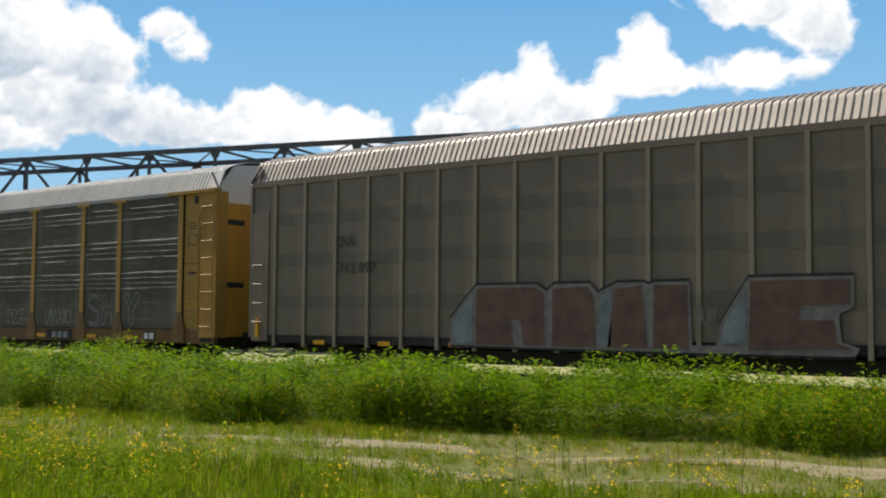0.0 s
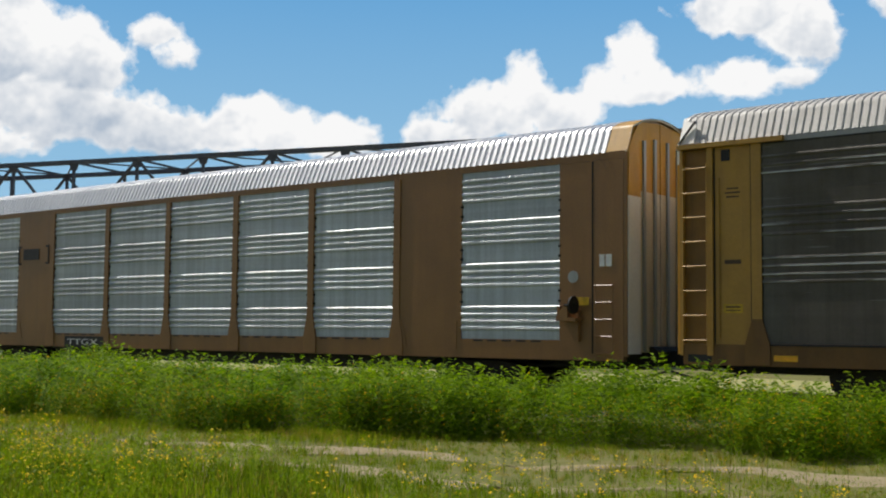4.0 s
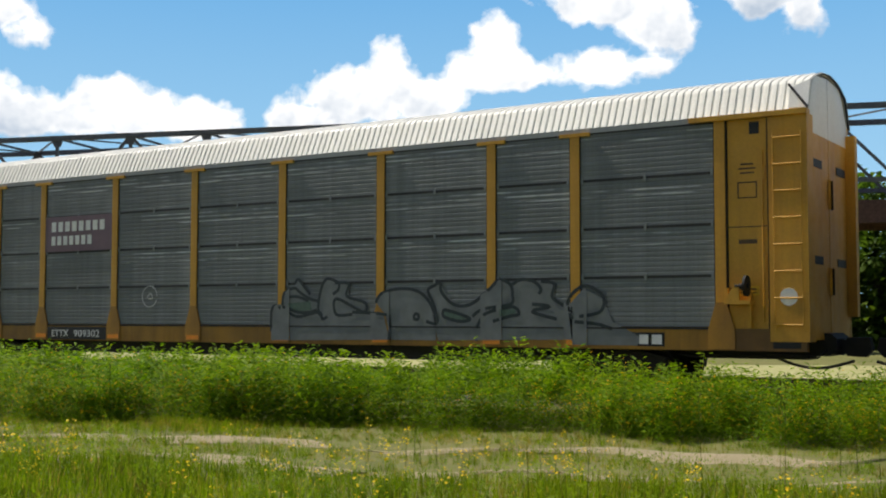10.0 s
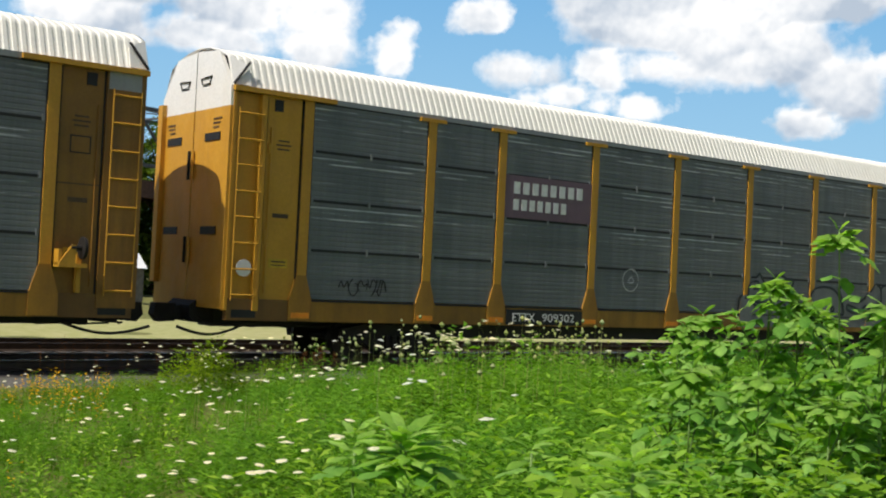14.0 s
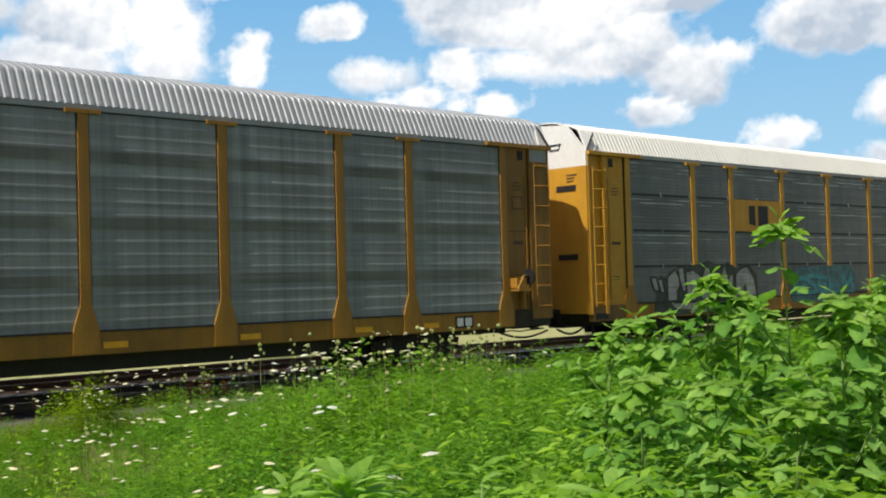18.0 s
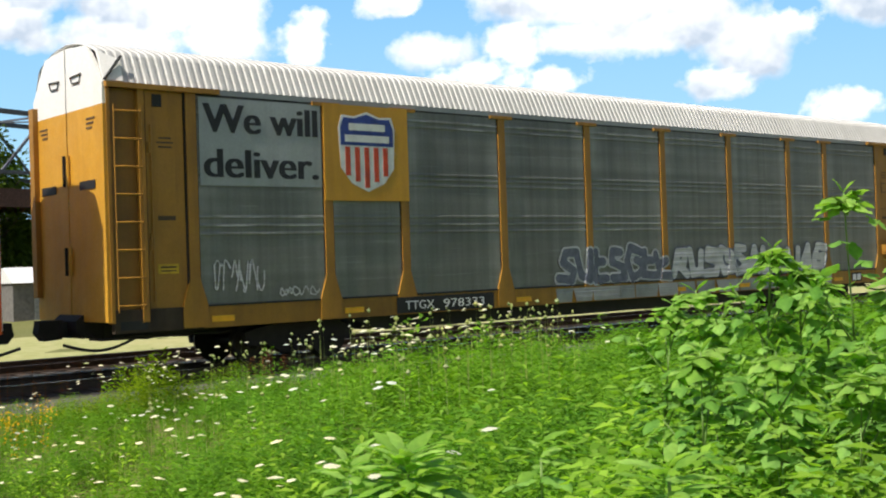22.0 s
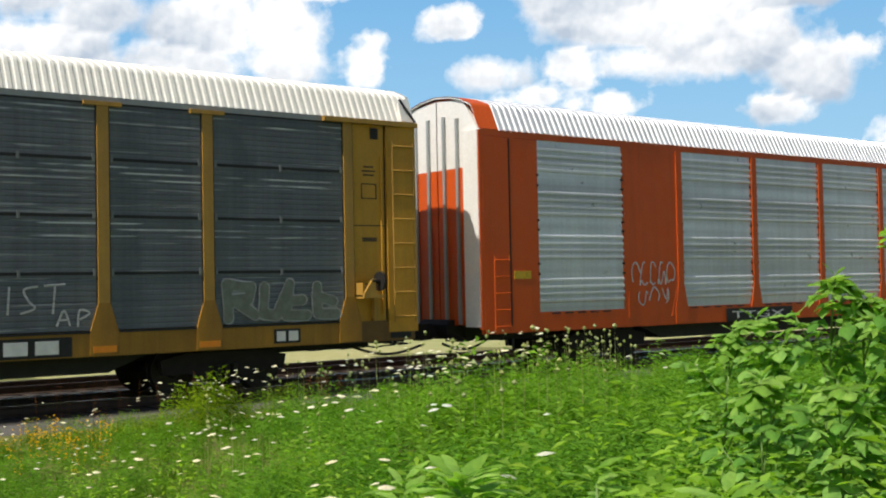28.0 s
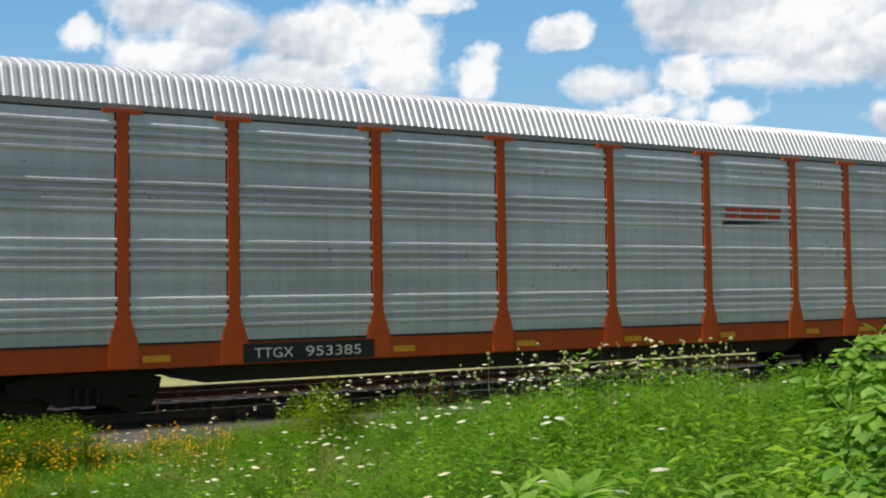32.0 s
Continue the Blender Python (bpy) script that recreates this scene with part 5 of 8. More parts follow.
tag(e, "graffiti_line", [[(6.65, 0.9), (6.65, 1.15), (6.8, 1.4), (7, 1.5), (7.5, 1.6), (7.65, 1.45), (7.4, 1.4), (7.05, 1.3)]], GRAFFITI_INK, 0.07, lift=0.008, label="thick dark sprayed line")
tag(e, "graffiti_line", [[(7.5, 2.05), (7.7, 2.15), (8, 2.1), (8.15, 1.95), (8.1, 1.85)]], GRAFFITI_INK, 0.07, lift=0.008, label="thick dark sprayed line")
tag(e, "graffiti_line", [[(8.15, 2.1), (8.45, 2.05), (8.4, 1.8), (8.6, 1.65), (8.85, 1.55)]], GRAFFITI_INK, 0.07, lift=0.008, label="thick dark sprayed line")
tag(e, "graffiti_line", [[(7.95, 1.65), (8.35, 1.6), (7.95, 1.5), (8.5, 1.35)]], GRAFFITI_INK, 0.07, lift=0.008, label="thick dark sprayed line")
tag(e, "graffiti_line", [[(8.85, 1.35), (8.75, 1.7), (9.1, 2.0), (9.5, 1.8), (9.45, 1.5), (9.0, 1.4)]], GRAFFITI_INK, 0.07, lift=0.008, label="thick dark sprayed line")
tag(e, "graffiti_line", [[(8.9, 1.3), (9.4, 1.25), (9.9, 1.1), (10.3, 1.05)]], GRAFFITI_INK, 0.07, lift=0.008, label="thick dark sprayed line")
tag(e, "graffiti_tag", scrawl(rng, -11.0, -9.9, 1.3, 1.65, 5), BLACK, 0.025)
ring = [(-2.9 + 0.26 * math.cos(0.5 * i), 1.9 + 0.26 * math.sin(0.5 * i)) for i in range(13)]
tag(e, "chalk_ring", [ring, [(-3.0, 1.85), (-2.88, 1.98), (-2.8, 1.86), (-2.95, 1.84)]], GRAFFITI_PALE, 0.025)
for xx in (-13.1, 13.1):
    disc = Shape().prism([(xx + 0.16 * math.cos(k * 0.524), 1.75 + 0.16 * math.sin(k * 0.524)) for k in range(12)], -1.53, -1.52)
    part("round_label", disc, LETTER_WHITE, e)
CARS.append((e, -110.15 - 13.62))

# sixth car
f = rack_car("yellow autorack with blue-grey stacked panels and silver graffiti", YELLOW, PANEL_BLUE, ROOF_WHITE, "four_tier", YELLOW, WHITE, tiers=True, sill_mat=YELLOW_SILL, grimy_end=YELLOW_SOOT_SHADE)
spray(f, "sign", [[(-6.9, 3.13), (-4.3, 3.13), (-4.3, 4.06), (-6.9, 4.06)]], YELLOW, label="yellow railway sign")
spray(f, "sign_letter", [[(-6.1, 3.35), (-5.75, 3.3), (-5.75, 3.9), (-6.1, 3.88)], [(-5.6, 3.3), (-5.05, 3.3), (-5.05, 3.9), (-5.6, 3.9)]], LETTER_BLACK, lift=0.004)
mural(f, [(-10.9, 0.82), (-10.6, 1.9), (-9.9, 1.75), (-9.4, 2.15), (-8.6, 2.2), (-8.3, 2.3), (-7.6, 2.1), (-7.3, 2.25), (-6.9, 2.05), (-6.3, 2.2), (-5.8, 1.9), (-5.75, 1.2), (-5.9, 0.82)], GRAFFITI_SHADE, label="dark green spray haze")
mural(f, [(-11, 1.85), (-10.75, 1.85), (-10.65, 1.5), (-10.85, 1.5)], GRAFFITI_GREY, BLACK, lift=0.003, label="silver bubble graffiti letter")
mural(f, [(-10.7, 1.8), (-10.5, 1.8), (-10.4, 1.45), (-10.55, 1.45)], GRAFFITI_GREY, BLACK, lift=0.003, label="silver bubble graffiti letter")
mural(f, [(-10.25, 1.45), (-10.25, 1.85), (-9.9, 2.05), (-9.7, 1.8), (-9.7, 1.5), (-9.85, 1.2), (-10.25, 1.2)], GRAFFITI_GREY, BLACK, lift=0.003, label="silver bubble graffiti letter")
mural(f, [(-9.75, 2.1), (-9.5, 2.1), (-9.4, 1.5), (-9.55, 1.45), (-9.7, 1.8)], GRAFFITI_GREY, BLACK, lift=0.003, label="silver bubble graffiti letter")
mural(f, [(-9.4, 2), (-9.05, 2), (-8.65, 1.8), (-8.8, 1.45), (-9.05, 1.5), (-8.95, 1.2), (-9.35, 1.2)], GRAFFITI_GREY, BLACK, lift=0.003, label="silver bubble graffiti letter")
mural(f, [(-8.65, 1.8), (-8.45, 2.1), (-8.25, 2.1), (-8.15, 1.8), (-8, 2.1), (-8.05, 1.6), (-7.65, 1.45), (-7.65, 1.25), (-8.65, 1.2)], GRAFFITI_GREY, BLACK, lift=0.003, label="silver bubble graffiti letter")
mural(f, [(-7.8, 1.6), (-7.5, 2.15), (-7.3, 1.75), (-7.1, 1.9), (-7.05, 1.25), (-7.4, 1.25), (-7.5, 1.55)], GRAFFITI_GREY, BLACK, lift=0.003, label="silver bubble graffiti letter")
mural(f, [(-6.95, 1.85), (-6.65, 2.05), (-6.3, 2.1), (-5.95, 1.75), (-5.85, 1.25), (-6.95, 1.25)], GRAFFITI_GREY, BLACK, lift=0.003, label="silver bubble graffiti letter")
mural(f, [(-10.1, 1.15), (-9.1, 1.15), (-9.2, 0.95), (-9.9, 1)], GRAFFITI_GREY, BLACK, lift=0.003, label="silver bubble graffiti letter")
mural(f, [(-9.1, 1.15), (-8.05, 1.15), (-8.15, 0.85), (-9.2, 0.85)], GRAFFITI_GREY, BLACK, lift=0.003, label="silver bubble graffiti letter")
mural(f, [(-8, 1.15), (-6.95, 1.15), (-7.05, 0.85), (-7.9, 0.85)], GRAFFITI_GREY, BLACK, lift=0.003, label="silver bubble graffiti letter")
mural(f, [(-6.9, 1.15), (-5.95, 1.2), (-6.2, 0.8), (-6.95, 0.8)], GRAFFITI_GREY, BLACK, lift=0.003, label="silver bubble graffiti letter")
mural(f, [(-6.55, 1.5), (-6.4, 1.6), (-6.3, 1.25), (-6.55, 1.25)], GRAFFITI_SHADE, lift=0.006)
mural(f, [(-9.85, 1.5), (-9.7, 1.6), (-9.65, 1.25), (-9.85, 1.2)], GRAFFITI_SHADE, lift=0.006)
mural(f, [(-8.25, 1.75), (-8.15, 1.6), (-8.25, 1.5), (-8.4, 1.6)], GRAFFITI_SHADE, lift=0.006)
mural(f, [(-3.9, 1.0), (-3.95, 1.75), (-3.3, 2.05), (-0.2, 2.1), (0.3, 1.8), (0.2, 1.2), (-0.9, 0.9)], GRAFFITI_HAZE, lift=-0.0025, label="teal spray haze with letters")
piece(f, -3.7, 0.1, 1.15, 1.9, 5, GRAFFITI_TEAL, GRAFFITI_HAZE, 0.13, 0.04, "teal graffiti letters")
CARS.append((f, -138.88 - 13.5))

# seventh car
g = rack_car("ochre autorack with grey ridged panels and grey roof", YELLOW_GRIMY, PANEL_GREY, ROOF_LEAD, "fine", YELLOW_GRIMY, WHITE, sill_mat=YELLOW_SILL, door_mat=YELLOW, grimy_end=YELLOW_SOOT_SHADE)
spray(g, "logo_plate", [[(-6.9, 3.35), (-4.3, 3.35), (-4.3, 4.1), (-6.9, 4.1)]], PANEL_GREY)
spray(g, "logo_letter", bar_word(-6.65, -4.45, 3.55, 3.85, 8), LETTER_BLACK, lift=0.004)
number_board(g, -6.95, -4.5, "TTGX 981043", letters=LETTER_DIM)
for a0, a1 in zip(POSTS, POSTS[1:]):
    for zz in (1.95, 2.95, 4.1):
        part("dark_band", Shape().box(a0 + 0.12, a1 - 0.12, -1.4965, -1.46, zz, zz + 0.2), PANEL_OLIVE, g)
CARS.append((g, -166.89 - 13.92))

# eighth car: slogan and shield
h = rack_car("ochre autorack with weathered panels, slogan and shield emblem", YELLOW_GRIMY, PANEL_WEATHERED, ROOF_GREY, "few", YELLOW_GRIMY, WHITE, sill_mat=YELLOW_SILL, door_mat=YELLOW, slots=(3.37,))
spray(h, "slogan_plate", [[(-11.7, 3.35), (-9.05, 3.35), (-9.05, 4.95), (-11.7, 4.95)]], PANEL_PALE, label="pale panel behind the slogan")
part("lettering", lettering("We will", 0.52, 2.45, LETTER_BLACK, bold=0.05), LETTER_BLACK, h, at=(-11.6, -1.5225, 4.32))
part("lettering", lettering("deliver.", 0.52, 2.45, LETTER_BLACK, bold=0.05), LETTER_BLACK, h, at=(-11.6, -1.5225, 3.5))
shield_back = part("emblem_plate", Shape().box(-9.0, -6.9, -1.55, -1.53, 3.1, 5.0), YELLOW, h, "yellow plate")
wide = lambda pts: [(-7.95 + (x + 7.95) * 1.24, z) for x, z in pts]
outline = [(-8.52, 4.55), (-8.45, 4.8), (-8.2, 4.78), (-7.95, 4.88), (-7.7, 4.78), (-7.45, 4.8), (-7.38, 4.55), (-7.42, 3.75), (-7.62, 3.45), (-7.95, 3.28), (-8.28, 3.45), (-8.48, 3.75)]
part("shield", Shape().prism(wide(outline), -1.556, -1.55), LETTER_WHITE, shield_back)
part("shield_top", Shape().prism(wide([(-8.48, 4.2), (-8.48, 4.55), (-8.41, 4.75), (-8.2, 4.74), (-7.95, 4.83), (-7.7, 4.74), (-7.49, 4.75), (-7.42, 4.55), (-7.42, 4.2)]), -1.56, -1.555), SIGN_BLUE, shield_back)
part("shield_band", Shape().box(-8.4, -7.5, -1.563, -1.56, 4.5, 4.64).box(-8.5, -7.4, -1.563, -1.56, 4.27, 4.41), LETTER_WHITE, shield_back)
for i in range(5):
    part("shield_stripe", Shape().box(-8.5 + 0.235 * i, -8.38 + 0.235 * i, -1.56, -1.555, 3.6 - 0.12 * (2 - abs(i - 2)), 4.17), LETTER_RED, shield_back)
number_board(h, -7.3, -4.6, "TTGX 978333")
skirt(h, -2.6, 8.6)
piece(h, -2.5, 1.7, 1.2, 2.15, 7, GRAFFITI_STEEL, GRAFFITI_PALE, 0.2, 0.09, "blue-grey graffiti letters with pale rims")
piece(h, 1.7, 8.7, 1.2, 2.1, 11, GRAFFITI_PALE, GRAFFITI_STEEL, 0.23, 0.07, "silver graffiti letters with dark rims")
tag(h, "graffiti_tag", scrawl(rng, -11.5, -10.4, 1.4, 2.0, 6), GRAFFITI_PALE, 0.03, label="thin white scrawled tag")
tag(h, "graffiti_tag", scrawl(rng, -10.1, -9.2, 1.28, 1.45, 4), GRAFFITI_PALE, 0.025, label="thin white scrawled tag")
CARS.append((h, -195.76 - 13.5))


def red_mark(car, x, z, kind, s=1.0):
    y = -1.503 if kind == "smooth" else P_PANEL
    spar = Shape()
    for i in range(4):
        x0 = x + 0.46 * i * s
        spar.prism([(x0, z), (x0 + 0.4 * s, z), (x0 + 0.47 * s, z + 0.26 * s), (x0 + 0.07 * s, z + 0.26 * s)], y - 0.006, y - 0.001)
    part("logo_mark", spar, LETTER_RED, car, "slanted red bars of a railway mark")
    part("logo_sweep", Shape().prism([(x - 0.12 * s, z - 0.16 * s), (x + 1.9 * s, z - 0.07 * s), (x + 0.05 * s, z - 0.04 * s)], y - 0.006, y - 0.001), LETTER_BLACK, car)


# ninth and tenth cars: orange with bright panels
i1 = smooth_car("orange autorack with bright galvanised ridged panels", ORANGE, PANEL_SILVER, ROOF_SILVER, WHITE)
red_mark(i1, 4.75, 3.6, "smooth")
number_board(i1, -5.6, -2.9, "TTGX 694919")
CARS.append((i1, -224.58 - 13.5))
j1 = smooth_car("orange autorack with bright galvanised panels and a white tag", ORANGE, PANEL_SILVER, ROOF_SILVER, WHITE)
red_mark(j1, 4.75, 3.6, "smooth")
number_board(j1, -5.6, -2.9, "TTGX")
tag(j1, "graffiti", scrawl(rng, -9.0, -7.5, 1.75, 2.3, 5) + scrawl(rng, -8.8, -7.7, 1.3, 1.7, 3), GRAFFITI_PALE, 0.035, "smooth", label="white scrawled tag")
CARS.append((j1, -253.15 - 13.5))

# eleventh car
k1 = rack_car("dull yellow autorack with grey stacked panels and white roof", YELLOW_DULL, PANEL_SLATE, ROOF_WHITE, "four_tier", YELLOW, WHITE, tiers=True, sill_mat=YELLOW_SILL, slots=(3.55,))
spray(k1, "logo_plate", [[(-6.85, 3.15), (-4.35, 3.15), (-4.35, 4.02), (-6.85, 4.02)]], PANEL_PALE, label="pale sign plate")
spray(k1, "logo_line", [[(-6.6, 3.68 + 0.08 * i), (-5.4, 3.68 + 0.08 * i), (-5.4, 3.72 + 0.08 * i), (-6.6, 3.72 + 0.08 * i)] for i in range(4)] + [[(-5.35, 3.66), (-5.0, 3.66), (-4.95, 3.96), (-5.3, 3.96)], [(-4.95, 3.66), (-4.6, 3.66), (-4.6, 3.96), (-4.9, 3.96)]], LETTER_BLACK, lift=0.004)
spray(k1, "logo_word", bar_word(-6.0, -4.75, 3.42, 3.56, 7) + bar_word(-6.0, -4.6, 3.22, 3.36, 8), LETTER_BLACK, lift=0.004)
number_board(k1, -7.6, -5.0, "TTGX 973167")
for x0, x1, n_ in ((-11.4, -8.9, 7), (-8.4, -6.3, 5), (-5.6, -4.5, 3), (-2.0, -0.4, 4), (0.6, 3.8, 7)):
    tag(k1, "graffiti", scrawl(rng, x0, x1, 1.3, 1.95, n_), CHALK, 0.045, label="faint silver scrawl")
for line in ([(4.8, 1.45), (4.85, 1.95), (5.0, 1.6), (5.15, 1.98), (5.25, 1.5)], [(5.45, 1.95), (5.42, 1.5)], [(5.9, 1.95), (5.68, 1.9), (5.75, 1.72), (5.85, 1.6), (5.62, 1.52)], [(6.0, 1.96), (6.35, 1.98)], [(6.18, 1.97), (6.14, 1.5)], [(6.2, 1.3), (6.32, 1.55), (6.42, 1.3)], [(6.24, 1.4), (6.4, 1.4)], [(6.55, 1.28), (6.58, 1.55), (6.75, 1.5), (6.58, 1.4)]):
    tag(k1, "graffiti", [line], GRAFFITI_PALE, 0.035, label="thin pale hand-sprayed letter")
piece(k1, 9.25, 11.6, 1.25, 2.05, 4, GRAFFITI_OLIVE, GRAFFITI_GREY, 0.17, 0.06, "dull green graffiti letters")
maker_board = part("name_board", Shape().box(4.6, 6.45, -1.514, -1.5, 0.8, 1.12), BLACK, k1, "black board with white marks")
for x in (4.85, 5.35, 5.85):
    part("logo_bar", Shape().box(x, x + 0.38, -1.519, -1.513, 0.85, 1.07), LETTER_WHITE, maker_board)
CARS.append((k1, -281.64 - 13.65))

# twelfth car
l1 = rack_car("orange-framed autorack with bright ridged panels", ORANGE, PANEL_SILVER, ROOF_SILVER, "silver", ORANGE, ORANGE)
red_mark(l1, 4.75, 3.55, "rack")
number_board(l1, -6.85, -4.3, "TTGX 953385")
CARS.append((l1, -310.38 - 13.57))


# ---- ground ----
def field_mat(name, cols, scale, rough=0.95, bumpy=0.04):
    m, nt, p = nodes_of(name)
    big = noise_node(nt, scale, 6, 0.6)
    fine = noise_node(nt, scale * 22, 4, 0.7)
    c = mix(nt, ramp(nt, big, 0.35, 0.68), cols[0], cols[1])
    c = mix(nt, ramp(nt, fine, 0.4, 0.75), c, cols[2])
    nt.links.new(c, p.inputs["Base Color"])
    p.inputs["Roughness"].default_value = rough
    bump(nt, p, fine, 0.6, bumpy)
    return m


GRASS_GROUND = field_mat("grassy_soil", ((0.10, 0.12, 0.016), (0.16, 0.155, 0.03), (0.20, 0.17, 0.06)), 0.25)
PATH = field_mat("pale_gravel", ((0.34, 0.27, 0.16), (0.24, 0.21, 0.085), (0.43, 0.35, 0.23)), 1.6)
DRY = field_mat("dry_pale_grass", ((0.36, 0.33, 0.12), (0.26, 0.29, 0.08), (0.44, 0.40, 0.20)), 0.12)
BED_DARK = field_mat("oily_ballast", ((0.035, 0.03, 0.026), (0.05, 0.043, 0.037), (0.075, 0.065, 0.055)), 0.9, bumpy=0.06)
CINDER = field_mat("black_cinders", ((0.022, 0.019, 0.017), (0.032, 0.028, 0.024), (0.045, 0.04, 0.034)), 0.9, bumpy=0.06)
BALLAST = field_mat("grey_ballast", ((0.13, 0.12, 0.105), (0.09, 0.085, 0.07), (0.19, 0.18, 0.165)), 0.9, bumpy=0.08)


def land(x, y):
    z = -0.32 + 0.05 * math.sin(x * 0.31 + 1) * math.sin(y * 0.27) + 0.03 * math.sin(x * 1.1 + y * 0.7)
    return z


xs = [-1500, -700, -350, -180, -110] + [-80 + 2.0 * i for i in range(81)] + [110, 180, 350, 700, 1500]
ys = [-300, -120, -50, -25] + [-14 + 1.6 * i for i in range(42)] + [56, 64, 80, 110, 180, 350, 800, 1700]
s = Shape().sheet([[(x, y, land(x, y) if -60 < x < 60 and -15 < y < 60 else -0.35) for x in xs] for y in ys])
tagged(new("ground", s.mesh("ground", GRASS_GROUND, True)), "rough grassy ground beside the railway", "ground", kind="structure")


def ribbon(name, mat, xs_, lo, hi, lift, label, cat):
    """A strip of ground with uneven borders, a little above the sheet."""
    rows = []
    for x in xs_:
        a = lo(x) + 0.25 * math.sin(x * 1.7) + 0.15 * math.sin(x * 4.1 + 1)
        b = hi(x) + 0.3 * math.sin(x * 1.3 + 2) + 0.12 * math.sin(x * 3.7)
        rows.append([(x, a + (b - a) * k / 6, land(x, a + (b - a) * k / 6) + lift * (1 - abs(k / 3 - 1) ** 3)) for k in range(7)])
    tagged(new(name, Shape().sheet(rows).mesh(name, mat, True)), label, cat, kind="structure")


def path_y(x):
    return 13.4 + 0.27 * (x + 4.9) if x < -4.9 else 13.4 + 0.5 * (x + 4.9)


step = [-45 + 0.25 * i for i in range(188)]
ribbon("path", PATH, step, lambda x: path_y(x) - 0.1, lambda x: path_y(x) + 0.75 * max(-0.2, min(1, 0.8 + math.sin(x * 0.9) + 0.5 * math.sin(x * 2.3 + 1))), 0.035, "thin pale gravel track through the grass", "path")
ribbon("path", PATH, step, lambda x: path_y(x) - 2.0, lambda x: path_y(x) - 2.0 + 0.5 * max(-0.3, min(1, 0.45 + math.sin(x * 0.7 + 2) + 0.5 * math.sin(x * 1.9))), 0.03, "thin pale gravel track through the grass", "path")
far = [-300 + 4 * i for i in range(151)]
ribbon("field", DRY, far, lambda x: 31.2, lambda x: 43.0, 0.05, "dry pale grass strip beyond the tracks", "field")

# track bed, ties and rails
YC = SIDE + W2
bed = Shape().sheet([[(x, YC + dy, z) for dy, z in ((-2.6, -0.42), (-1.75, -0.2), (1.75, -0.2), (2.6, -0.42))] for x in (-400, -100, -50, 0, 50, 100, 400)])
track = tagged(new("track_bed", bed.mesh("track_bed", BALLAST)), "grey ballast bed of the railway", "track", kind="structure")
part("bed_top", Shape().sheet([[(x, YC + dy, -0.192) for dy in (-1.7, 1.7)] for x in (-400, -100, -50, 0, 50, 100, 400)]), BED_DARK, track, "dark oily ballast between the rails")
tie_me = Shape().box(-0.11, 0.11, -1.3, 1.3, -0.3, -0.165).mesh("tie", TIE)
for i in range(120):
    part("tie", tie_me, TIE, track, at=(-36 + 0.55 * i, YC, 0))
for yy in (-0.755, 0.755):
    prof = [(-0.07, -0.17), (0.07, -0.17), (0.07, -0.155), (0.012, -0.13), (0.012, -0.045), (0.036, -0.03), (0.036, 0.0), (-0.036, 0.0), (-0.036, -0.03), (-0.012, -0.045), (-0.012, -0.13), (-0.07, -0.155)]
    n = len(prof)
    rs = Shape()
    rs.v = [(x, YC + yy + a, z) for x in (-400, 400) for a, z in prof]
    rs.f = [(i, (i + 1) % n, n + (i + 1) % n, n + i) for i in range(n)]
    rail = part("rail", rs, RAIL, track)
    part("rail_head", Shape().box(-400, 400, YC + yy - 0.03, YC + yy + 0.03, 0.0, 0.004), RAIL_TOP, rail)

# a second, unused track on dark cinders behind the train
Y2 = YC + 4.6
bed2 = Shape().sheet([[(x, Y2 + dy, z) for dy, z in ((-3.0, -0.36), (-1.75, -0.225), (1.75, -0.225), (4.2, -0.27))] for x in (-400, -100, -50, 0, 50, 100, 400)])
cinders = tagged(new("second_track_bed", bed2.mesh("second_track_bed", CINDER)), "dark cinder bed of a second track behind the train", "track", kind="structure")
for i in range(90):
    part("tie", tie_me, TIE, cinders, at=(-24 + 0.55 * i, Y2, -0.03))
for yy in (-0.755, 0.755):
    rs = Shape()
    rs.v = [(x, Y2 + yy + a, z - 0.03) for x in (-400, 400) for a, z in prof]
    rs.f = [(i, (i + 1) % n, n + (i + 1) % n, n + i) for i in range(n)]
    part("rail", rs, RAIL, cinders)

# ---- plants ----
LEAF_HEDGE = foliage("weed_leaves", (0.05, 0.115, 0.004), (0.225, 0.35, 0.011), 0.42)
LEAF_FIELD = foliage("bright_weed_leaves", (0.068, 0.18, 0.013), (0.19, 0.40, 0.038), 0.42)
LEAF_MEADOW = foliage("meadow_stalk_leaves", (0.095, 0.175, 0.008), (0.23, 0.32, 0.018), 0.45)
LEAF_FEATHER = foliage("feathery_leaves", (0.07, 0.19, 0.015), (0.195, 0.405, 0.04), 0.42)
LEAF_LUSH = foliage("lush_weed_leaves", (0.15, 0.30, 0.03), (0.33, 0.55, 0.08), 0.48)
LEAF_BIG = foliage("broad_leaves", (0.155, 0.35, 0.062), (0.37, 0.61, 0.155), 0.48, 0.6, True)
LEAF_TOP = foliage("young_broad_leaves", (0.24, 0.44, 0.065), (0.43, 0.65, 0.16), 0.5, 0.6, True)
LEAF_TREE = foliage("tree_leaves", (0.045, 0.09, 0.014), (0.12, 0.20, 0.035), 0.35)
GRASS = foliage("grass_blades", (0.092, 0.16, 0.006), (0.215, 0.285, 0.016))
GRASS_FRESH = foliage("fresh_grass_blades", (0.15, 0.23, 0.016), (0.31, 0.38, 0.04))
GRASS_LUSH = foliage("lush_grass_blades", (0.08, 0.19, 0.012), (0.19, 0.34, 0.03))
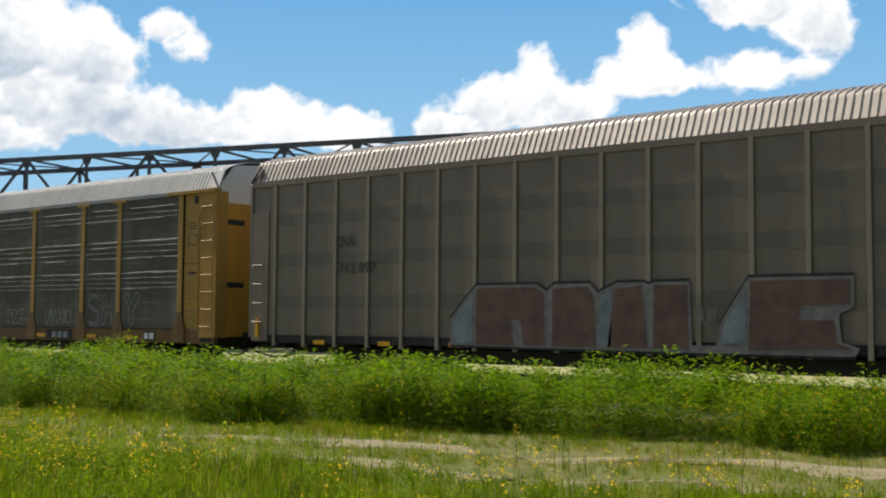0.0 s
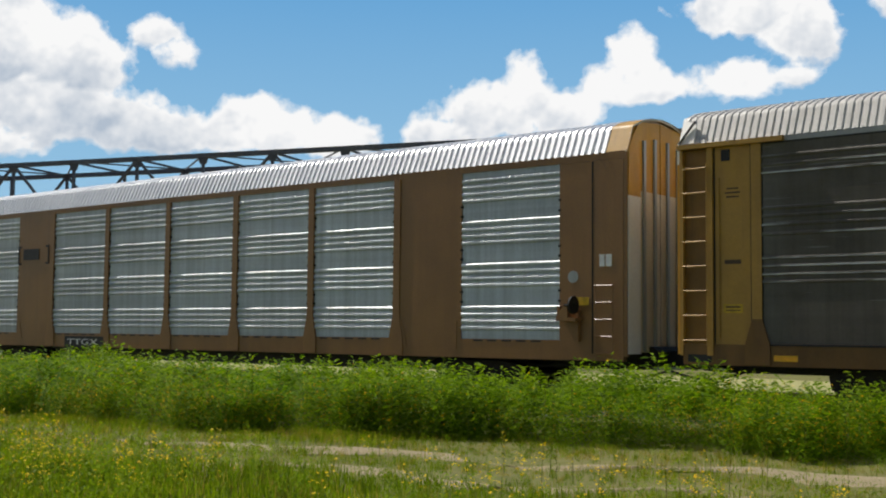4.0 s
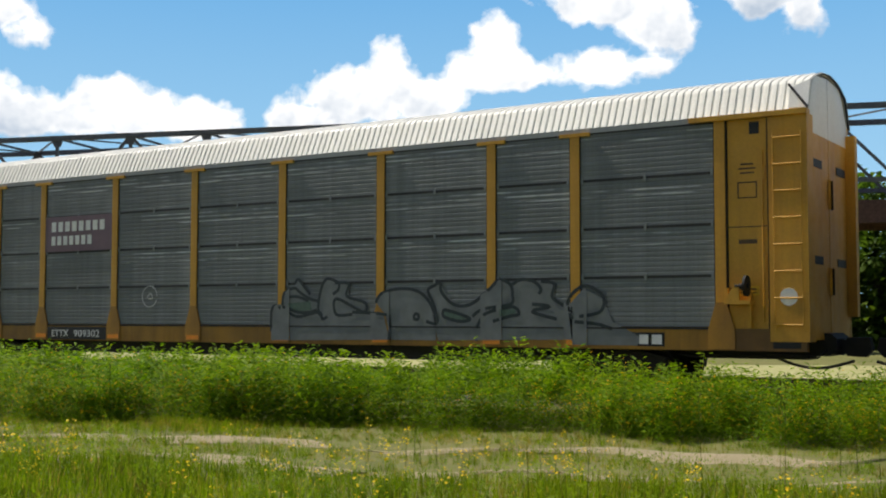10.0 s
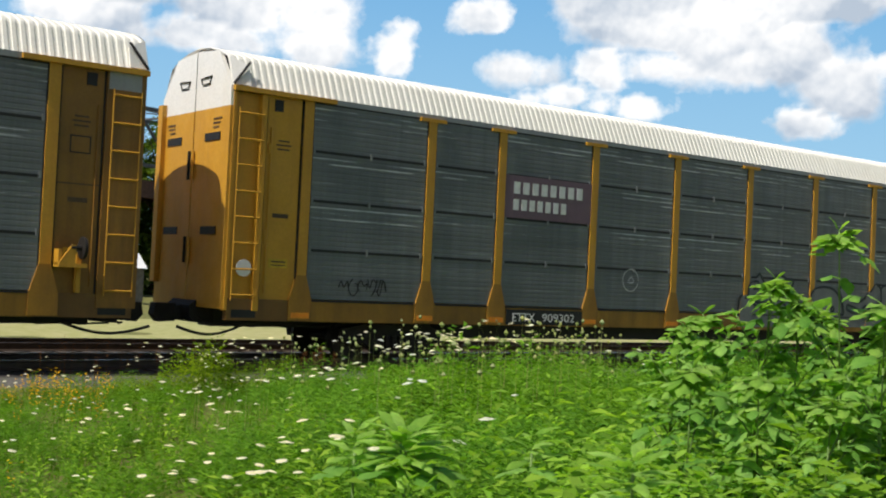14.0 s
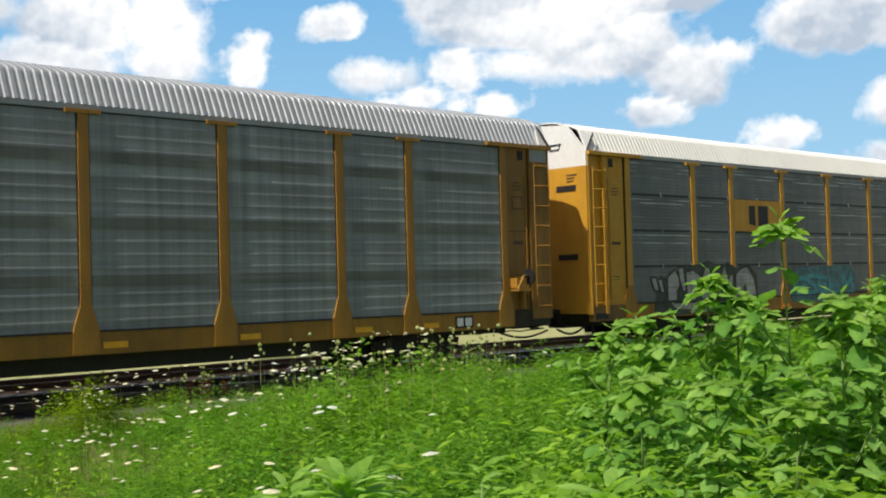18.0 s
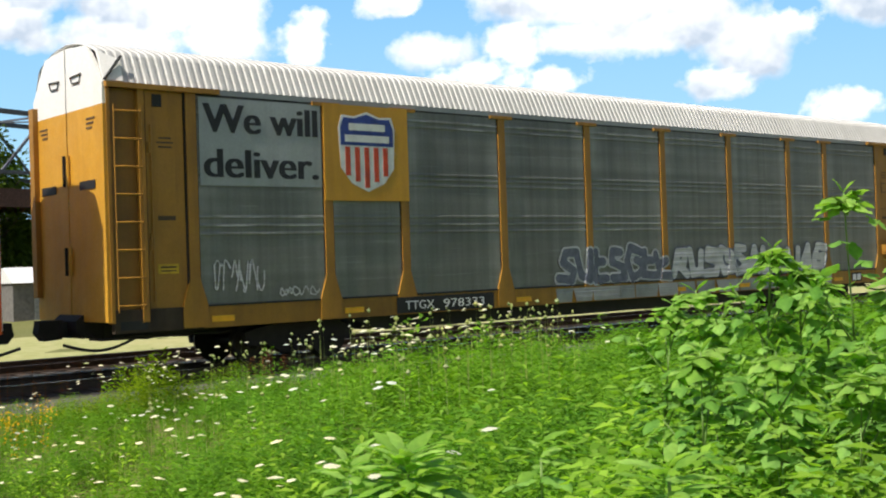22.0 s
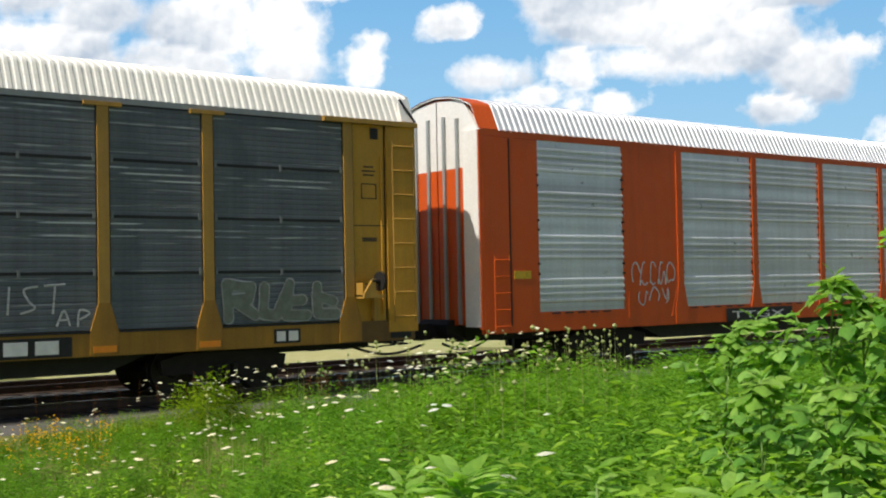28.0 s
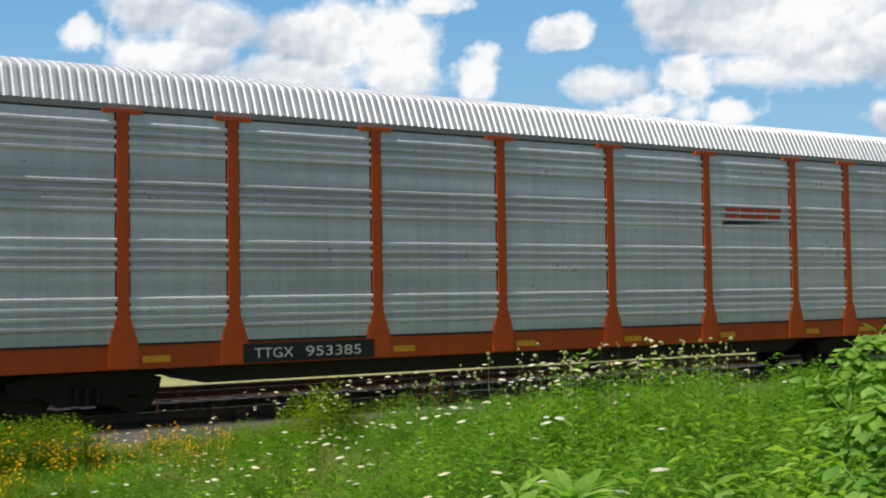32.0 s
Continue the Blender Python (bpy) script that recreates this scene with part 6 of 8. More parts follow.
GRASS_SEED = foliage("green_seed_stalks", (0.06, 0.09, 0.02), (0.14, 0.15, 0.05), 0.3)
GRASS_DRY = foliage("straw_grass_blades", (0.22, 0.19, 0.045), (0.36, 0.30, 0.09))
PETAL_GOLD = foliage("golden_petals", (0.62, 0.33, 0.006), (0.80, 0.50, 0.012), 0.3)
PETAL_YELLOW = foliage("yellow_petals", (0.66, 0.47, 0.01), (0.80, 0.60, 0.02), 0.3)
PETAL_WHITE = foliage("white_petals", (0.70, 0.72, 0.64), (0.85, 0.85, 0.80), 0.3)
HEAD_PALE = foliage("closed_flower_heads", (0.26, 0.34, 0.12), (0.46, 0.50, 0.28), 0.25)
SEED_BROWN = foliage("rusty_seed_heads", (0.13, 0.05, 0.02), (0.22, 0.09, 0.035), 0.2)
STEM = plain("green_stem", (0.15, 0.25, 0.05), 0.6)
BARK = plain("bark", (0.09, 0.07, 0.05), 0.9)
prng = np.random.default_rng(11)


def leaf_quads(base, way, length, width, droop=0.2):
    """Diamond leaves: arrays of base points, directions, lengths and widths; four corners each."""
    n = len(base)
    way = way / np.linalg.norm(way, axis=1, keepdims=True)
    side = np.cross(way, np.tile([0, 0, 1.0], (n, 1))) + 1e-6
    side /= np.linalg.norm(side, axis=1, keepdims=True)
    twist = prng.uniform(-0.5, 0.5, (n, 1))
    nrm = np.cross(side, way)
    side = side * np.cos(twist) + nrm * np.sin(twist)
    mid = base + way * (length * 0.5)[:, None]
    tip = base + way * length[:, None] - np.outer(length * droop, [0, 0, 1.0])
    return np.stack([base, mid + side * (width * 0.5)[:, None], tip, mid - side * (width * 0.5)[:, None]], 1)


def halves(q):
    """One half of each diamond leaf: a triangle."""
    return q[:, :3]


def feather(n, h, spread, size, m=13):
    """Finely divided foliage: sprays of thin leaflets on arching fronds, as triangles."""
    out = []
    for k in range(n):
        a0, lean = k * 2.4 + prng.uniform(-0.5, 0.5), prng.uniform(0.35, 1.1)
        top = h * prng.uniform(0.55, 1.0)
        u = np.linspace(0.3, 1, m)
        r = spread * lean * u ** 1.6
        mid = np.stack([r * math.cos(a0), r * math.sin(a0), top * (u - 0.28 * u ** 3)], 1)
        a = a0 + np.where(np.arange(m) % 2, 1, -1) * prng.uniform(0.5, 1.3, m)
        way = np.stack([np.cos(a), np.sin(a), prng.uniform(-0.1, 0.7, m)], 1)
        out.append(leaf_quads(mid, way, size * prng.uniform(0.6, 1.2, m) * (1.2 - 0.6 * u), size * 0.34 * prng.uniform(0.7, 1.2, m)))
    return halves(np.concatenate(out))


def closed_head(h, r=0.028):
    """A curled-up flower head on a thin stalk."""
    pts = np.array([(r, 0, h), (0, r, h), (-r, 0, h), (0, -r, h)])
    tri = [np.array([pts[k], pts[(k + 1) % 4], (0, 0, h + s_ * r * 1.1)]) for k in range(4) for s_ in (1, -1)]
    tri.append(np.array([(-0.003, 0, h * 0.55), (0.003, 0, h * 0.55), (0, 0, h)]))
    tri.append(np.array([(0, -0.003, h * 0.55), (0, 0.003, h * 0.55), (0, 0, h)]))
    return np.array(tri)


def weed(n, h, spread, leaf, wide, flat=0.5, low=0.12):
    """One upright weed as leaf corners: n leaves up a stem of height h."""
    u = np.linspace(low, 1, n) + prng.uniform(-0.03, 0.03, n)
    ang = np.arange(n) * 2.4 + prng.uniform(-0.4, 0.4, n)
    r = spread * (1.05 - 0.75 * u) * prng.uniform(0.2, 1, n)
    base = np.stack([r * np.cos(ang), r * np.sin(ang), u * h], 1)
    way = np.stack([np.cos(ang), np.sin(ang), prng.uniform(flat - 0.4, flat + 0.5, n)], 1)
    return leaf_quads(base, way, leaf * prng.uniform(0.7, 1.25, n), wide * prng.uniform(0.7, 1.2, n))


def tuft(n, h, spread, w):
    """One tuft of grass: narrow upright blades as long diamonds."""
    ang = prng.uniform(0, 6.28, n)
    r = spread * np.sqrt(prng.uniform(0, 1, n))
    base = np.stack([r * np.cos(ang), r * np.sin(ang), np.zeros(n)], 1)
    lean = prng.uniform(0.05, 0.5, n)
    a2 = prng.uniform(0, 6.28, n)
    way = np.stack([np.cos(a2) * lean, np.sin(a2) * lean, np.ones(n)], 1)
    return leaf_quads(base, way, h * prng.uniform(0.5, 1.1, n), np.full(n, w), 0.12)


def umbel(h, r=0.045):
    """A flat white flower head with a lumpy rim on a thin stalk."""
    n, tilt = 9, prng.uniform(-0.25, 0.25, 2)
    ang = np.arange(2 * n + 1) * math.pi / n
    rr = r * np.where(np.arange(2 * n + 1) % 2, prng.uniform(1.0, 1.25, 2 * n + 1), prng.uniform(0.72, 0.9, 2 * n + 1))
    rr[-1] = rr[0]
    rim_ = np.stack([rr * np.cos(ang), rr * np.sin(ang), np.full(2 * n + 1, h)], 1)
    rim_[:, 2] += rim_[:, 0] * tilt[0] + rim_[:, 1] * tilt[1]
    heart = np.array([0, 0, h + 0.3 * r])
    disc = [np.array([heart, rim_[2 * k], rim_[2 * k + 1], rim_[2 * k + 2]]) for k in range(n)]
    return np.array(disc)


def spike(h, n=7, length=0.16, size=0.028):
    """Small yellow blossoms up the end of a stalk."""
    u = prng.uniform(0, 1, n)
    ang = prng.uniform(0, 6.28, n)
    base = np.stack([0.03 * np.cos(ang), 0.03 * np.sin(ang), h - u * length], 1)
    way = np.stack([np.cos(ang), np.sin(ang), prng.uniform(-0.2, 0.8, n)], 1)
    return leaf_quads(base, way, np.full(n, size), np.full(n, size * 0.9), 0.0)


def blooms(h, n, r, size):
    """Small blossoms over the outside of a bushy weed."""
    u = prng.uniform(0.3, 1.0, n)
    ang = prng.uniform(0, 6.28, n)
    rr = r * (1.15 - 0.75 * u) * prng.uniform(0.85, 1.25, n)
    base = np.stack([rr * np.cos(ang), rr * np.sin(ang), u * h], 1)
    way = np.stack([np.cos(ang), np.sin(ang), prng.uniform(-0.2, 0.9, n)], 1)
    return leaf_quads(base, way, size * prng.uniform(0.7, 1.2, n), size * prng.uniform(0.6, 1.0, n), 0.0)


def stuff(name, pieces, mat, label, category):
    """One object of many leaves; pieces are arrays of quads."""
    q = np.concatenate(pieces)
    c_ = q.shape[1]
    n = len(q)
    q = q.reshape(-1, 3).astype(np.float32)
    me_ = bpy.data.meshes.new(name)
    me_.vertices.add(len(q))
    me_.vertices.foreach_set("co", q.reshape(-1))
    me_.loops.add(n * c_)
    me_.loops.foreach_set("vertex_index", np.arange(n * c_, dtype=np.int32))
    me_.polygons.add(n)
    me_.polygons.foreach_set("loop_start", np.arange(0, n * c_, c_, dtype=np.int32))
    me_.polygons.foreach_set("loop_total", np.full(n, c_, dtype=np.int32))
    me_.update()
    me_.materials.append(mat)
    return tagged(new(name, me_), label, category, kind="stuff")


def strew(templates, xy, scale):
    """Copies of templates, turned and scaled, on the land."""
    out = []
    rot = prng.uniform(0, 6.28, len(xy))
    pick = prng.integers(0, len(templates), len(xy))
    for (x, y), s_, r_, k_ in zip(xy, scale, rot, pick):
        c_, d_ = math.cos(r_) * s_, math.sin(r_) * s_
        t_ = templates[k_]
        z_ = land(x, y) - 0.02
        out.append(np.stack([t_[..., 0] * c_ - t_[..., 1] * d_ + x, t_[..., 0] * d_ + t_[..., 1] * c_ + y, t_[..., 2] * s_ + z_], -1))
    return out


def spots(n, x0, x1, y0, y1, keep):
    x, y = prng.uniform(x0, x1, n), prng.uniform(y0, y1, n)
    ok = np.array([bool(keep(a_, b_)) for a_, b_ in zip(x, y)])
    return np.stack([x[ok], y[ok]], 1)


def hedge_front(x):
    return float(np.interp(x, [-60, -25, -17, -13, -10.8, -4.4, -2.2, -0.8], [14.6, 12.6, 12.3, 13.4, 14.5, 15.1, 16.5, 18.0]))


def clumps(centres, each, spread, height):
    """Plants gathered round centres: places and scales, lower towards the rim of a clump."""
    xy_, sc_ = [], []
    for x, y in centres:
        h_ = height(x, y) * prng.uniform(0.72, 1.18)
        k_ = max(2, int(prng.normal(each, each * 0.25)))
        d_ = prng.normal(0, spread * prng.uniform(0.7, 1.3), (k_, 2))
        xy_.append(d_ + (x, y))
        sc_.append(h_ * np.exp(-0.55 * (np.hypot(d_[:, 0], d_[:, 1]) / spread / 1.5) ** 2) * prng.uniform(0.82, 1.1, k_))
    return np.concatenate(xy_), np.concatenate(sc_)


def wave(x, y, k):
    return 0.5 + 0.5 * math.sin(x * k + 1.7 * math.sin(y * k * 0.8 + 1)) * math.cos(y * k * 1.1 + 0.6 * math.sin(x * k * 1.3))


# the tall weeds along the line
weeds = [halves(weed(56, 1.0, 0.29, 0.125, 0.066, 0.45, 0.05)) for _ in range(6)]
crowns = [halves(weed(26, 1.0, 0.32, 0.122, 0.082, 0.4, 0.55)) for _ in range(6)]
bank_height = lambda x, y: 0.8 * (0.92 + 0.34 * wave(x, y, 0.8) + 0.2 * wave(x, y, 2.9)) * min(1.0, 0.80 + 0.25 * (y - hedge_front(x))) * min(1.0, 0.55 + 0.25 * (-0.6 - x))
mid_bank = spots(4170, -48, -0.6, 12.5, 19.1, lambda x, y: hedge_front(x) + 0.5 * wave(x, 3.0, 2.1) - 0.05 < y < 18.8 and (x > -36 or prng.uniform() < 0.5))
xy, sc = clumps(mid_bank, 9, 0.27, bank_height)
keep_ = xy[:, 1] < 19.05
xy, sc = xy[keep_], sc[keep_]
rear = np.array([y > hedge_front(x) + 1.3 and x < -8 for x, y in xy])
stuff("tall_weeds", strew(weeds, xy[~rear], sc[~rear]) + strew(crowns, xy[rear], sc[rear]), LEAF_HEDGE, "dense bank of tall green weeds beside the track", "weeds")
pick = np.array([wave(x, y, 0.55) + prng.uniform(-0.4, 0.4) > 0.42 + (0.3 if y > hedge_front(x) + 1.3 else 0.0) for x, y in xy])
stuff("yellow_blossoms", strew([blooms(1.0, 8, 0.29, 0.045) for _ in range(6)], xy[pick], sc[pick]), PETAL_GOLD, "small yellow blossoms among the tall weeds", "flowers")

# shorter growth at the foot of the tall weeds
xy = spots(1500, -40, -0.8, 12.6, 19, lambda x, y: -0.35 < y - hedge_front(x) < 0.4)
stuff("weed_fringe", strew(weeds, xy, prng.uniform(0.16, 0.36, len(xy))), LEAF_HEDGE, "short green growth at the foot of the tall weeds", "weeds")

# lower growth along the ballast
xy = spots(5600, -1.5, 26, 16.6, 19.25, lambda x, y: y > 17.6 - 0.3 * wave(x, y, 0.9) and (x < 10.5 or wave(x, y, 0.9) > 0.38) and wave(x + 5, y, 1.7) > 0.2)
sc = np.array([0.27 + (0.36 if x < 5 else 0.0) + 0.34 * wave(x, y, 1.5) * wave(x + 4, y, 0.6) + 0.5 * max(0.0, 1 - abs(x - 8.5) / 0.4) for x, y in xy]) * prng.uniform(0.7, 1.1, len(xy))
stuff("low_weeds", strew(weeds, xy, sc), LEAF_HEDGE, "low green weeds at the edge of the ballast", "weeds")

# grass in the first view
tufts = [tuft(11, 0.34, 0.12, 0.012) for _ in range(6)]
near_path = lambda x, y: min(abs(y - path_y(x) - 0.3), abs(y - path_y(x) + 1.7)) < 0.4


def in_left(x, y):
    return y < hedge_front(x) + 0.5 and not (near_path(x, y) and prng.uniform() < 0.8) and math.degrees(math.atan2(x, y)) < 16


xy = spots(29000, -30, 5, 5.2, 18, in_left)
mown = lambda x: 1 - 0.26 * max(0.0, min(1.0, (x + 12) / 4))
sc = np.array([(0.45 + 0.6 * max(0.0, min(1.0, (path_y(x) - 1.6 - y) / 2.0)) + 0.3 * wave(x, y, 1.1)) * mown(x) for x, y in xy]) * prng.uniform(0.7, 1.15, len(xy))
dry = prng.uniform(0, 1, len(xy)) < np.array([0.34 if y > path_y(x) - 2.6 else 0.2 for x, y in xy])
stuff("grass", strew(tufts, xy[~dry], sc[~dry]), GRASS, "uneven green and straw-coloured grass", "grass")
stuff("dry_grass", strew(tufts, xy[dry], sc[dry] * 0.9), GRASS_DRY, "dry straw-coloured grass", "grass")
xy = spots(7000, -28, 3, 5.4, 12.5, lambda x, y: y < path_y(x) - 2.2 and wave(x, y, 0.9) > 0.2 and (x < -10 or prng.uniform() < 0.6))
stuff("leafy_stalks", strew([weed(18, 0.55, 0.07, 0.075, 0.022, 0.8) for _ in range(4)], xy, prng.uniform(0.6, 1.1, len(xy)) * np.array([mown(x) for x, y in xy])), LEAF_MEADOW, "leafy stalks in the grass", "weeds")
xy = spots(2900, -28, 3, 5.4, 12.5, lambda x, y: y < path_y(x) - 2.3 and wave(x, y, 0.6) + prng.uniform(-0.2, 0.2) > 0.5 and (x < -9 or prng.uniform() < 0.35))
stuff("yellow_flowers", strew([spike(0.62, 12, 0.17, 0.028) for _ in range(4)], xy, prng.uniform(0.6, 1.2, len(xy))), PETAL_YELLOW, "scattered yellow wildflowers in the grass", "flowers")


# thin grass underfoot and behind
xy = spots(2000, -24, 26, -9, 6.5, lambda x, y: not in_left(x, y) or y < 5.2)
stuff("thin_grass", strew(tufts, xy, prng.uniform(0.35, 0.8, len(xy))), GRASS, "thin uneven grass underfoot", "grass")


# tall single seed stalks
def seed_stalk(h, n=12):
    u = np.linspace(0.7, 1.0, n)
    ang = np.arange(n) * 2.4
    base = np.stack([0.05 * u * u, 0 * u, u * h], 1)
    way = np.stack([0.4 * np.cos(ang), 0.4 * np.sin(ang), np.ones(n)], 1)
    tri = halves(leaf_quads(base, way, np.full(n, 0.05), np.full(n, 0.022), 0.0))
    stem = np.array([[(-0.004, 0, 0), (0.004, 0, 0), (0.05, 0, h)], [(0, -0.004, 0), (0, 0.004, 0), (0.05, 0, h)]])
    return np.concatenate([tri, stem])


xy = spots(46, -16, -1, 7.5, 13.5, lambda x, y: True)
stuff("seed_stalks", strew([seed_stalk(1.0) for _ in range(3)], xy, prng.uniform(0.75, 1.25, len(xy))), GRASS_SEED, "single tall seed stalks of grass", "grass")


# the weed field of the second view
def bearing(x, y):
    return math.degrees(math.atan2(x - 0.5, y - 2.0))


def tall(x, y):
    b_ = bearing(x, y)
    return 0.36 + 0.56 * max(0.0, min(1.0, (b_ - 20) / 22)) ** 0.8 + 0.14 * max(0.0, min(1.0, (b_ - 44) / 18)) + 0.16 * wave(x, y, 0.9)


def in_right(x, y):
    b_, r_ = bearing(x, y), math.hypot(x - 0.5, y - 2.0)
    return 12 < b_ < 72 and r_ > 4.2


field = [halves(weed(70, 0.8, 0.24, 0.07, 0.04, 0.3)) for _ in range(5)] + [halves(weed(44, 0.8, 0.24, 0.11, 0.075, 0.35)) for _ in range(4)]
feathers = [feather(11, 0.8, 0.3, 0.079, 12) for _ in range(8)]
far_feathers = [feather(7, 0.8, 0.32, 0.122, 8) for _ in range(6)]
field_height = lambda x, y: tall(x, y) * (0.66 + 0.34 * wave(x, y, 1.3) + 0.3 * wave(x + 2, y, 3.3)) / 0.8
xy = spots(9000, 0.5, 34, 3.5, 18.4, lambda x, y: in_right(x, y) and prng.uniform() < 1.15 - 0.02 * math.hypot(x, y))
sc = np.array([tall(x, y) * (0.42 + 0.5 * wave(x, y, 1.3)) / 0.8 for x, y in xy]) * prng.uniform(0.7, 1.1, len(xy))
airy = prng.uniform(0, 1, len(xy)) < 0.6
stuff("weed_field", strew(field, xy[~airy], sc[~airy]), LEAF_FIELD, "low green carpet of field weeds", "weeds")
stuff("feathery_weeds", strew(far_feathers, xy[airy], sc[airy]), LEAF_FEATHER, "low feathery green carpet of wildflower leaves", "weeds")
for mound, far_ in enumerate((1500, 3000)):
    # leafy mounds, then feathery ones
    hearts = spots(far_, 0.5, 34, 3.5, 18.4, lambda x, y: in_right(x, y) and prng.uniform() < 1.15 - 0.02 * math.hypot(x, y) and (mound or wave(x + 3, y, 0.8) < 0.55))
    xy, sc = clumps(hearts, 7 if mound else 6, 0.21, field_height)
    ok = np.array([in_right(x, y) and y < 18.5 for x, y in xy])
    if mound:
        xy, sc = xy[ok], sc[ok] * 1.05
        close = np.hypot(xy[:, 0] - 0.5, xy[:, 1] - 2) < 9.5
        stuff("feathery_weeds", strew(feathers, xy[close], sc[close]) + strew(far_feathers, xy[~close], sc[~close]), LEAF_FEATHER, "feathery light green wildflower foliage", "weeds")
    else:
        stuff("weed_field", strew(field, xy[ok], sc[ok]), LEAF_FIELD, "thick bright green field weeds", "weeds")
xy = spots(7000, 0.5, 30, 3.5, 18.6, lambda x, y: in_right(x, y) and prng.uniform() < (1.0 if bearing(x, y) < 34 else 0.3))
stuff("meadow_grass", strew(tufts, xy, prng.uniform(0.55, 1.0, len(xy))), GRASS_LUSH, "green meadow grass between the weeds", "grass")
xy = spots(1650, 2, 16, 5, 18.0, lambda x, y: in_right(x, y) and 17 < bearing(x, y) < 50 and wave(x, y, 0.75) + prng.uniform(-0.45, 0.45) > 0.45 + 0.03 * abs(bearing(x, y) - 28))
stuff("white_umbels", strew([umbel(1.0, r_) for r_ in (0.026, 0.035, 0.044)], xy, np.array([tall(x, y) + 0.14 for x, y in xy]) * prng.uniform(0.9, 1.2, len(xy))), PETAL_WHITE, "white flat-topped wildflowers", "flowers")
xy = spots(430, 5, 18, 11, 18.3, lambda x, y: 26 < bearing(x, y) < 47 and wave(x, y, 1.2) > 0.2)
stuff("closed_umbels", strew([closed_head(1.0, r_) for r_ in (0.018, 0.024, 0.03)], xy, np.array([tall(x, y) + 0.14 + 0.22 * wave(x, y, 1.5) for x, y in xy]) * prng.uniform(0.8, 1.1, len(xy))), HEAD_PALE, "pale curled-up flower heads on thin stalks", "flowers")
xy = spots(420, 3, 10, 3.6, 9, lambda x, y: 47 < bearing(x, y) < 72 and 4.3 < math.hypot(x - 0.5, y - 2) < 7.6)
stuff("leafy_weeds", strew([weed(70, 0.8, 0.2, 0.065, 0.042, 0.1, 0.2) for _ in range(6)], xy, prng.uniform(1.05, 1.6, len(xy))), LEAF_LUSH, "rank leafy weeds round the broad-leaved plants", "weeds")
xy = spots(330, 2.5, 13, 5, 14, lambda x, y: in_right(x, y) and math.hypot(x - 0.5, y - 2) < 11.5 and bearing(x, y) > 18 and wave(x + 1, y + 2, 1.9) > 0.35)
stuff("leafy_weeds", strew([weed(26, 0.8, 0.12, 0.085, 0.032, 0.5, 0.35) for _ in range(5)], xy, np.array([tall(x, y) * 1.12 / 0.8 for x, y in xy]) * prng.uniform(0.8, 1.2, len(xy))), LEAF_LUSH, "larger-leaved light green weeds", "weeds")
xy = spots(700, 3.5, 16, 4, 14, lambda x, y: in_right(x, y) and bearing(x, y) > 28)
stuff("feathery_weeds", strew(feathers, xy, np.array([tall(x, y) * 1.25 / 0.8 for x, y in xy]) * prng.uniform(0.8, 1.25, len(xy))), LEAF_FEATHER, "taller clumps of feathery light green foliage", "weeds")
xy = spots(4200, -3, 7, 6.5, 17.4, lambda x, y: bearing(x, y) < 13 and prng.uniform(-14, 6) < bearing(x, y))
stuff("meadow_grass", strew(tufts, xy, prng.uniform(0.6, 1.15, len(xy))), GRASS_FRESH, "bright green meadow grass", "grass")
xy = spots(420, -2, 5, 8, 16.4, lambda x, y: -8 < bearing(x, y) < 12 and wave(x, y, 0.9) > 0.3)
stuff("yellow_flowers", strew([spike(0.5, 9, 0.26, 0.022) for _ in range(4)], xy, prng.uniform(0.7, 1.2, len(xy))), PETAL_YELLOW, "upright spikes of yellow wildflowers", "flowers")
xy = spots(75, -1, 7, 8, 16.4, lambda x, y: -4 < bearing(x, y) < 18)
stuff("white_umbels", strew([umbel(0.5, 0.026), umbel(0.5, 0.034)], xy, prng.uniform(0.8, 1.2, len(xy))), PETAL_WHITE, "scattered white flat-topped wildflowers", "flowers")
xy = spots(340, 0, 8, 12.8, 16.4, lambda x, y: 11 < bearing(x, y) < 22 and wave(x, y, 0.8) > 0.3)
stuff("yellow_flowers", strew([spike(0.72, 12, 0.2, 0.028) for _ in range(4)], xy, prng.uniform(0.75, 1.25, len(xy))), PETAL_GOLD, "clump of yellow wildflowers by the ballast", "flowers")
xy = spots(9, 10.6, 11.3, 18.5, 19.1, lambda x, y: True)
stuff("rusty_weed", strew([weed(40, 0.8, 0.12, 0.05, 0.03, 0.6, 0.3)], xy, prng.uniform(0.75, 1.0, len(xy))), SEED_BROWN, "rust-brown seed stalks of a weed", "weeds")
xy = spots(26, 6.2, 9.2, 18.3, 19.2, lambda x, y: True)
stuff("brown_stalks", strew([seed_stalk(0.85, 8) for _ in range(3)], xy, prng.uniform(0.6, 1.05, len(xy))), SEED_BROWN, "thin dry brown stalks at the edge of the ballast", "weeds")


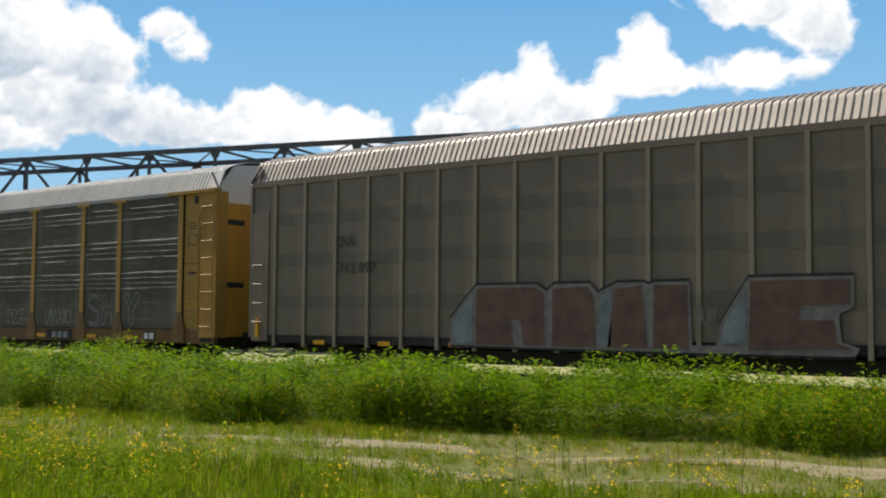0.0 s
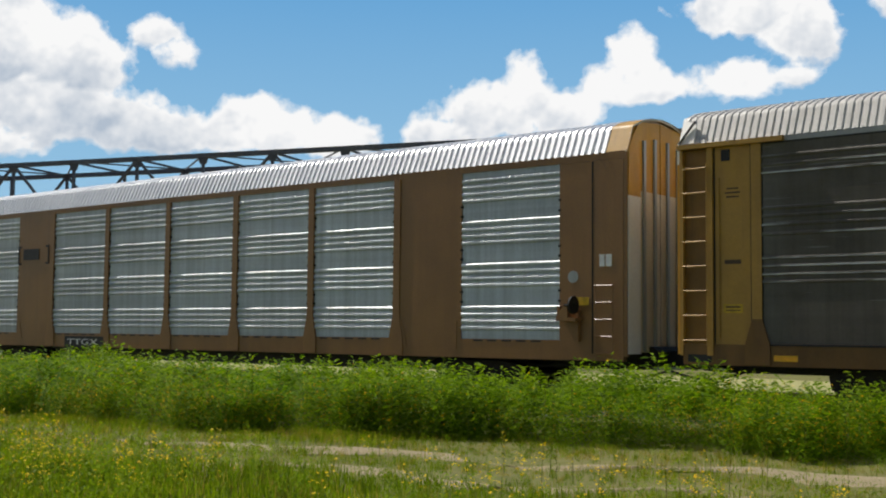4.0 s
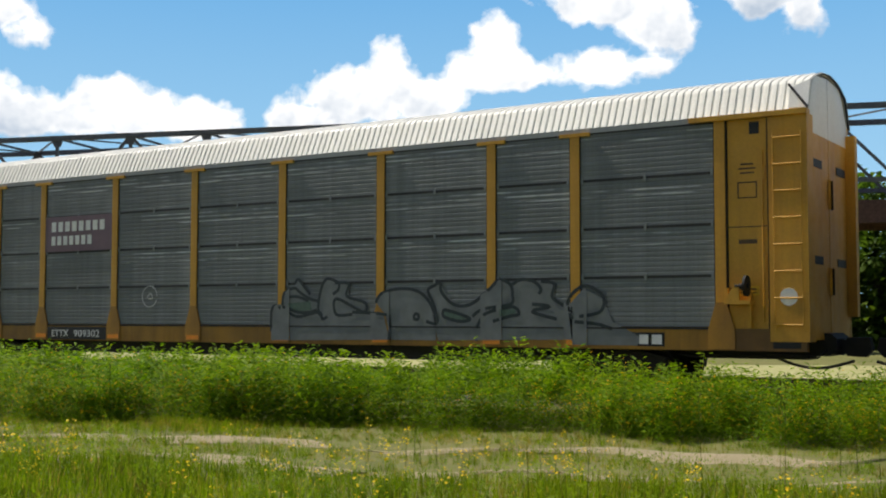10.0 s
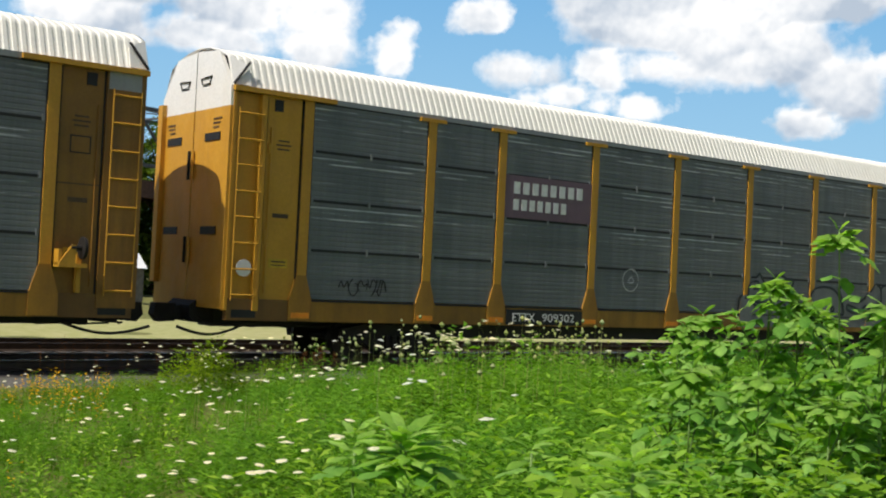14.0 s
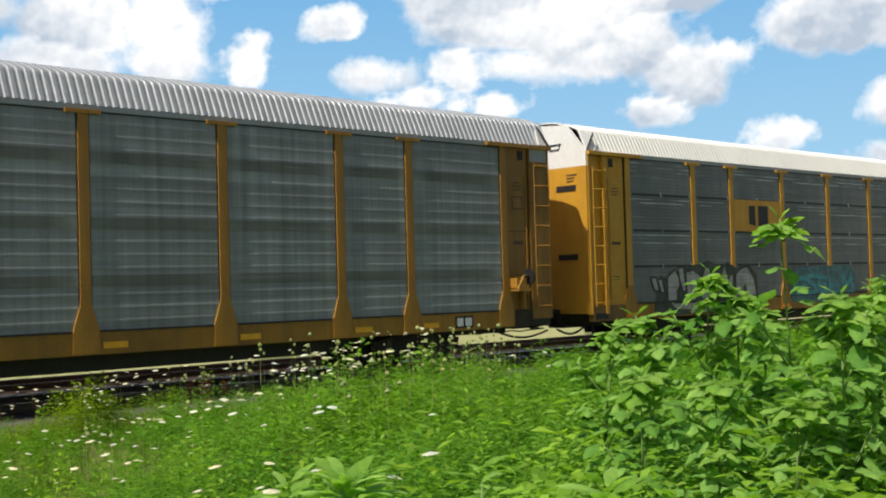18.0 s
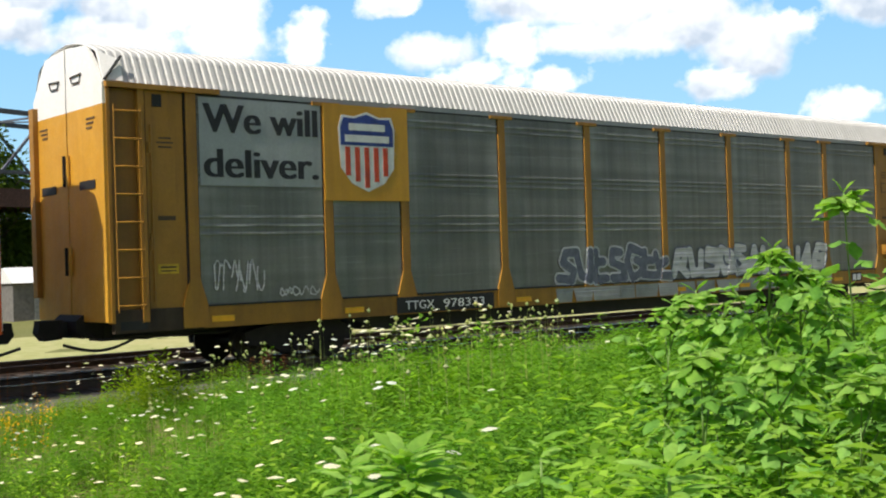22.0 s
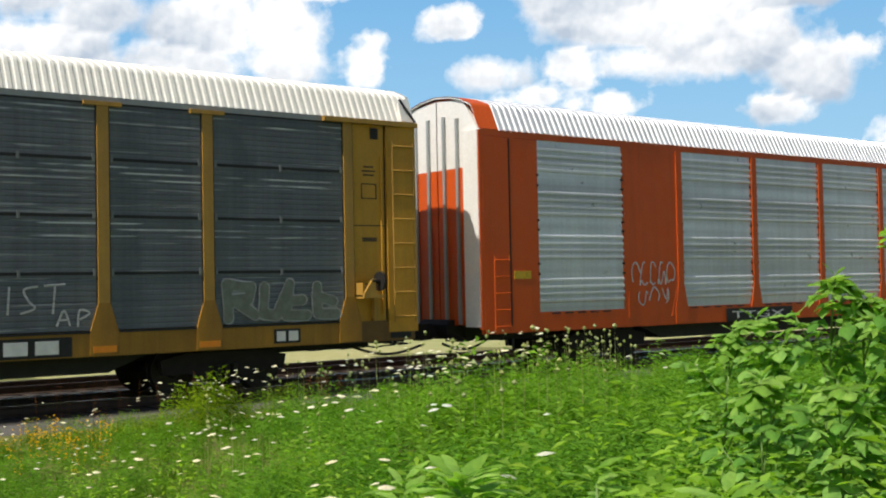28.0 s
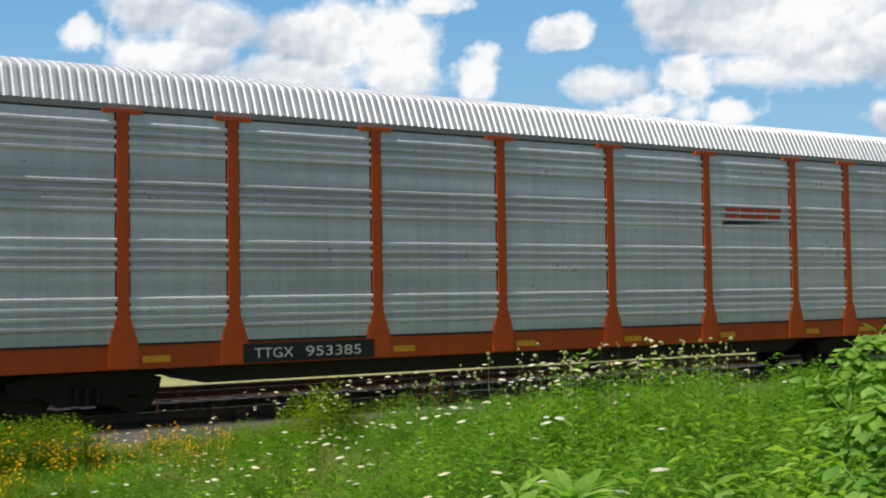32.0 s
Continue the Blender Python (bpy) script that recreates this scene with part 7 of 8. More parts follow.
# broad-leaved plants close to the camera
def leaf_mesh(name, mat, rim, wave_):
    """A leaf one metre long: half outline (x, y) from base to tip, arched along its midrib."""
    s_ = Shape()
    bow = lambda x, y: 0.16 * math.sin(y * 2.4) - 0.10 * y * y - 0.30 * abs(x) + wave_ * math.sin(13 * x + 9 * y)
    n_ = len(rim)
    s_.v = [(x, y, bow(x, y)) for x, y in rim] + [(-x, y, bow(-x, y)) for x, y in rim[1:-1]] + [(0, y, bow(0, y)) for x, y in rim[1:-1]]
    mid = lambda i: i if i in (0, n_ - 1) else 2 * n_ - 2 + i - 1
    for left in (False, True):
        e_ = lambda i: i if not left or i in (0, n_ - 1) else n_ + i - 1
        for i in range(n_ - 1):
            q = [mid(i), e_(i), e_(i + 1), mid(i + 1)]
            q = list(dict.fromkeys(q))
            s_.f.append(tuple(q if not left else q[::-1]))
    return s_.mesh(name, mat, True)


LOBED = [(0, 0), (0.07, 0.05), (0.2, 0.15), (0.40, 0.22), (0.60, 0.48), (0.36, 0.38), (0.17, 0.42), (0.29, 0.64), (0.15, 0.84), (0, 1.0)]
SPEAR = [(0, 0), (0.06, 0.1), (0.14, 0.3), (0.165, 0.5), (0.12, 0.74), (0.05, 0.92), (0, 1.0)]
OVAL = [(0, 0), (0.13, 0.08), (0.20, 0.2), (0.28, 0.24), (0.28, 0.38), (0.33, 0.46), (0.25, 0.58), (0.24, 0.68), (0.12, 0.84), (0, 1.0)]
BIG_LEAF = [leaf_mesh("leaf", LEAF_BIG, LOBED, 0.03), leaf_mesh("leaf", LEAF_BIG, LOBED, -0.05), leaf_mesh("leaf", LEAF_BIG, OVAL, 0.03)]
TOP_LEAF = [leaf_mesh("leaf", LEAF_TOP, LOBED, 0.03), leaf_mesh("leaf", LEAF_TOP, LOBED, -0.04)]
SPEAR_LEAF = leaf_mesh("leaf", LEAF_TOP, SPEAR, 0.025)


def set_leaf(plant, mesh_, at_, g, tilt, k_, roll_):
    lf = part("leaf", mesh_, None, plant)
    lf.matrix_basis = Matrix.Translation(at_) @ Euler((0, roll_, g - math.pi / 2)).to_matrix().to_4x4() @ Euler((tilt, 0, 0)).to_matrix().to_4x4() @ Matrix.Diagonal((k_, k_, k_, 1))


def standpoint(b_, r_):
    x, y = 0.5 + r_ * math.sin(radians(b_)), 2.0 + r_ * math.cos(radians(b_))
    return x, y, land(x, y)


def ragweed(b_, r_, top, leaves, size=0.2, bare=0.0):
    """A bushy broad-leaved weed at a bearing and distance from the second standpoint; top is its height over the rails."""
    x, y, z = standpoint(b_, r_)
    h_ = top - z
    pl = thing("broad_leaf_weed", "tall bright green weed with broad lobed leaves", "plant", (x, y, z), "broad-leaved weeds in the field")
    bend, size = rng.uniform(-0.05, 0.05), size * 1.22
    spine = lambda u: Vector((bend * 4 * u * u, 0.3 * bend * math.sin(5 * u), h_ * u))
    st_ = Shape()
    for i in range(6):
        st_.tube(spine(i / 6), spine((i + 1) / 6), 0.010 - 0.001 * i, 0.009 - 0.001 * i, 6)
    # opposite pairs of drooping leaves up the stem
    pairs = max(6, int(leaves * 0.55))
    for i in range(pairs):
        u = 0.34 + 0.62 * (i + rng.uniform(0, 0.8)) / pairs
        if bare and u < 0.86 and rng.random() < bare:
            continue
        for side in (0, 1):
            g = i * 1.9 + side * math.pi + rng.uniform(-0.35, 0.35)
            stalk = rng.uniform(0.05, 0.1) + 0.1 * (1 - u)
            set_leaf(pl, rng.choice(TOP_LEAF if u > 0.88 else BIG_LEAF), spine(u) + Vector((stalk * math.cos(g), stalk * math.sin(g), 0.45 * stalk)), g, rng.uniform(-0.95, 0.0), size * (1.2 - 0.35 * u) * rng.uniform(0.7, 1.15), rng.uniform(-0.35, 0.35))
    # side branches, each ending in a whorl
    tips = [(spine(1.0), 16, 1.1)]
    many = 3 if bare > 0.3 else (9 if leaves > 20 else 6)
    for i in range(many):
        u, g = rng.uniform(0.36, 0.82), i * 2.4 + rng.uniform(-0.4, 0.4)
        reach = rng.uniform(0.13, 0.3) * (1.25 - 0.6 * u)
        root, tip = spine(u), spine(u) + Vector((reach * math.cos(g), reach * math.sin(g), h_ * 0.13 + rng.uniform(0.0, 0.08)))
        st_.tube(root, tip, 0.006, 0.004, 5)
        for k in range(4):
            at_ = root.lerp(tip, 0.35 + 0.2 * k)
            g2 = g + (1.3 if k % 2 else -1.3) + rng.uniform(-0.5, 0.5)
            set_leaf(pl, rng.choice(BIG_LEAF), at_ + Vector((0.05 * math.cos(g2), 0.05 * math.sin(g2), 0.02)), g2, rng.uniform(-0.9, 0.05), size * rng.uniform(0.65, 1.0), rng.uniform(-0.4, 0.4))
        tips.append((tip, 6, 0.85))
    part("stem", st_, STEM, pl, smooth=True)
    for tip, n_, k0 in tips:
        for i in range(n_):
            g = i * 2.4 + rng.uniform(-0.3, 0.3)
            young = i > n_ - 3
            set_leaf(pl, SPEAR_LEAF if young else rng.choice(TOP_LEAF), tip - Vector((0, 0, 0.09 * (1 - i / n_))), g, rng.uniform(0.5, 1.1) if young else rng.uniform(-0.65, 0.25), size * k0 * (rng.uniform(0.45, 0.65) if young else rng.uniform(0.7, 1.05)), rng.uniform(-0.3, 0.3))


def rosette(b_, r_, top, leaves, size):
    """A low plant of many long pointed leaves."""
    x, y, z = standpoint(b_, r_)
    h_ = top - z
    pl = thing("pointed_leaf_weed", "light green weed with a tuft of long pointed leaves", "plant", (x, y, z), "pointed-leaved weeds in the field")
    part("stem", Shape().tube((0, 0, 0), (0.01, 0, h_ * 0.9), 0.012, 0.008, 6), STEM, pl, smooth=True)
    for i in range(leaves):
        u = i / leaves
        g = i * 2.4 + rng.uniform(-0.2, 0.2)
        set_leaf(pl, SPEAR_LEAF if u > 0.15 else BIG_LEAF[2], (0.015 * math.cos(g), 0.015 * math.sin(g), h_ * (0.8 + 0.18 * u)), g, -0.35 + 0.8 * u + rng.uniform(-0.2, 0.2), size * (1.15 - 0.45 * u) * rng.uniform(0.85, 1.15), rng.uniform(-0.25, 0.25))


ragweed(50.7, 8.5, 1.47, 26, 0.144)
ragweed(53.4, 8, 1.58, 26, 0.150)
ragweed(55.2, 7.4, 1.84, 22, 0.144, 0.15)
ragweed(57.0, 7.6, 1.68, 24, 0.150, 0.1)
ragweed(59.7, 7.0, 2.14, 22, 0.144, 0.5)
ragweed(61.8, 6.5, 1.70, 24, 0.155)
ragweed(52.5, 6.6, 1.28, 18, 0.150)
ragweed(60.6, 7.2, 1.54, 24, 0.155)
ragweed(63.3, 7.5, 1.70, 24, 0.155)
ragweed(64.2, 8, 1.76, 24, 0.160)
ragweed(65.6, 7, 1.66, 22, 0.155)
ragweed(58.8, 8.6, 1.62, 24, 0.150)
ragweed(56.2, 6.4, 1.3, 18, 0.150)
ragweed(59.4, 6.1, 1.2, 16, 0.144)
rosette(38.2, 5.5, 0.96, 46, 0.28)
rosette(35.4, 5.6, 0.95, 14, 0.22)
rosette(50.7, 5.0, 1.0, 18, 0.24)
rosette(44.7, 6.0, 0.93, 14, 0.2)


# a purple flower standing in the meadow
px_, py_ = 2.2, 13.6
pf = thing("purple_flower", "single purple flower spike in the meadow", "flower", (px_, py_, land(px_, py_)))
part("stem", Shape().tube((0, 0, 0), (0.01, 0, 0.42), 0.006, 0.004, 6), STEM, pf)
part("flower_spike", Shape().tube((0.01, 0, 0.36), (0.012, 0, 0.5), 0.02, 0.022, 8).tube((0.012, 0, 0.5), (0.015, 0, 0.6), 0.022, 0.008, 8), plain("purple_petals", (0.25, 0.07, 0.30), 0.7), pf)

# ---- railway signal ----
sg = thing("railway_signal", "round black railway signal on a grey pole", "signal", (-34.7, 18.5, land(-34.7, 18.5)))
GREY_POLE = plain("grey_pole_paint", (0.20, 0.21, 0.22), 0.5, 0.4)
part("pole", Shape().tube((0, 0, 0), (0, 0, 6.5), 0.075, 0.065, 10), GREY_POLE, sg)
part("base", Shape().box(-0.3, 0.3, -0.3, 0.3, 0, 0.35).box(-0.2, 0.2, -0.2, 0.2, 0.35, 0.6), GREY_POLE, sg)
d_ = Vector((34.7, -18.5, 0)).normalized()
c_ = Vector((0, 0, 5.75))
disc = part("target_disc", Shape().tube(c_ + d_ * 0.14, c_ + d_ * 0.18, 0.46, 0.46, 24), BLACK, sg)
part("hood", Shape().tube(c_ + d_ * 0.18, c_ + d_ * 0.5, 0.15, 0.15, 14), BLACK, disc)
part("housing", Shape().tube(c_ - d_ * 0.25, c_ + d_ * 0.14, 0.16, 0.2, 12), BLACK, sg)

# ---- truss bridge behind the train ----
bx0, bx1 = -112.0, 66.0
by = lambda x: 62.7 + 0.334 * x
slope = math.atan(0.334)
br = thing("truss_bridge", "long dark steel truss bridge behind the railway", "bridge", (bx0, by(bx0), 0))
br.rotation_euler = (0, 0, slope)
span = (bx1 - bx0) / math.cos(slope)
PANEL = 4.65
n_pan = int(span / PANEL)
ZB, ZT = 6.8, 11.65


def member(w_, h_, length):
    return Shape().box(0, length, -w_ / 2, w_ / 2, -h_ / 2, h_ / 2).mesh("member", BRIDGE)


dl = math.hypot(PANEL, ZT - ZB)
top_me, up_me, dia_me = member(0.24, 0.28, PANEL), member(0.17, 0.15, ZT - ZB), member(0.15, 0.14, dl)
sway_me, lat_me = member(0.12, 0.12, 5.2), member(0.08, 0.08, math.hypot(5.2, PANEL))
bot_me = Shape().box(0, PANEL, -0.2, 0.2, -0.55, 0.55).mesh("girder", BRIDGE_RUST)
lat_rail = member(0.14, 0.22, PANEL)
ang_d = math.atan2(ZT - ZB, PANEL)
for i in range(n_pan):
    x = i * PANEL
    for yy in (0, 5.2):
        part("top_chord", top_me, None, br, at=(x, yy, ZT))
        part("girder", bot_me, None, br, at=(x, yy, ZB - 0.3))
        part("guard_beam", lat_rail, None, br, at=(x, yy, ZB + 1.25))
        up = part("upright", up_me, None, br, at=(x, yy, ZB))
        up.rotation_euler = (0, -math.pi / 2, 0)
        dg = part("diagonal", dia_me, None, br, at=(x, yy, ZB if i % 2 else ZT))
        dg.rotation_euler = (0, -ang_d if i % 2 else ang_d, 0)
    sw = part("sway_strut", sway_me, None, br, at=(x, 0, ZT))
    sw.rotation_euler = (0, 0, math.pi / 2)
    kn = Shape().prism([(-0.34, -0.08), (0.34, -0.08), (0.18, -0.5), (-0.18, -0.5)], -0.06, 0.06).mesh("gusset", BRIDGE) if i == 0 else kn
    part("gusset", kn, None, br, at=(x, 0, ZT))
    la = part("lateral_brace", lat_me, None, br, at=(x, 0 if i % 2 else 5.2, ZT + 0.05))
    la.rotation_euler = (0, 0, math.atan2(5.2, PANEL) * (1 if i % 2 else -1))
part("deck", Shape().box(0, n_pan * PANEL, 0.3, 4.9, ZB - 0.3, ZB), BRIDGE_RUST, br)
for x in (0.5, n_pan * PANEL * 0.22, n_pan * PANEL * 0.46, n_pan * PANEL - 0.5):
    part("pier", Shape().box(x - 0.7, x + 0.7, -0.2, 5.4, -0.6, ZB - 0.85), plain("concrete_pier", (0.32, 0.30, 0.27), 0.9), br)


# ---- trees beyond ----
def tree(seed, h_, wide):
    r2 = random.Random(seed)
    g_ = np.random.default_rng(seed)
    t_ = thing("tree", "dark green leafy tree beyond the tracks", "tree", group="trees behind the railway")
    tr_ = Shape().tube((0, 0, -0.3), (0.1, 0, h_ * 0.45), 0.24, 0.16).tube((0.1, 0, h_ * 0.45), (0, 0.1, h_ * 0.85), 0.16, 0.04)
    for k_ in range(7):
        a_ = k_ * 2.4
        z0 = h_ * (0.3 + 0.07 * k_)
        tr_.tube((0.05, 0, z0), (wide * 0.6 * math.cos(a_), wide * 0.6 * math.sin(a_), z0 + h_ * 0.2), 0.08, 0.02, 6)
    part("trunk", tr_, BARK, t_)
    pieces = []
    for k_ in range(26):
        a_, u = r2.uniform(0, 6.28), r2.uniform(0.12, 1)
        rr = wide * math.sin(math.pi * min(0.95, 0.2 + 0.75 * u)) * r2.uniform(0.25, 0.95)
        c0 = np.array([rr * math.cos(a_), rr * math.sin(a_), h_ * (0.12 + 0.83 * u)])
        n_ = 110
        v_ = g_.normal(0, 1, (n_, 3))
        v_ /= np.linalg.norm(v_, axis=1, keepdims=True)
        rad = r2.uniform(0.6, 1.25)
        base = c0 + v_ * rad * g_.uniform(0.5, 1.05, (n_, 1))
        pieces.append(leaf_quads(base, v_ + np.array([0, 0, 0.2]), g_.uniform(0.22, 0.42, n_), g_.uniform(0.16, 0.3, n_), 0.3))
    cr_ = stuff("crown", pieces, LEAF_TREE, "", "")
    del cr_["kind"]
    cr_.parent = t_
    return t_


kinds = [tree(31, 9.5, 3.4), tree(32, 8.0, 3.6), tree(33, 10.5, 3.2)]
places = []
for i in range(24):
    places.append((-17 + 2.9 * i + rng.uniform(-1, 1), 69 + 0.6 * max(0, i) + rng.uniform(-2, 4), 1.15))
for i, (x, y, k_) in enumerate(places):
    m_ = pose(x, y, -0.35, 0, 0, rng.uniform(0, 360)) @ Matrix.Diagonal((k_, k_, k_ * rng.uniform(0.85, 1.1), 1))
    if i < 3:
        kinds[i].matrix_basis = m_
    else:
        o_ = copy_thing(kinds[i % 3], m_)
        o_.matrix_basis = m_
pieces = []
for i in range(420):
    x, y = rng.uniform(-330, 330), rng.uniform(200, 260)
    n_ = 60
    v_ = prng.normal(0, 1, (n_, 3))
    base = np.array([x, y, rng.uniform(1, 7)]) + v_ * np.array([4, 3, 2.2])
    pieces.append(leaf_quads(base, v_, prng.uniform(1, 2.2, n_), prng.uniform(0.8, 1.6, n_), 0.3))
stuff("far_woods", pieces, LEAF_TREE, "distant dark woods on the horizon", "woods")

# a belt of bushes under the trees
pieces = []
for i in range(480):
    x, y = rng.uniform(-32, 70), rng.uniform(65.5, 70)
    n_ = 130
    v_ = prng.normal(0, 1, (n_, 3))
    v_ /= np.linalg.norm(v_, axis=1, keepdims=True)
    base = np.array([x, y + 0.34 * max(0, x), rng.uniform(0.2, 5.4)]) + v_ * np.array([1.6, 1.1, 1.1]) * prng.uniform(0.5, 1.05, (n_, 1))
    pieces.append(leaf_quads(base, v_ + np.array([0, 0, 0.3]), prng.uniform(0.4, 0.75, n_), prng.uniform(0.3, 0.55, n_), 0.3))
stuff("bushes", pieces, LEAF_TREE, "dense green bushes below the trees", "bushes")

# small white sheds far behind
SHED = plain("grey_weathered_boards", (0.16, 0.15, 0.14), 0.8, var=0.3)
for x, y in ((1.9, 58.0), (22.4, 58.0)):
    sh = thing("shed", "small grey shed with a white metal roof", "shed", (x, y, -0.35))
    part("shed_wall", Shape().box(-1.4, 1.4, -1, 1, 0, 1.9), SHED, sh)
    rf = Shape()
    rf.v = [(-1.5, -1.2, 1.85), (1.5, -1.2, 1.85), (1.5, 0, 2.6), (-1.5, 0, 2.6), (-1.5, 1.2, 1.85), (1.5, 1.2, 1.85)]
    rf.f = [(0, 1, 2, 3), (3, 2, 5, 4), (0, 3, 4), (1, 5, 2)]
    part("shed_roof", rf, plain("white_roof_sheets", (0.75, 0.75, 0.74), 0.5, var=0.08), sh)
    part("shed_door", Shape().box(-0.4, 0.4, -1.03, -1.0, 0, 1.6), plain("grey_door", (0.3, 0.3, 0.3), 0.7), sh)


# ---- sky ----
clouds = []


def cloud(*blobs):
    """One cloud of round heaps: bearing, elevation, half width and half height in degrees."""
    clouds.extend(blobs)


cloud((-61, 13.2, 4.5, 2.6), (-57, 12.2, 2.6, 2.2), (-57.8, 10.2, 3.0, 2.0), (-55, 9.7, 2.4, 1.7), (-62, 8.4, 3.4, 1.0), (-66, 12, 4, 4))
cloud((-52.2, 9.3, 2.0, 1.1), (-47.6, 9.7, 2.6, 1.3), (-44.5, 9.4, 2.2, 1.1), (-50, 9.3, 2.4, 0.9))
cloud((-53.4, 14.1, 1.2, 0.7), (-52.1, 13.0, 0.8, 0.7))
cloud((-37, 10.7, 2.4, 1.6), (-35, 11.4, 1.7, 1.5), (-33.3, 10.7, 1.9, 1.3), (-39.4, 9.5, 1.7, 0.9))
cloud((-30, 13, 1.3, 1.5), (-31.3, 11.9, 1.4, 1.0), (-28.4, 11.7, 2.2, 0.9), (-25.3, 11.9, 2.2, 1.1), (-23, 12.1, 1.1, 0.5))
cloud((-24.6, 15.1, 3.0, 1.4), (-22, 14.2, 2.2, 1.8), (-17, 15.4, 1.9, 1.2), (-15.2, 14.2, 0.9, 1.2))
cloud((-7.3, 16.8, 1.5, 0.9), (-2.5, 16.6, 3.2, 1.6), (0.4, 15.3, 2.2, 1.4), (3.3, 13.9, 2.6, 1.2), (6, 13.1, 1.5, 0.7))
cloud((-4.8, 13.1, 1.2, 1.4), (-2.9, 11.8, 2.4, 0.9))
cloud((18.6, 14.1, 2.2, 1.9), (21.5, 13.1, 2.6, 1.5), (15.8, 12.4, 1.0, 0.9), (19.5, 11.6, 3.4, 1.1))
cloud((27, 12.6, 3.4, 2.0), (30, 12.5, 3.0, 1.9), (25, 10.9, 4.0, 1.1), (30.5, 10.9, 2.6, 1.3), (34.4, 10.8, 1.1, 1.5))
cloud((29.9, 15.3, 1.1, 0.9), (32.2, 14.2, 1.6, 0.6))
cloud((38.7, 12.5, 1.5, 0.8), (40.6, 10.3, 2.2, 1.0), (43.2, 9.2, 1.4, 0.6), (44.4, 10.4, 1.3, 1.2))
cloud((48.5, 12.6, 6.0, 2.0), (46.3, 13.6, 5.0, 2.0), (51, 10.8, 2.6, 1.7), (55.6, 9.8, 2.7, 2.0), (57, 10.6, 1.5, 1.0), (54, 8.1, 1.6, 0.9), (53, 14, 6, 2))
cloud((50, 12, 3.5, 2.4), (53.4, 11.2, 2.6, 2.1), (47.5, 10.6, 2.4, 1.0))
cloud((44.3, 8.7, 0.8, 0.5), (46.4, 8.5, 1.3, 0.5), (42.1, 8.9, 1.2, 0.4))
cloud((63, 11.7, 4.0, 2.0), (65.3, 7.7, 2.0, 1.3), (60, 6.6, 1.5, 0.8), (65, 5.4, 2.6, 0.7))

yaw = np.radians(np.arange(-82, 84.01, 0.4))
ele = np.radians(np.arange(-1.2, 27.01, 0.25))
YA, EL = np.meshgrid(yaw, ele)
RAD = 1800.0
pos = np.stack([RAD * np.sin(YA), RAD * np.cos(YA), RAD * np.tan(EL)], -1).reshape(-1, 3)
dens, low, hazy = np.full(YA.shape, -3.0), np.zeros(YA.shape), np.zeros(YA.shape)  # heaped density, shaded undersides, soft rims
for (by, be, ry, re) in clouds:
    r_ = np.sqrt(((np.degrees(YA) - by) / ry) ** 2 + ((np.degrees(EL) - be) / (re * np.where(np.degrees(EL) < be, 0.8, 1.0))) ** 2)
    dd = np.maximum(-3.0, (1.0 - r_) * math.sqrt(ry * re))
    low = np.where(dd > dens, np.clip(0.5 - 0.5 * (np.degrees(EL) - be) / re, 0, 1) + (0.3 if by > 15 and ry > 1.9 else 0.0), low)
    hazy = np.where(dd > dens, 1.0 if by > 15 and ry > 1.9 else 0.25 if by > 15 else 0.0, hazy)
    dens = np.maximum(dens, dd)
nr, nc = YA.shape
idx = np.arange(nr * nc).reshape(nr, nc)
quads = np.stack([idx[:-1, :-1], idx[:-1, 1:], idx[1:, 1:], idx[1:, :-1]], -1).reshape(-1, 4)
me = bpy.data.meshes.new("backdrop")
me.from_pydata(pos.tolist(), [], quads.tolist())
for key, arr in (("heap", dens), ("under", low), ("hazy", hazy)):
    at = me.attributes.new(key, "FLOAT", "POINT")
    at.data.foreach_set("value", arr.reshape(-1).astype(np.float32))
m, nt, p = nodes_of("summer_sky")


def attr(key):
    n = nt.nodes.new("ShaderNodeAttribute")
    n.attribute_name = key
    return n.outputs["Fac"]


def calc(op, a, b, c=None):
    n = nt.nodes.new("ShaderNodeMath")
    n.operation = op
    for k, v in enumerate((a, b) if c is None else (a, b, c)):
        if isinstance(v, (int, float)):
            n.inputs[k].default_value = v
        else:
            nt.links.new(v, n.inputs[k])
    return n.outputs[0]


puff = noise_node(nt, 0.015, 6, 0.55)
lump = noise_node(nt, 0.0085, 5, 0.5)
heap = attr("heap")
edge = calc("ADD", heap, calc("MULTIPLY", calc("SUBTRACT", puff, 0.5), 3.2))
edge = calc("ADD", edge, calc("MULTIPLY", calc("SUBTRACT", lump, 0.45), 1.9))
edge = calc("ADD", edge, 0.2)
body = mix(nt, attr("hazy"), ramp(nt, edge, -0.12, 0.5), ramp(nt, edge, -0.42, 0.88))
veil = ramp(nt, edge, -1.5, 0.4, (0, 0, 0), (0.4,) * 3)
mask = calc("MAXIMUM", body, veil)
sep = nt.nodes.new("ShaderNodeSeparateXYZ")
nt.links.new(nt.nodes.new("ShaderNodeTexCoord").outputs["Object"], sep.inputs[0])
height = calc("DIVIDE", sep.outputs["Z"], 640.0)
blue = ramp(nt, height, 0.0, 1.0, (0.42, 0.68, 0.85), (0.094, 0.345, 0.69))


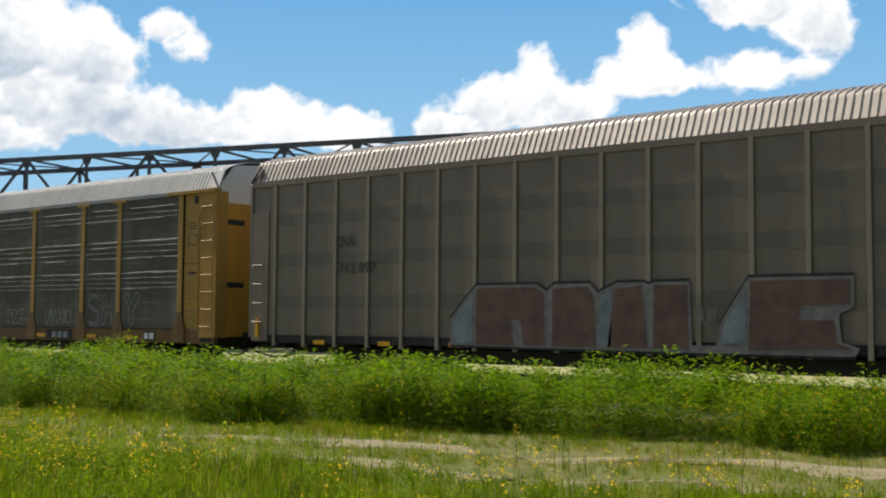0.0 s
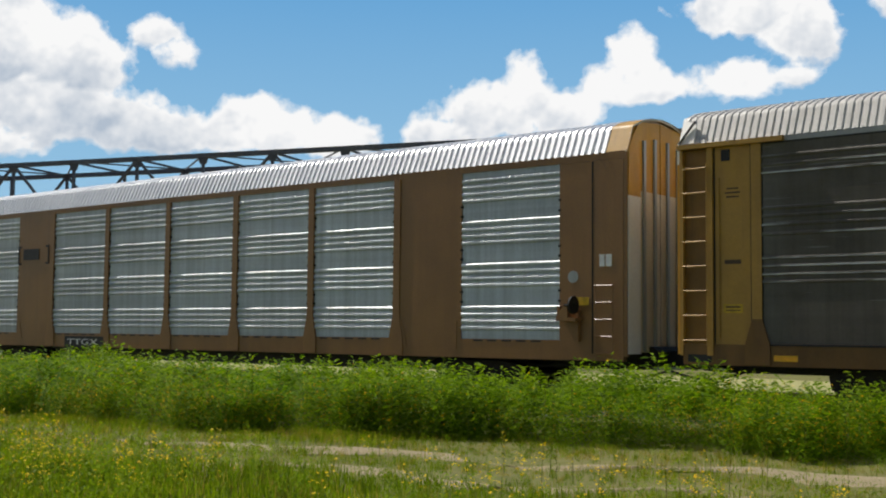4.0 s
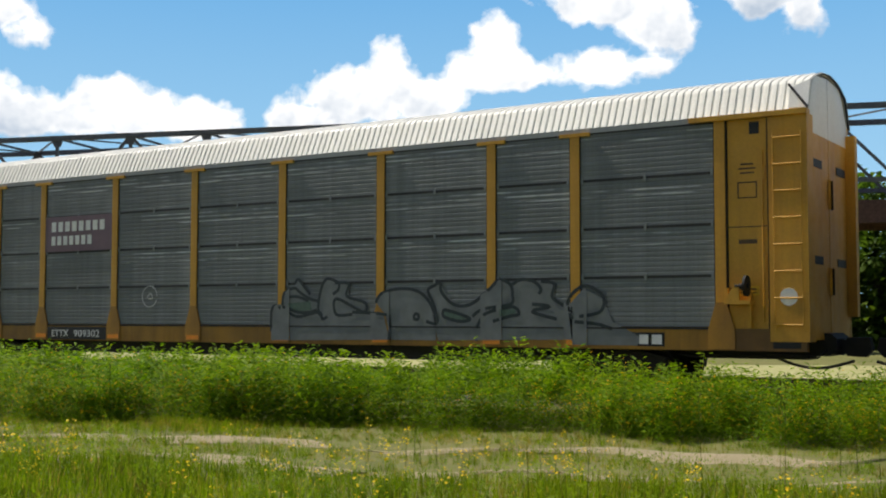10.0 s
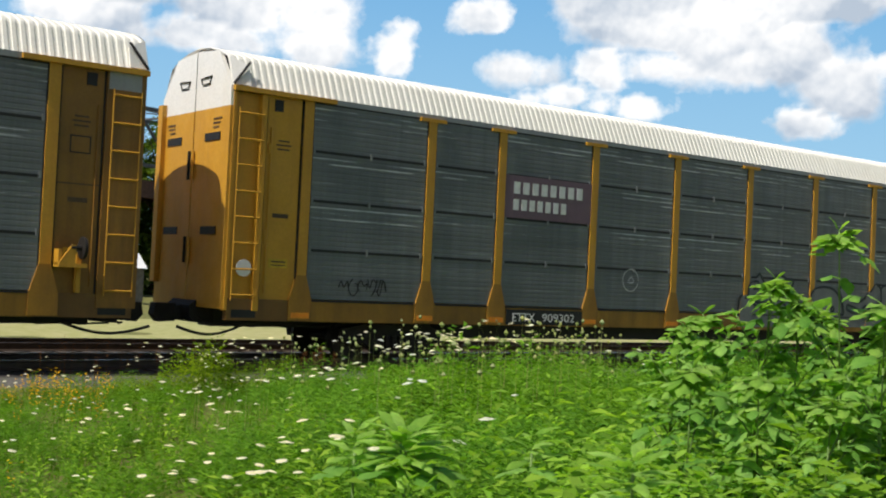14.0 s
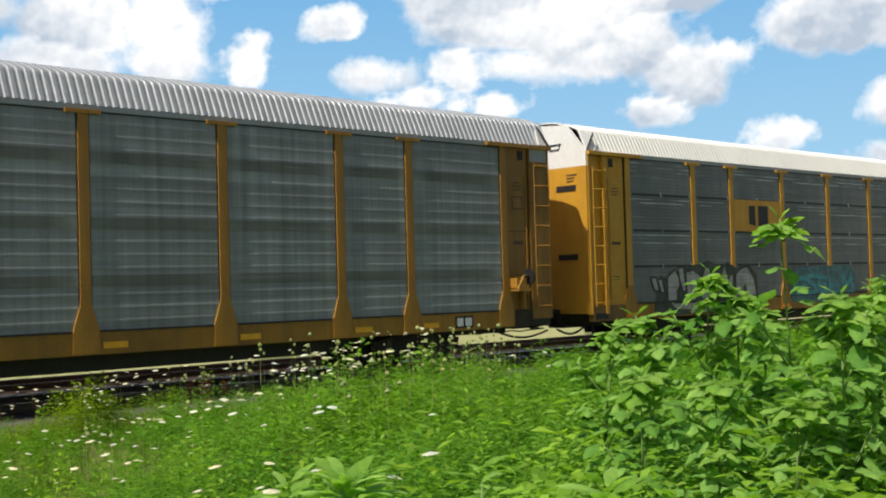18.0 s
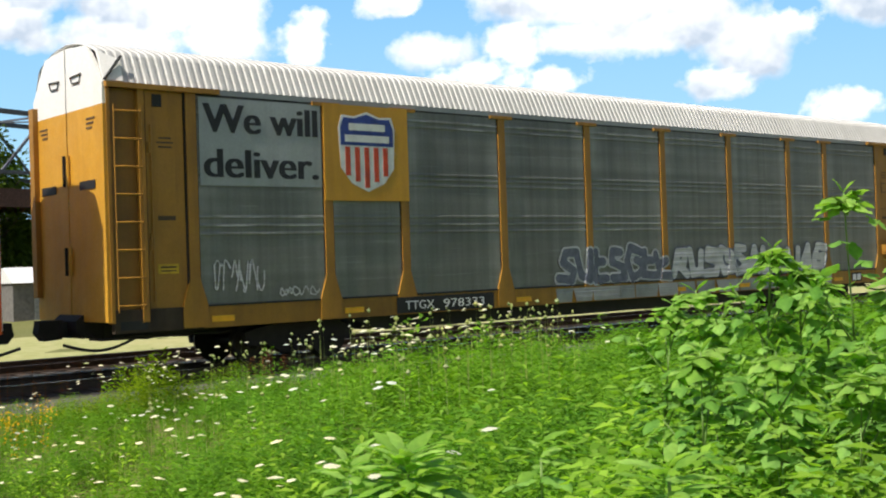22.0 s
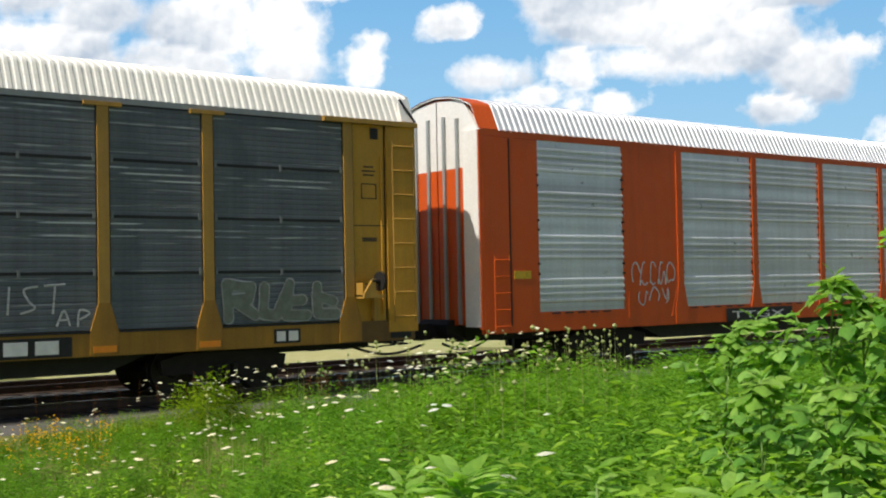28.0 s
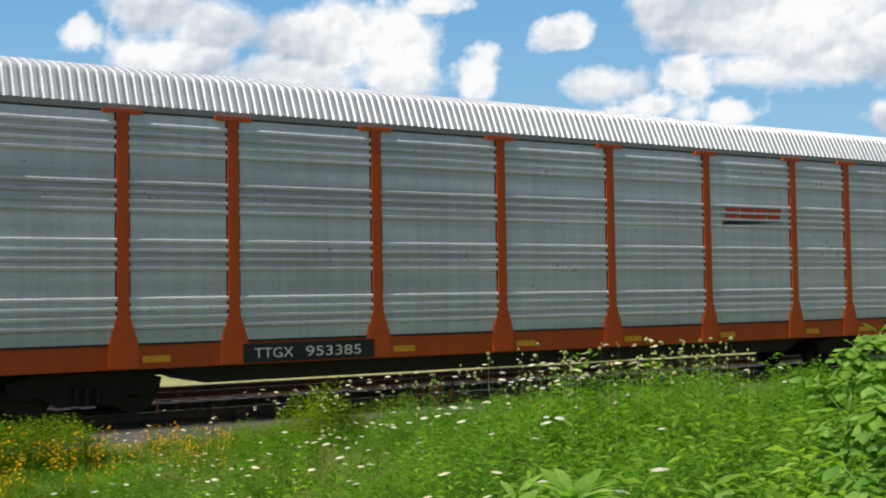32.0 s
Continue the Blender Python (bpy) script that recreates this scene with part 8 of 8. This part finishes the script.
def billow(dx, dz, size):
    """Puffy relief of the clouds, shifted along and up the sky."""
    tc_, mp_ = nt.nodes.new("ShaderNodeTexCoord"), nt.nodes.new("ShaderNodeMapping")
    mp_.inputs["Location"].default_value = (dx, 0, dz)
    nz_ = nt.nodes.new("ShaderNodeTexNoise")
    nz_.inputs["Scale"].default_value, nz_.inputs["Detail"].default_value, nz_.inputs["Roughness"].default_value = size, 4, 0.5
    nt.links.new(tc_.outputs["Object"], mp_.inputs["Vector"])
    nt.links.new(mp_.outputs[0], nz_.inputs["Vector"])
    return nz_.outputs["Fac"]


relief = calc("SUBTRACT", billow(-9.0, 15.0, 0.006), billow(0.0, 0.0, 0.006))
relief = calc("ADD", relief, calc("MULTIPLY", calc("SUBTRACT", billow(-4.0, 7.0, 0.017), billow(0.0, 0.0, 0.017)), 0.32))
shade = calc("ADD", calc("MULTIPLY", attr("under"), 0.62), calc("MULTIPLY", relief, 3.0))
shade = calc("ADD", shade, calc("MULTIPLY", calc("SUBTRACT", noise_node(nt, 0.0042, 4, 0.5), 0.5), 1.7))
shade = calc("ADD", shade, calc("MULTIPLY", ramp(nt, edge, 0.5, 2.4), 0.16))
white = ramp(nt, shade, 0.34, 1.15, (1.0, 1.0, 1.0), (0.47, 0.55, 0.655))
em = nt.nodes.new("ShaderNodeEmission")
nt.links.new(mix(nt, mask, blue, white), em.inputs["Color"])
em.inputs["Strength"].default_value = 1.12
nt.links.new(em.outputs[0], nt.nodes["Material Output"].inputs["Surface"])
me.materials.append(m)
me.polygons.foreach_set("use_smooth", [True] * len(me.polygons))
tagged(new("backdrop", me), "blue summer sky with white heaped clouds", "sky", kind="structure")


# ---- what moves ----
def travelled(t):
    return float(np.interp(t, [q[0] for q in TRAVEL], [q[1] for q in TRAVEL]))


def motions():
    for car, x0 in CARS:
        walk(car, [(t, pose(x0 + d, YC, 0)) for t, d in TRAVEL])
        # the wheels roll while their car passes; far from the camera they keep still
        seen = [i * 0.05 for i in range(641) if -46 < x0 + travelled(i * 0.05) < 46]
        rows = [(t, math.degrees(travelled(t) / 0.43)) for t in seen]
        rows = ([(0.0, rows[0][1])] if rows and rows[0][0] > 0 else []) + rows + ([(32.0, rows[-1][1])] if rows and rows[-1][0] < 32 else [])
        for truck in [o for o in car.children if o.name.startswith("truck")]:
            for ws in [o for o in truck.children if o.name.startswith("wheelset")]:
                at_ = tuple(ws.location)
                walk(ws, [(t, pose(*at_, 0, g, 0)) for t, g in rows])


motions()
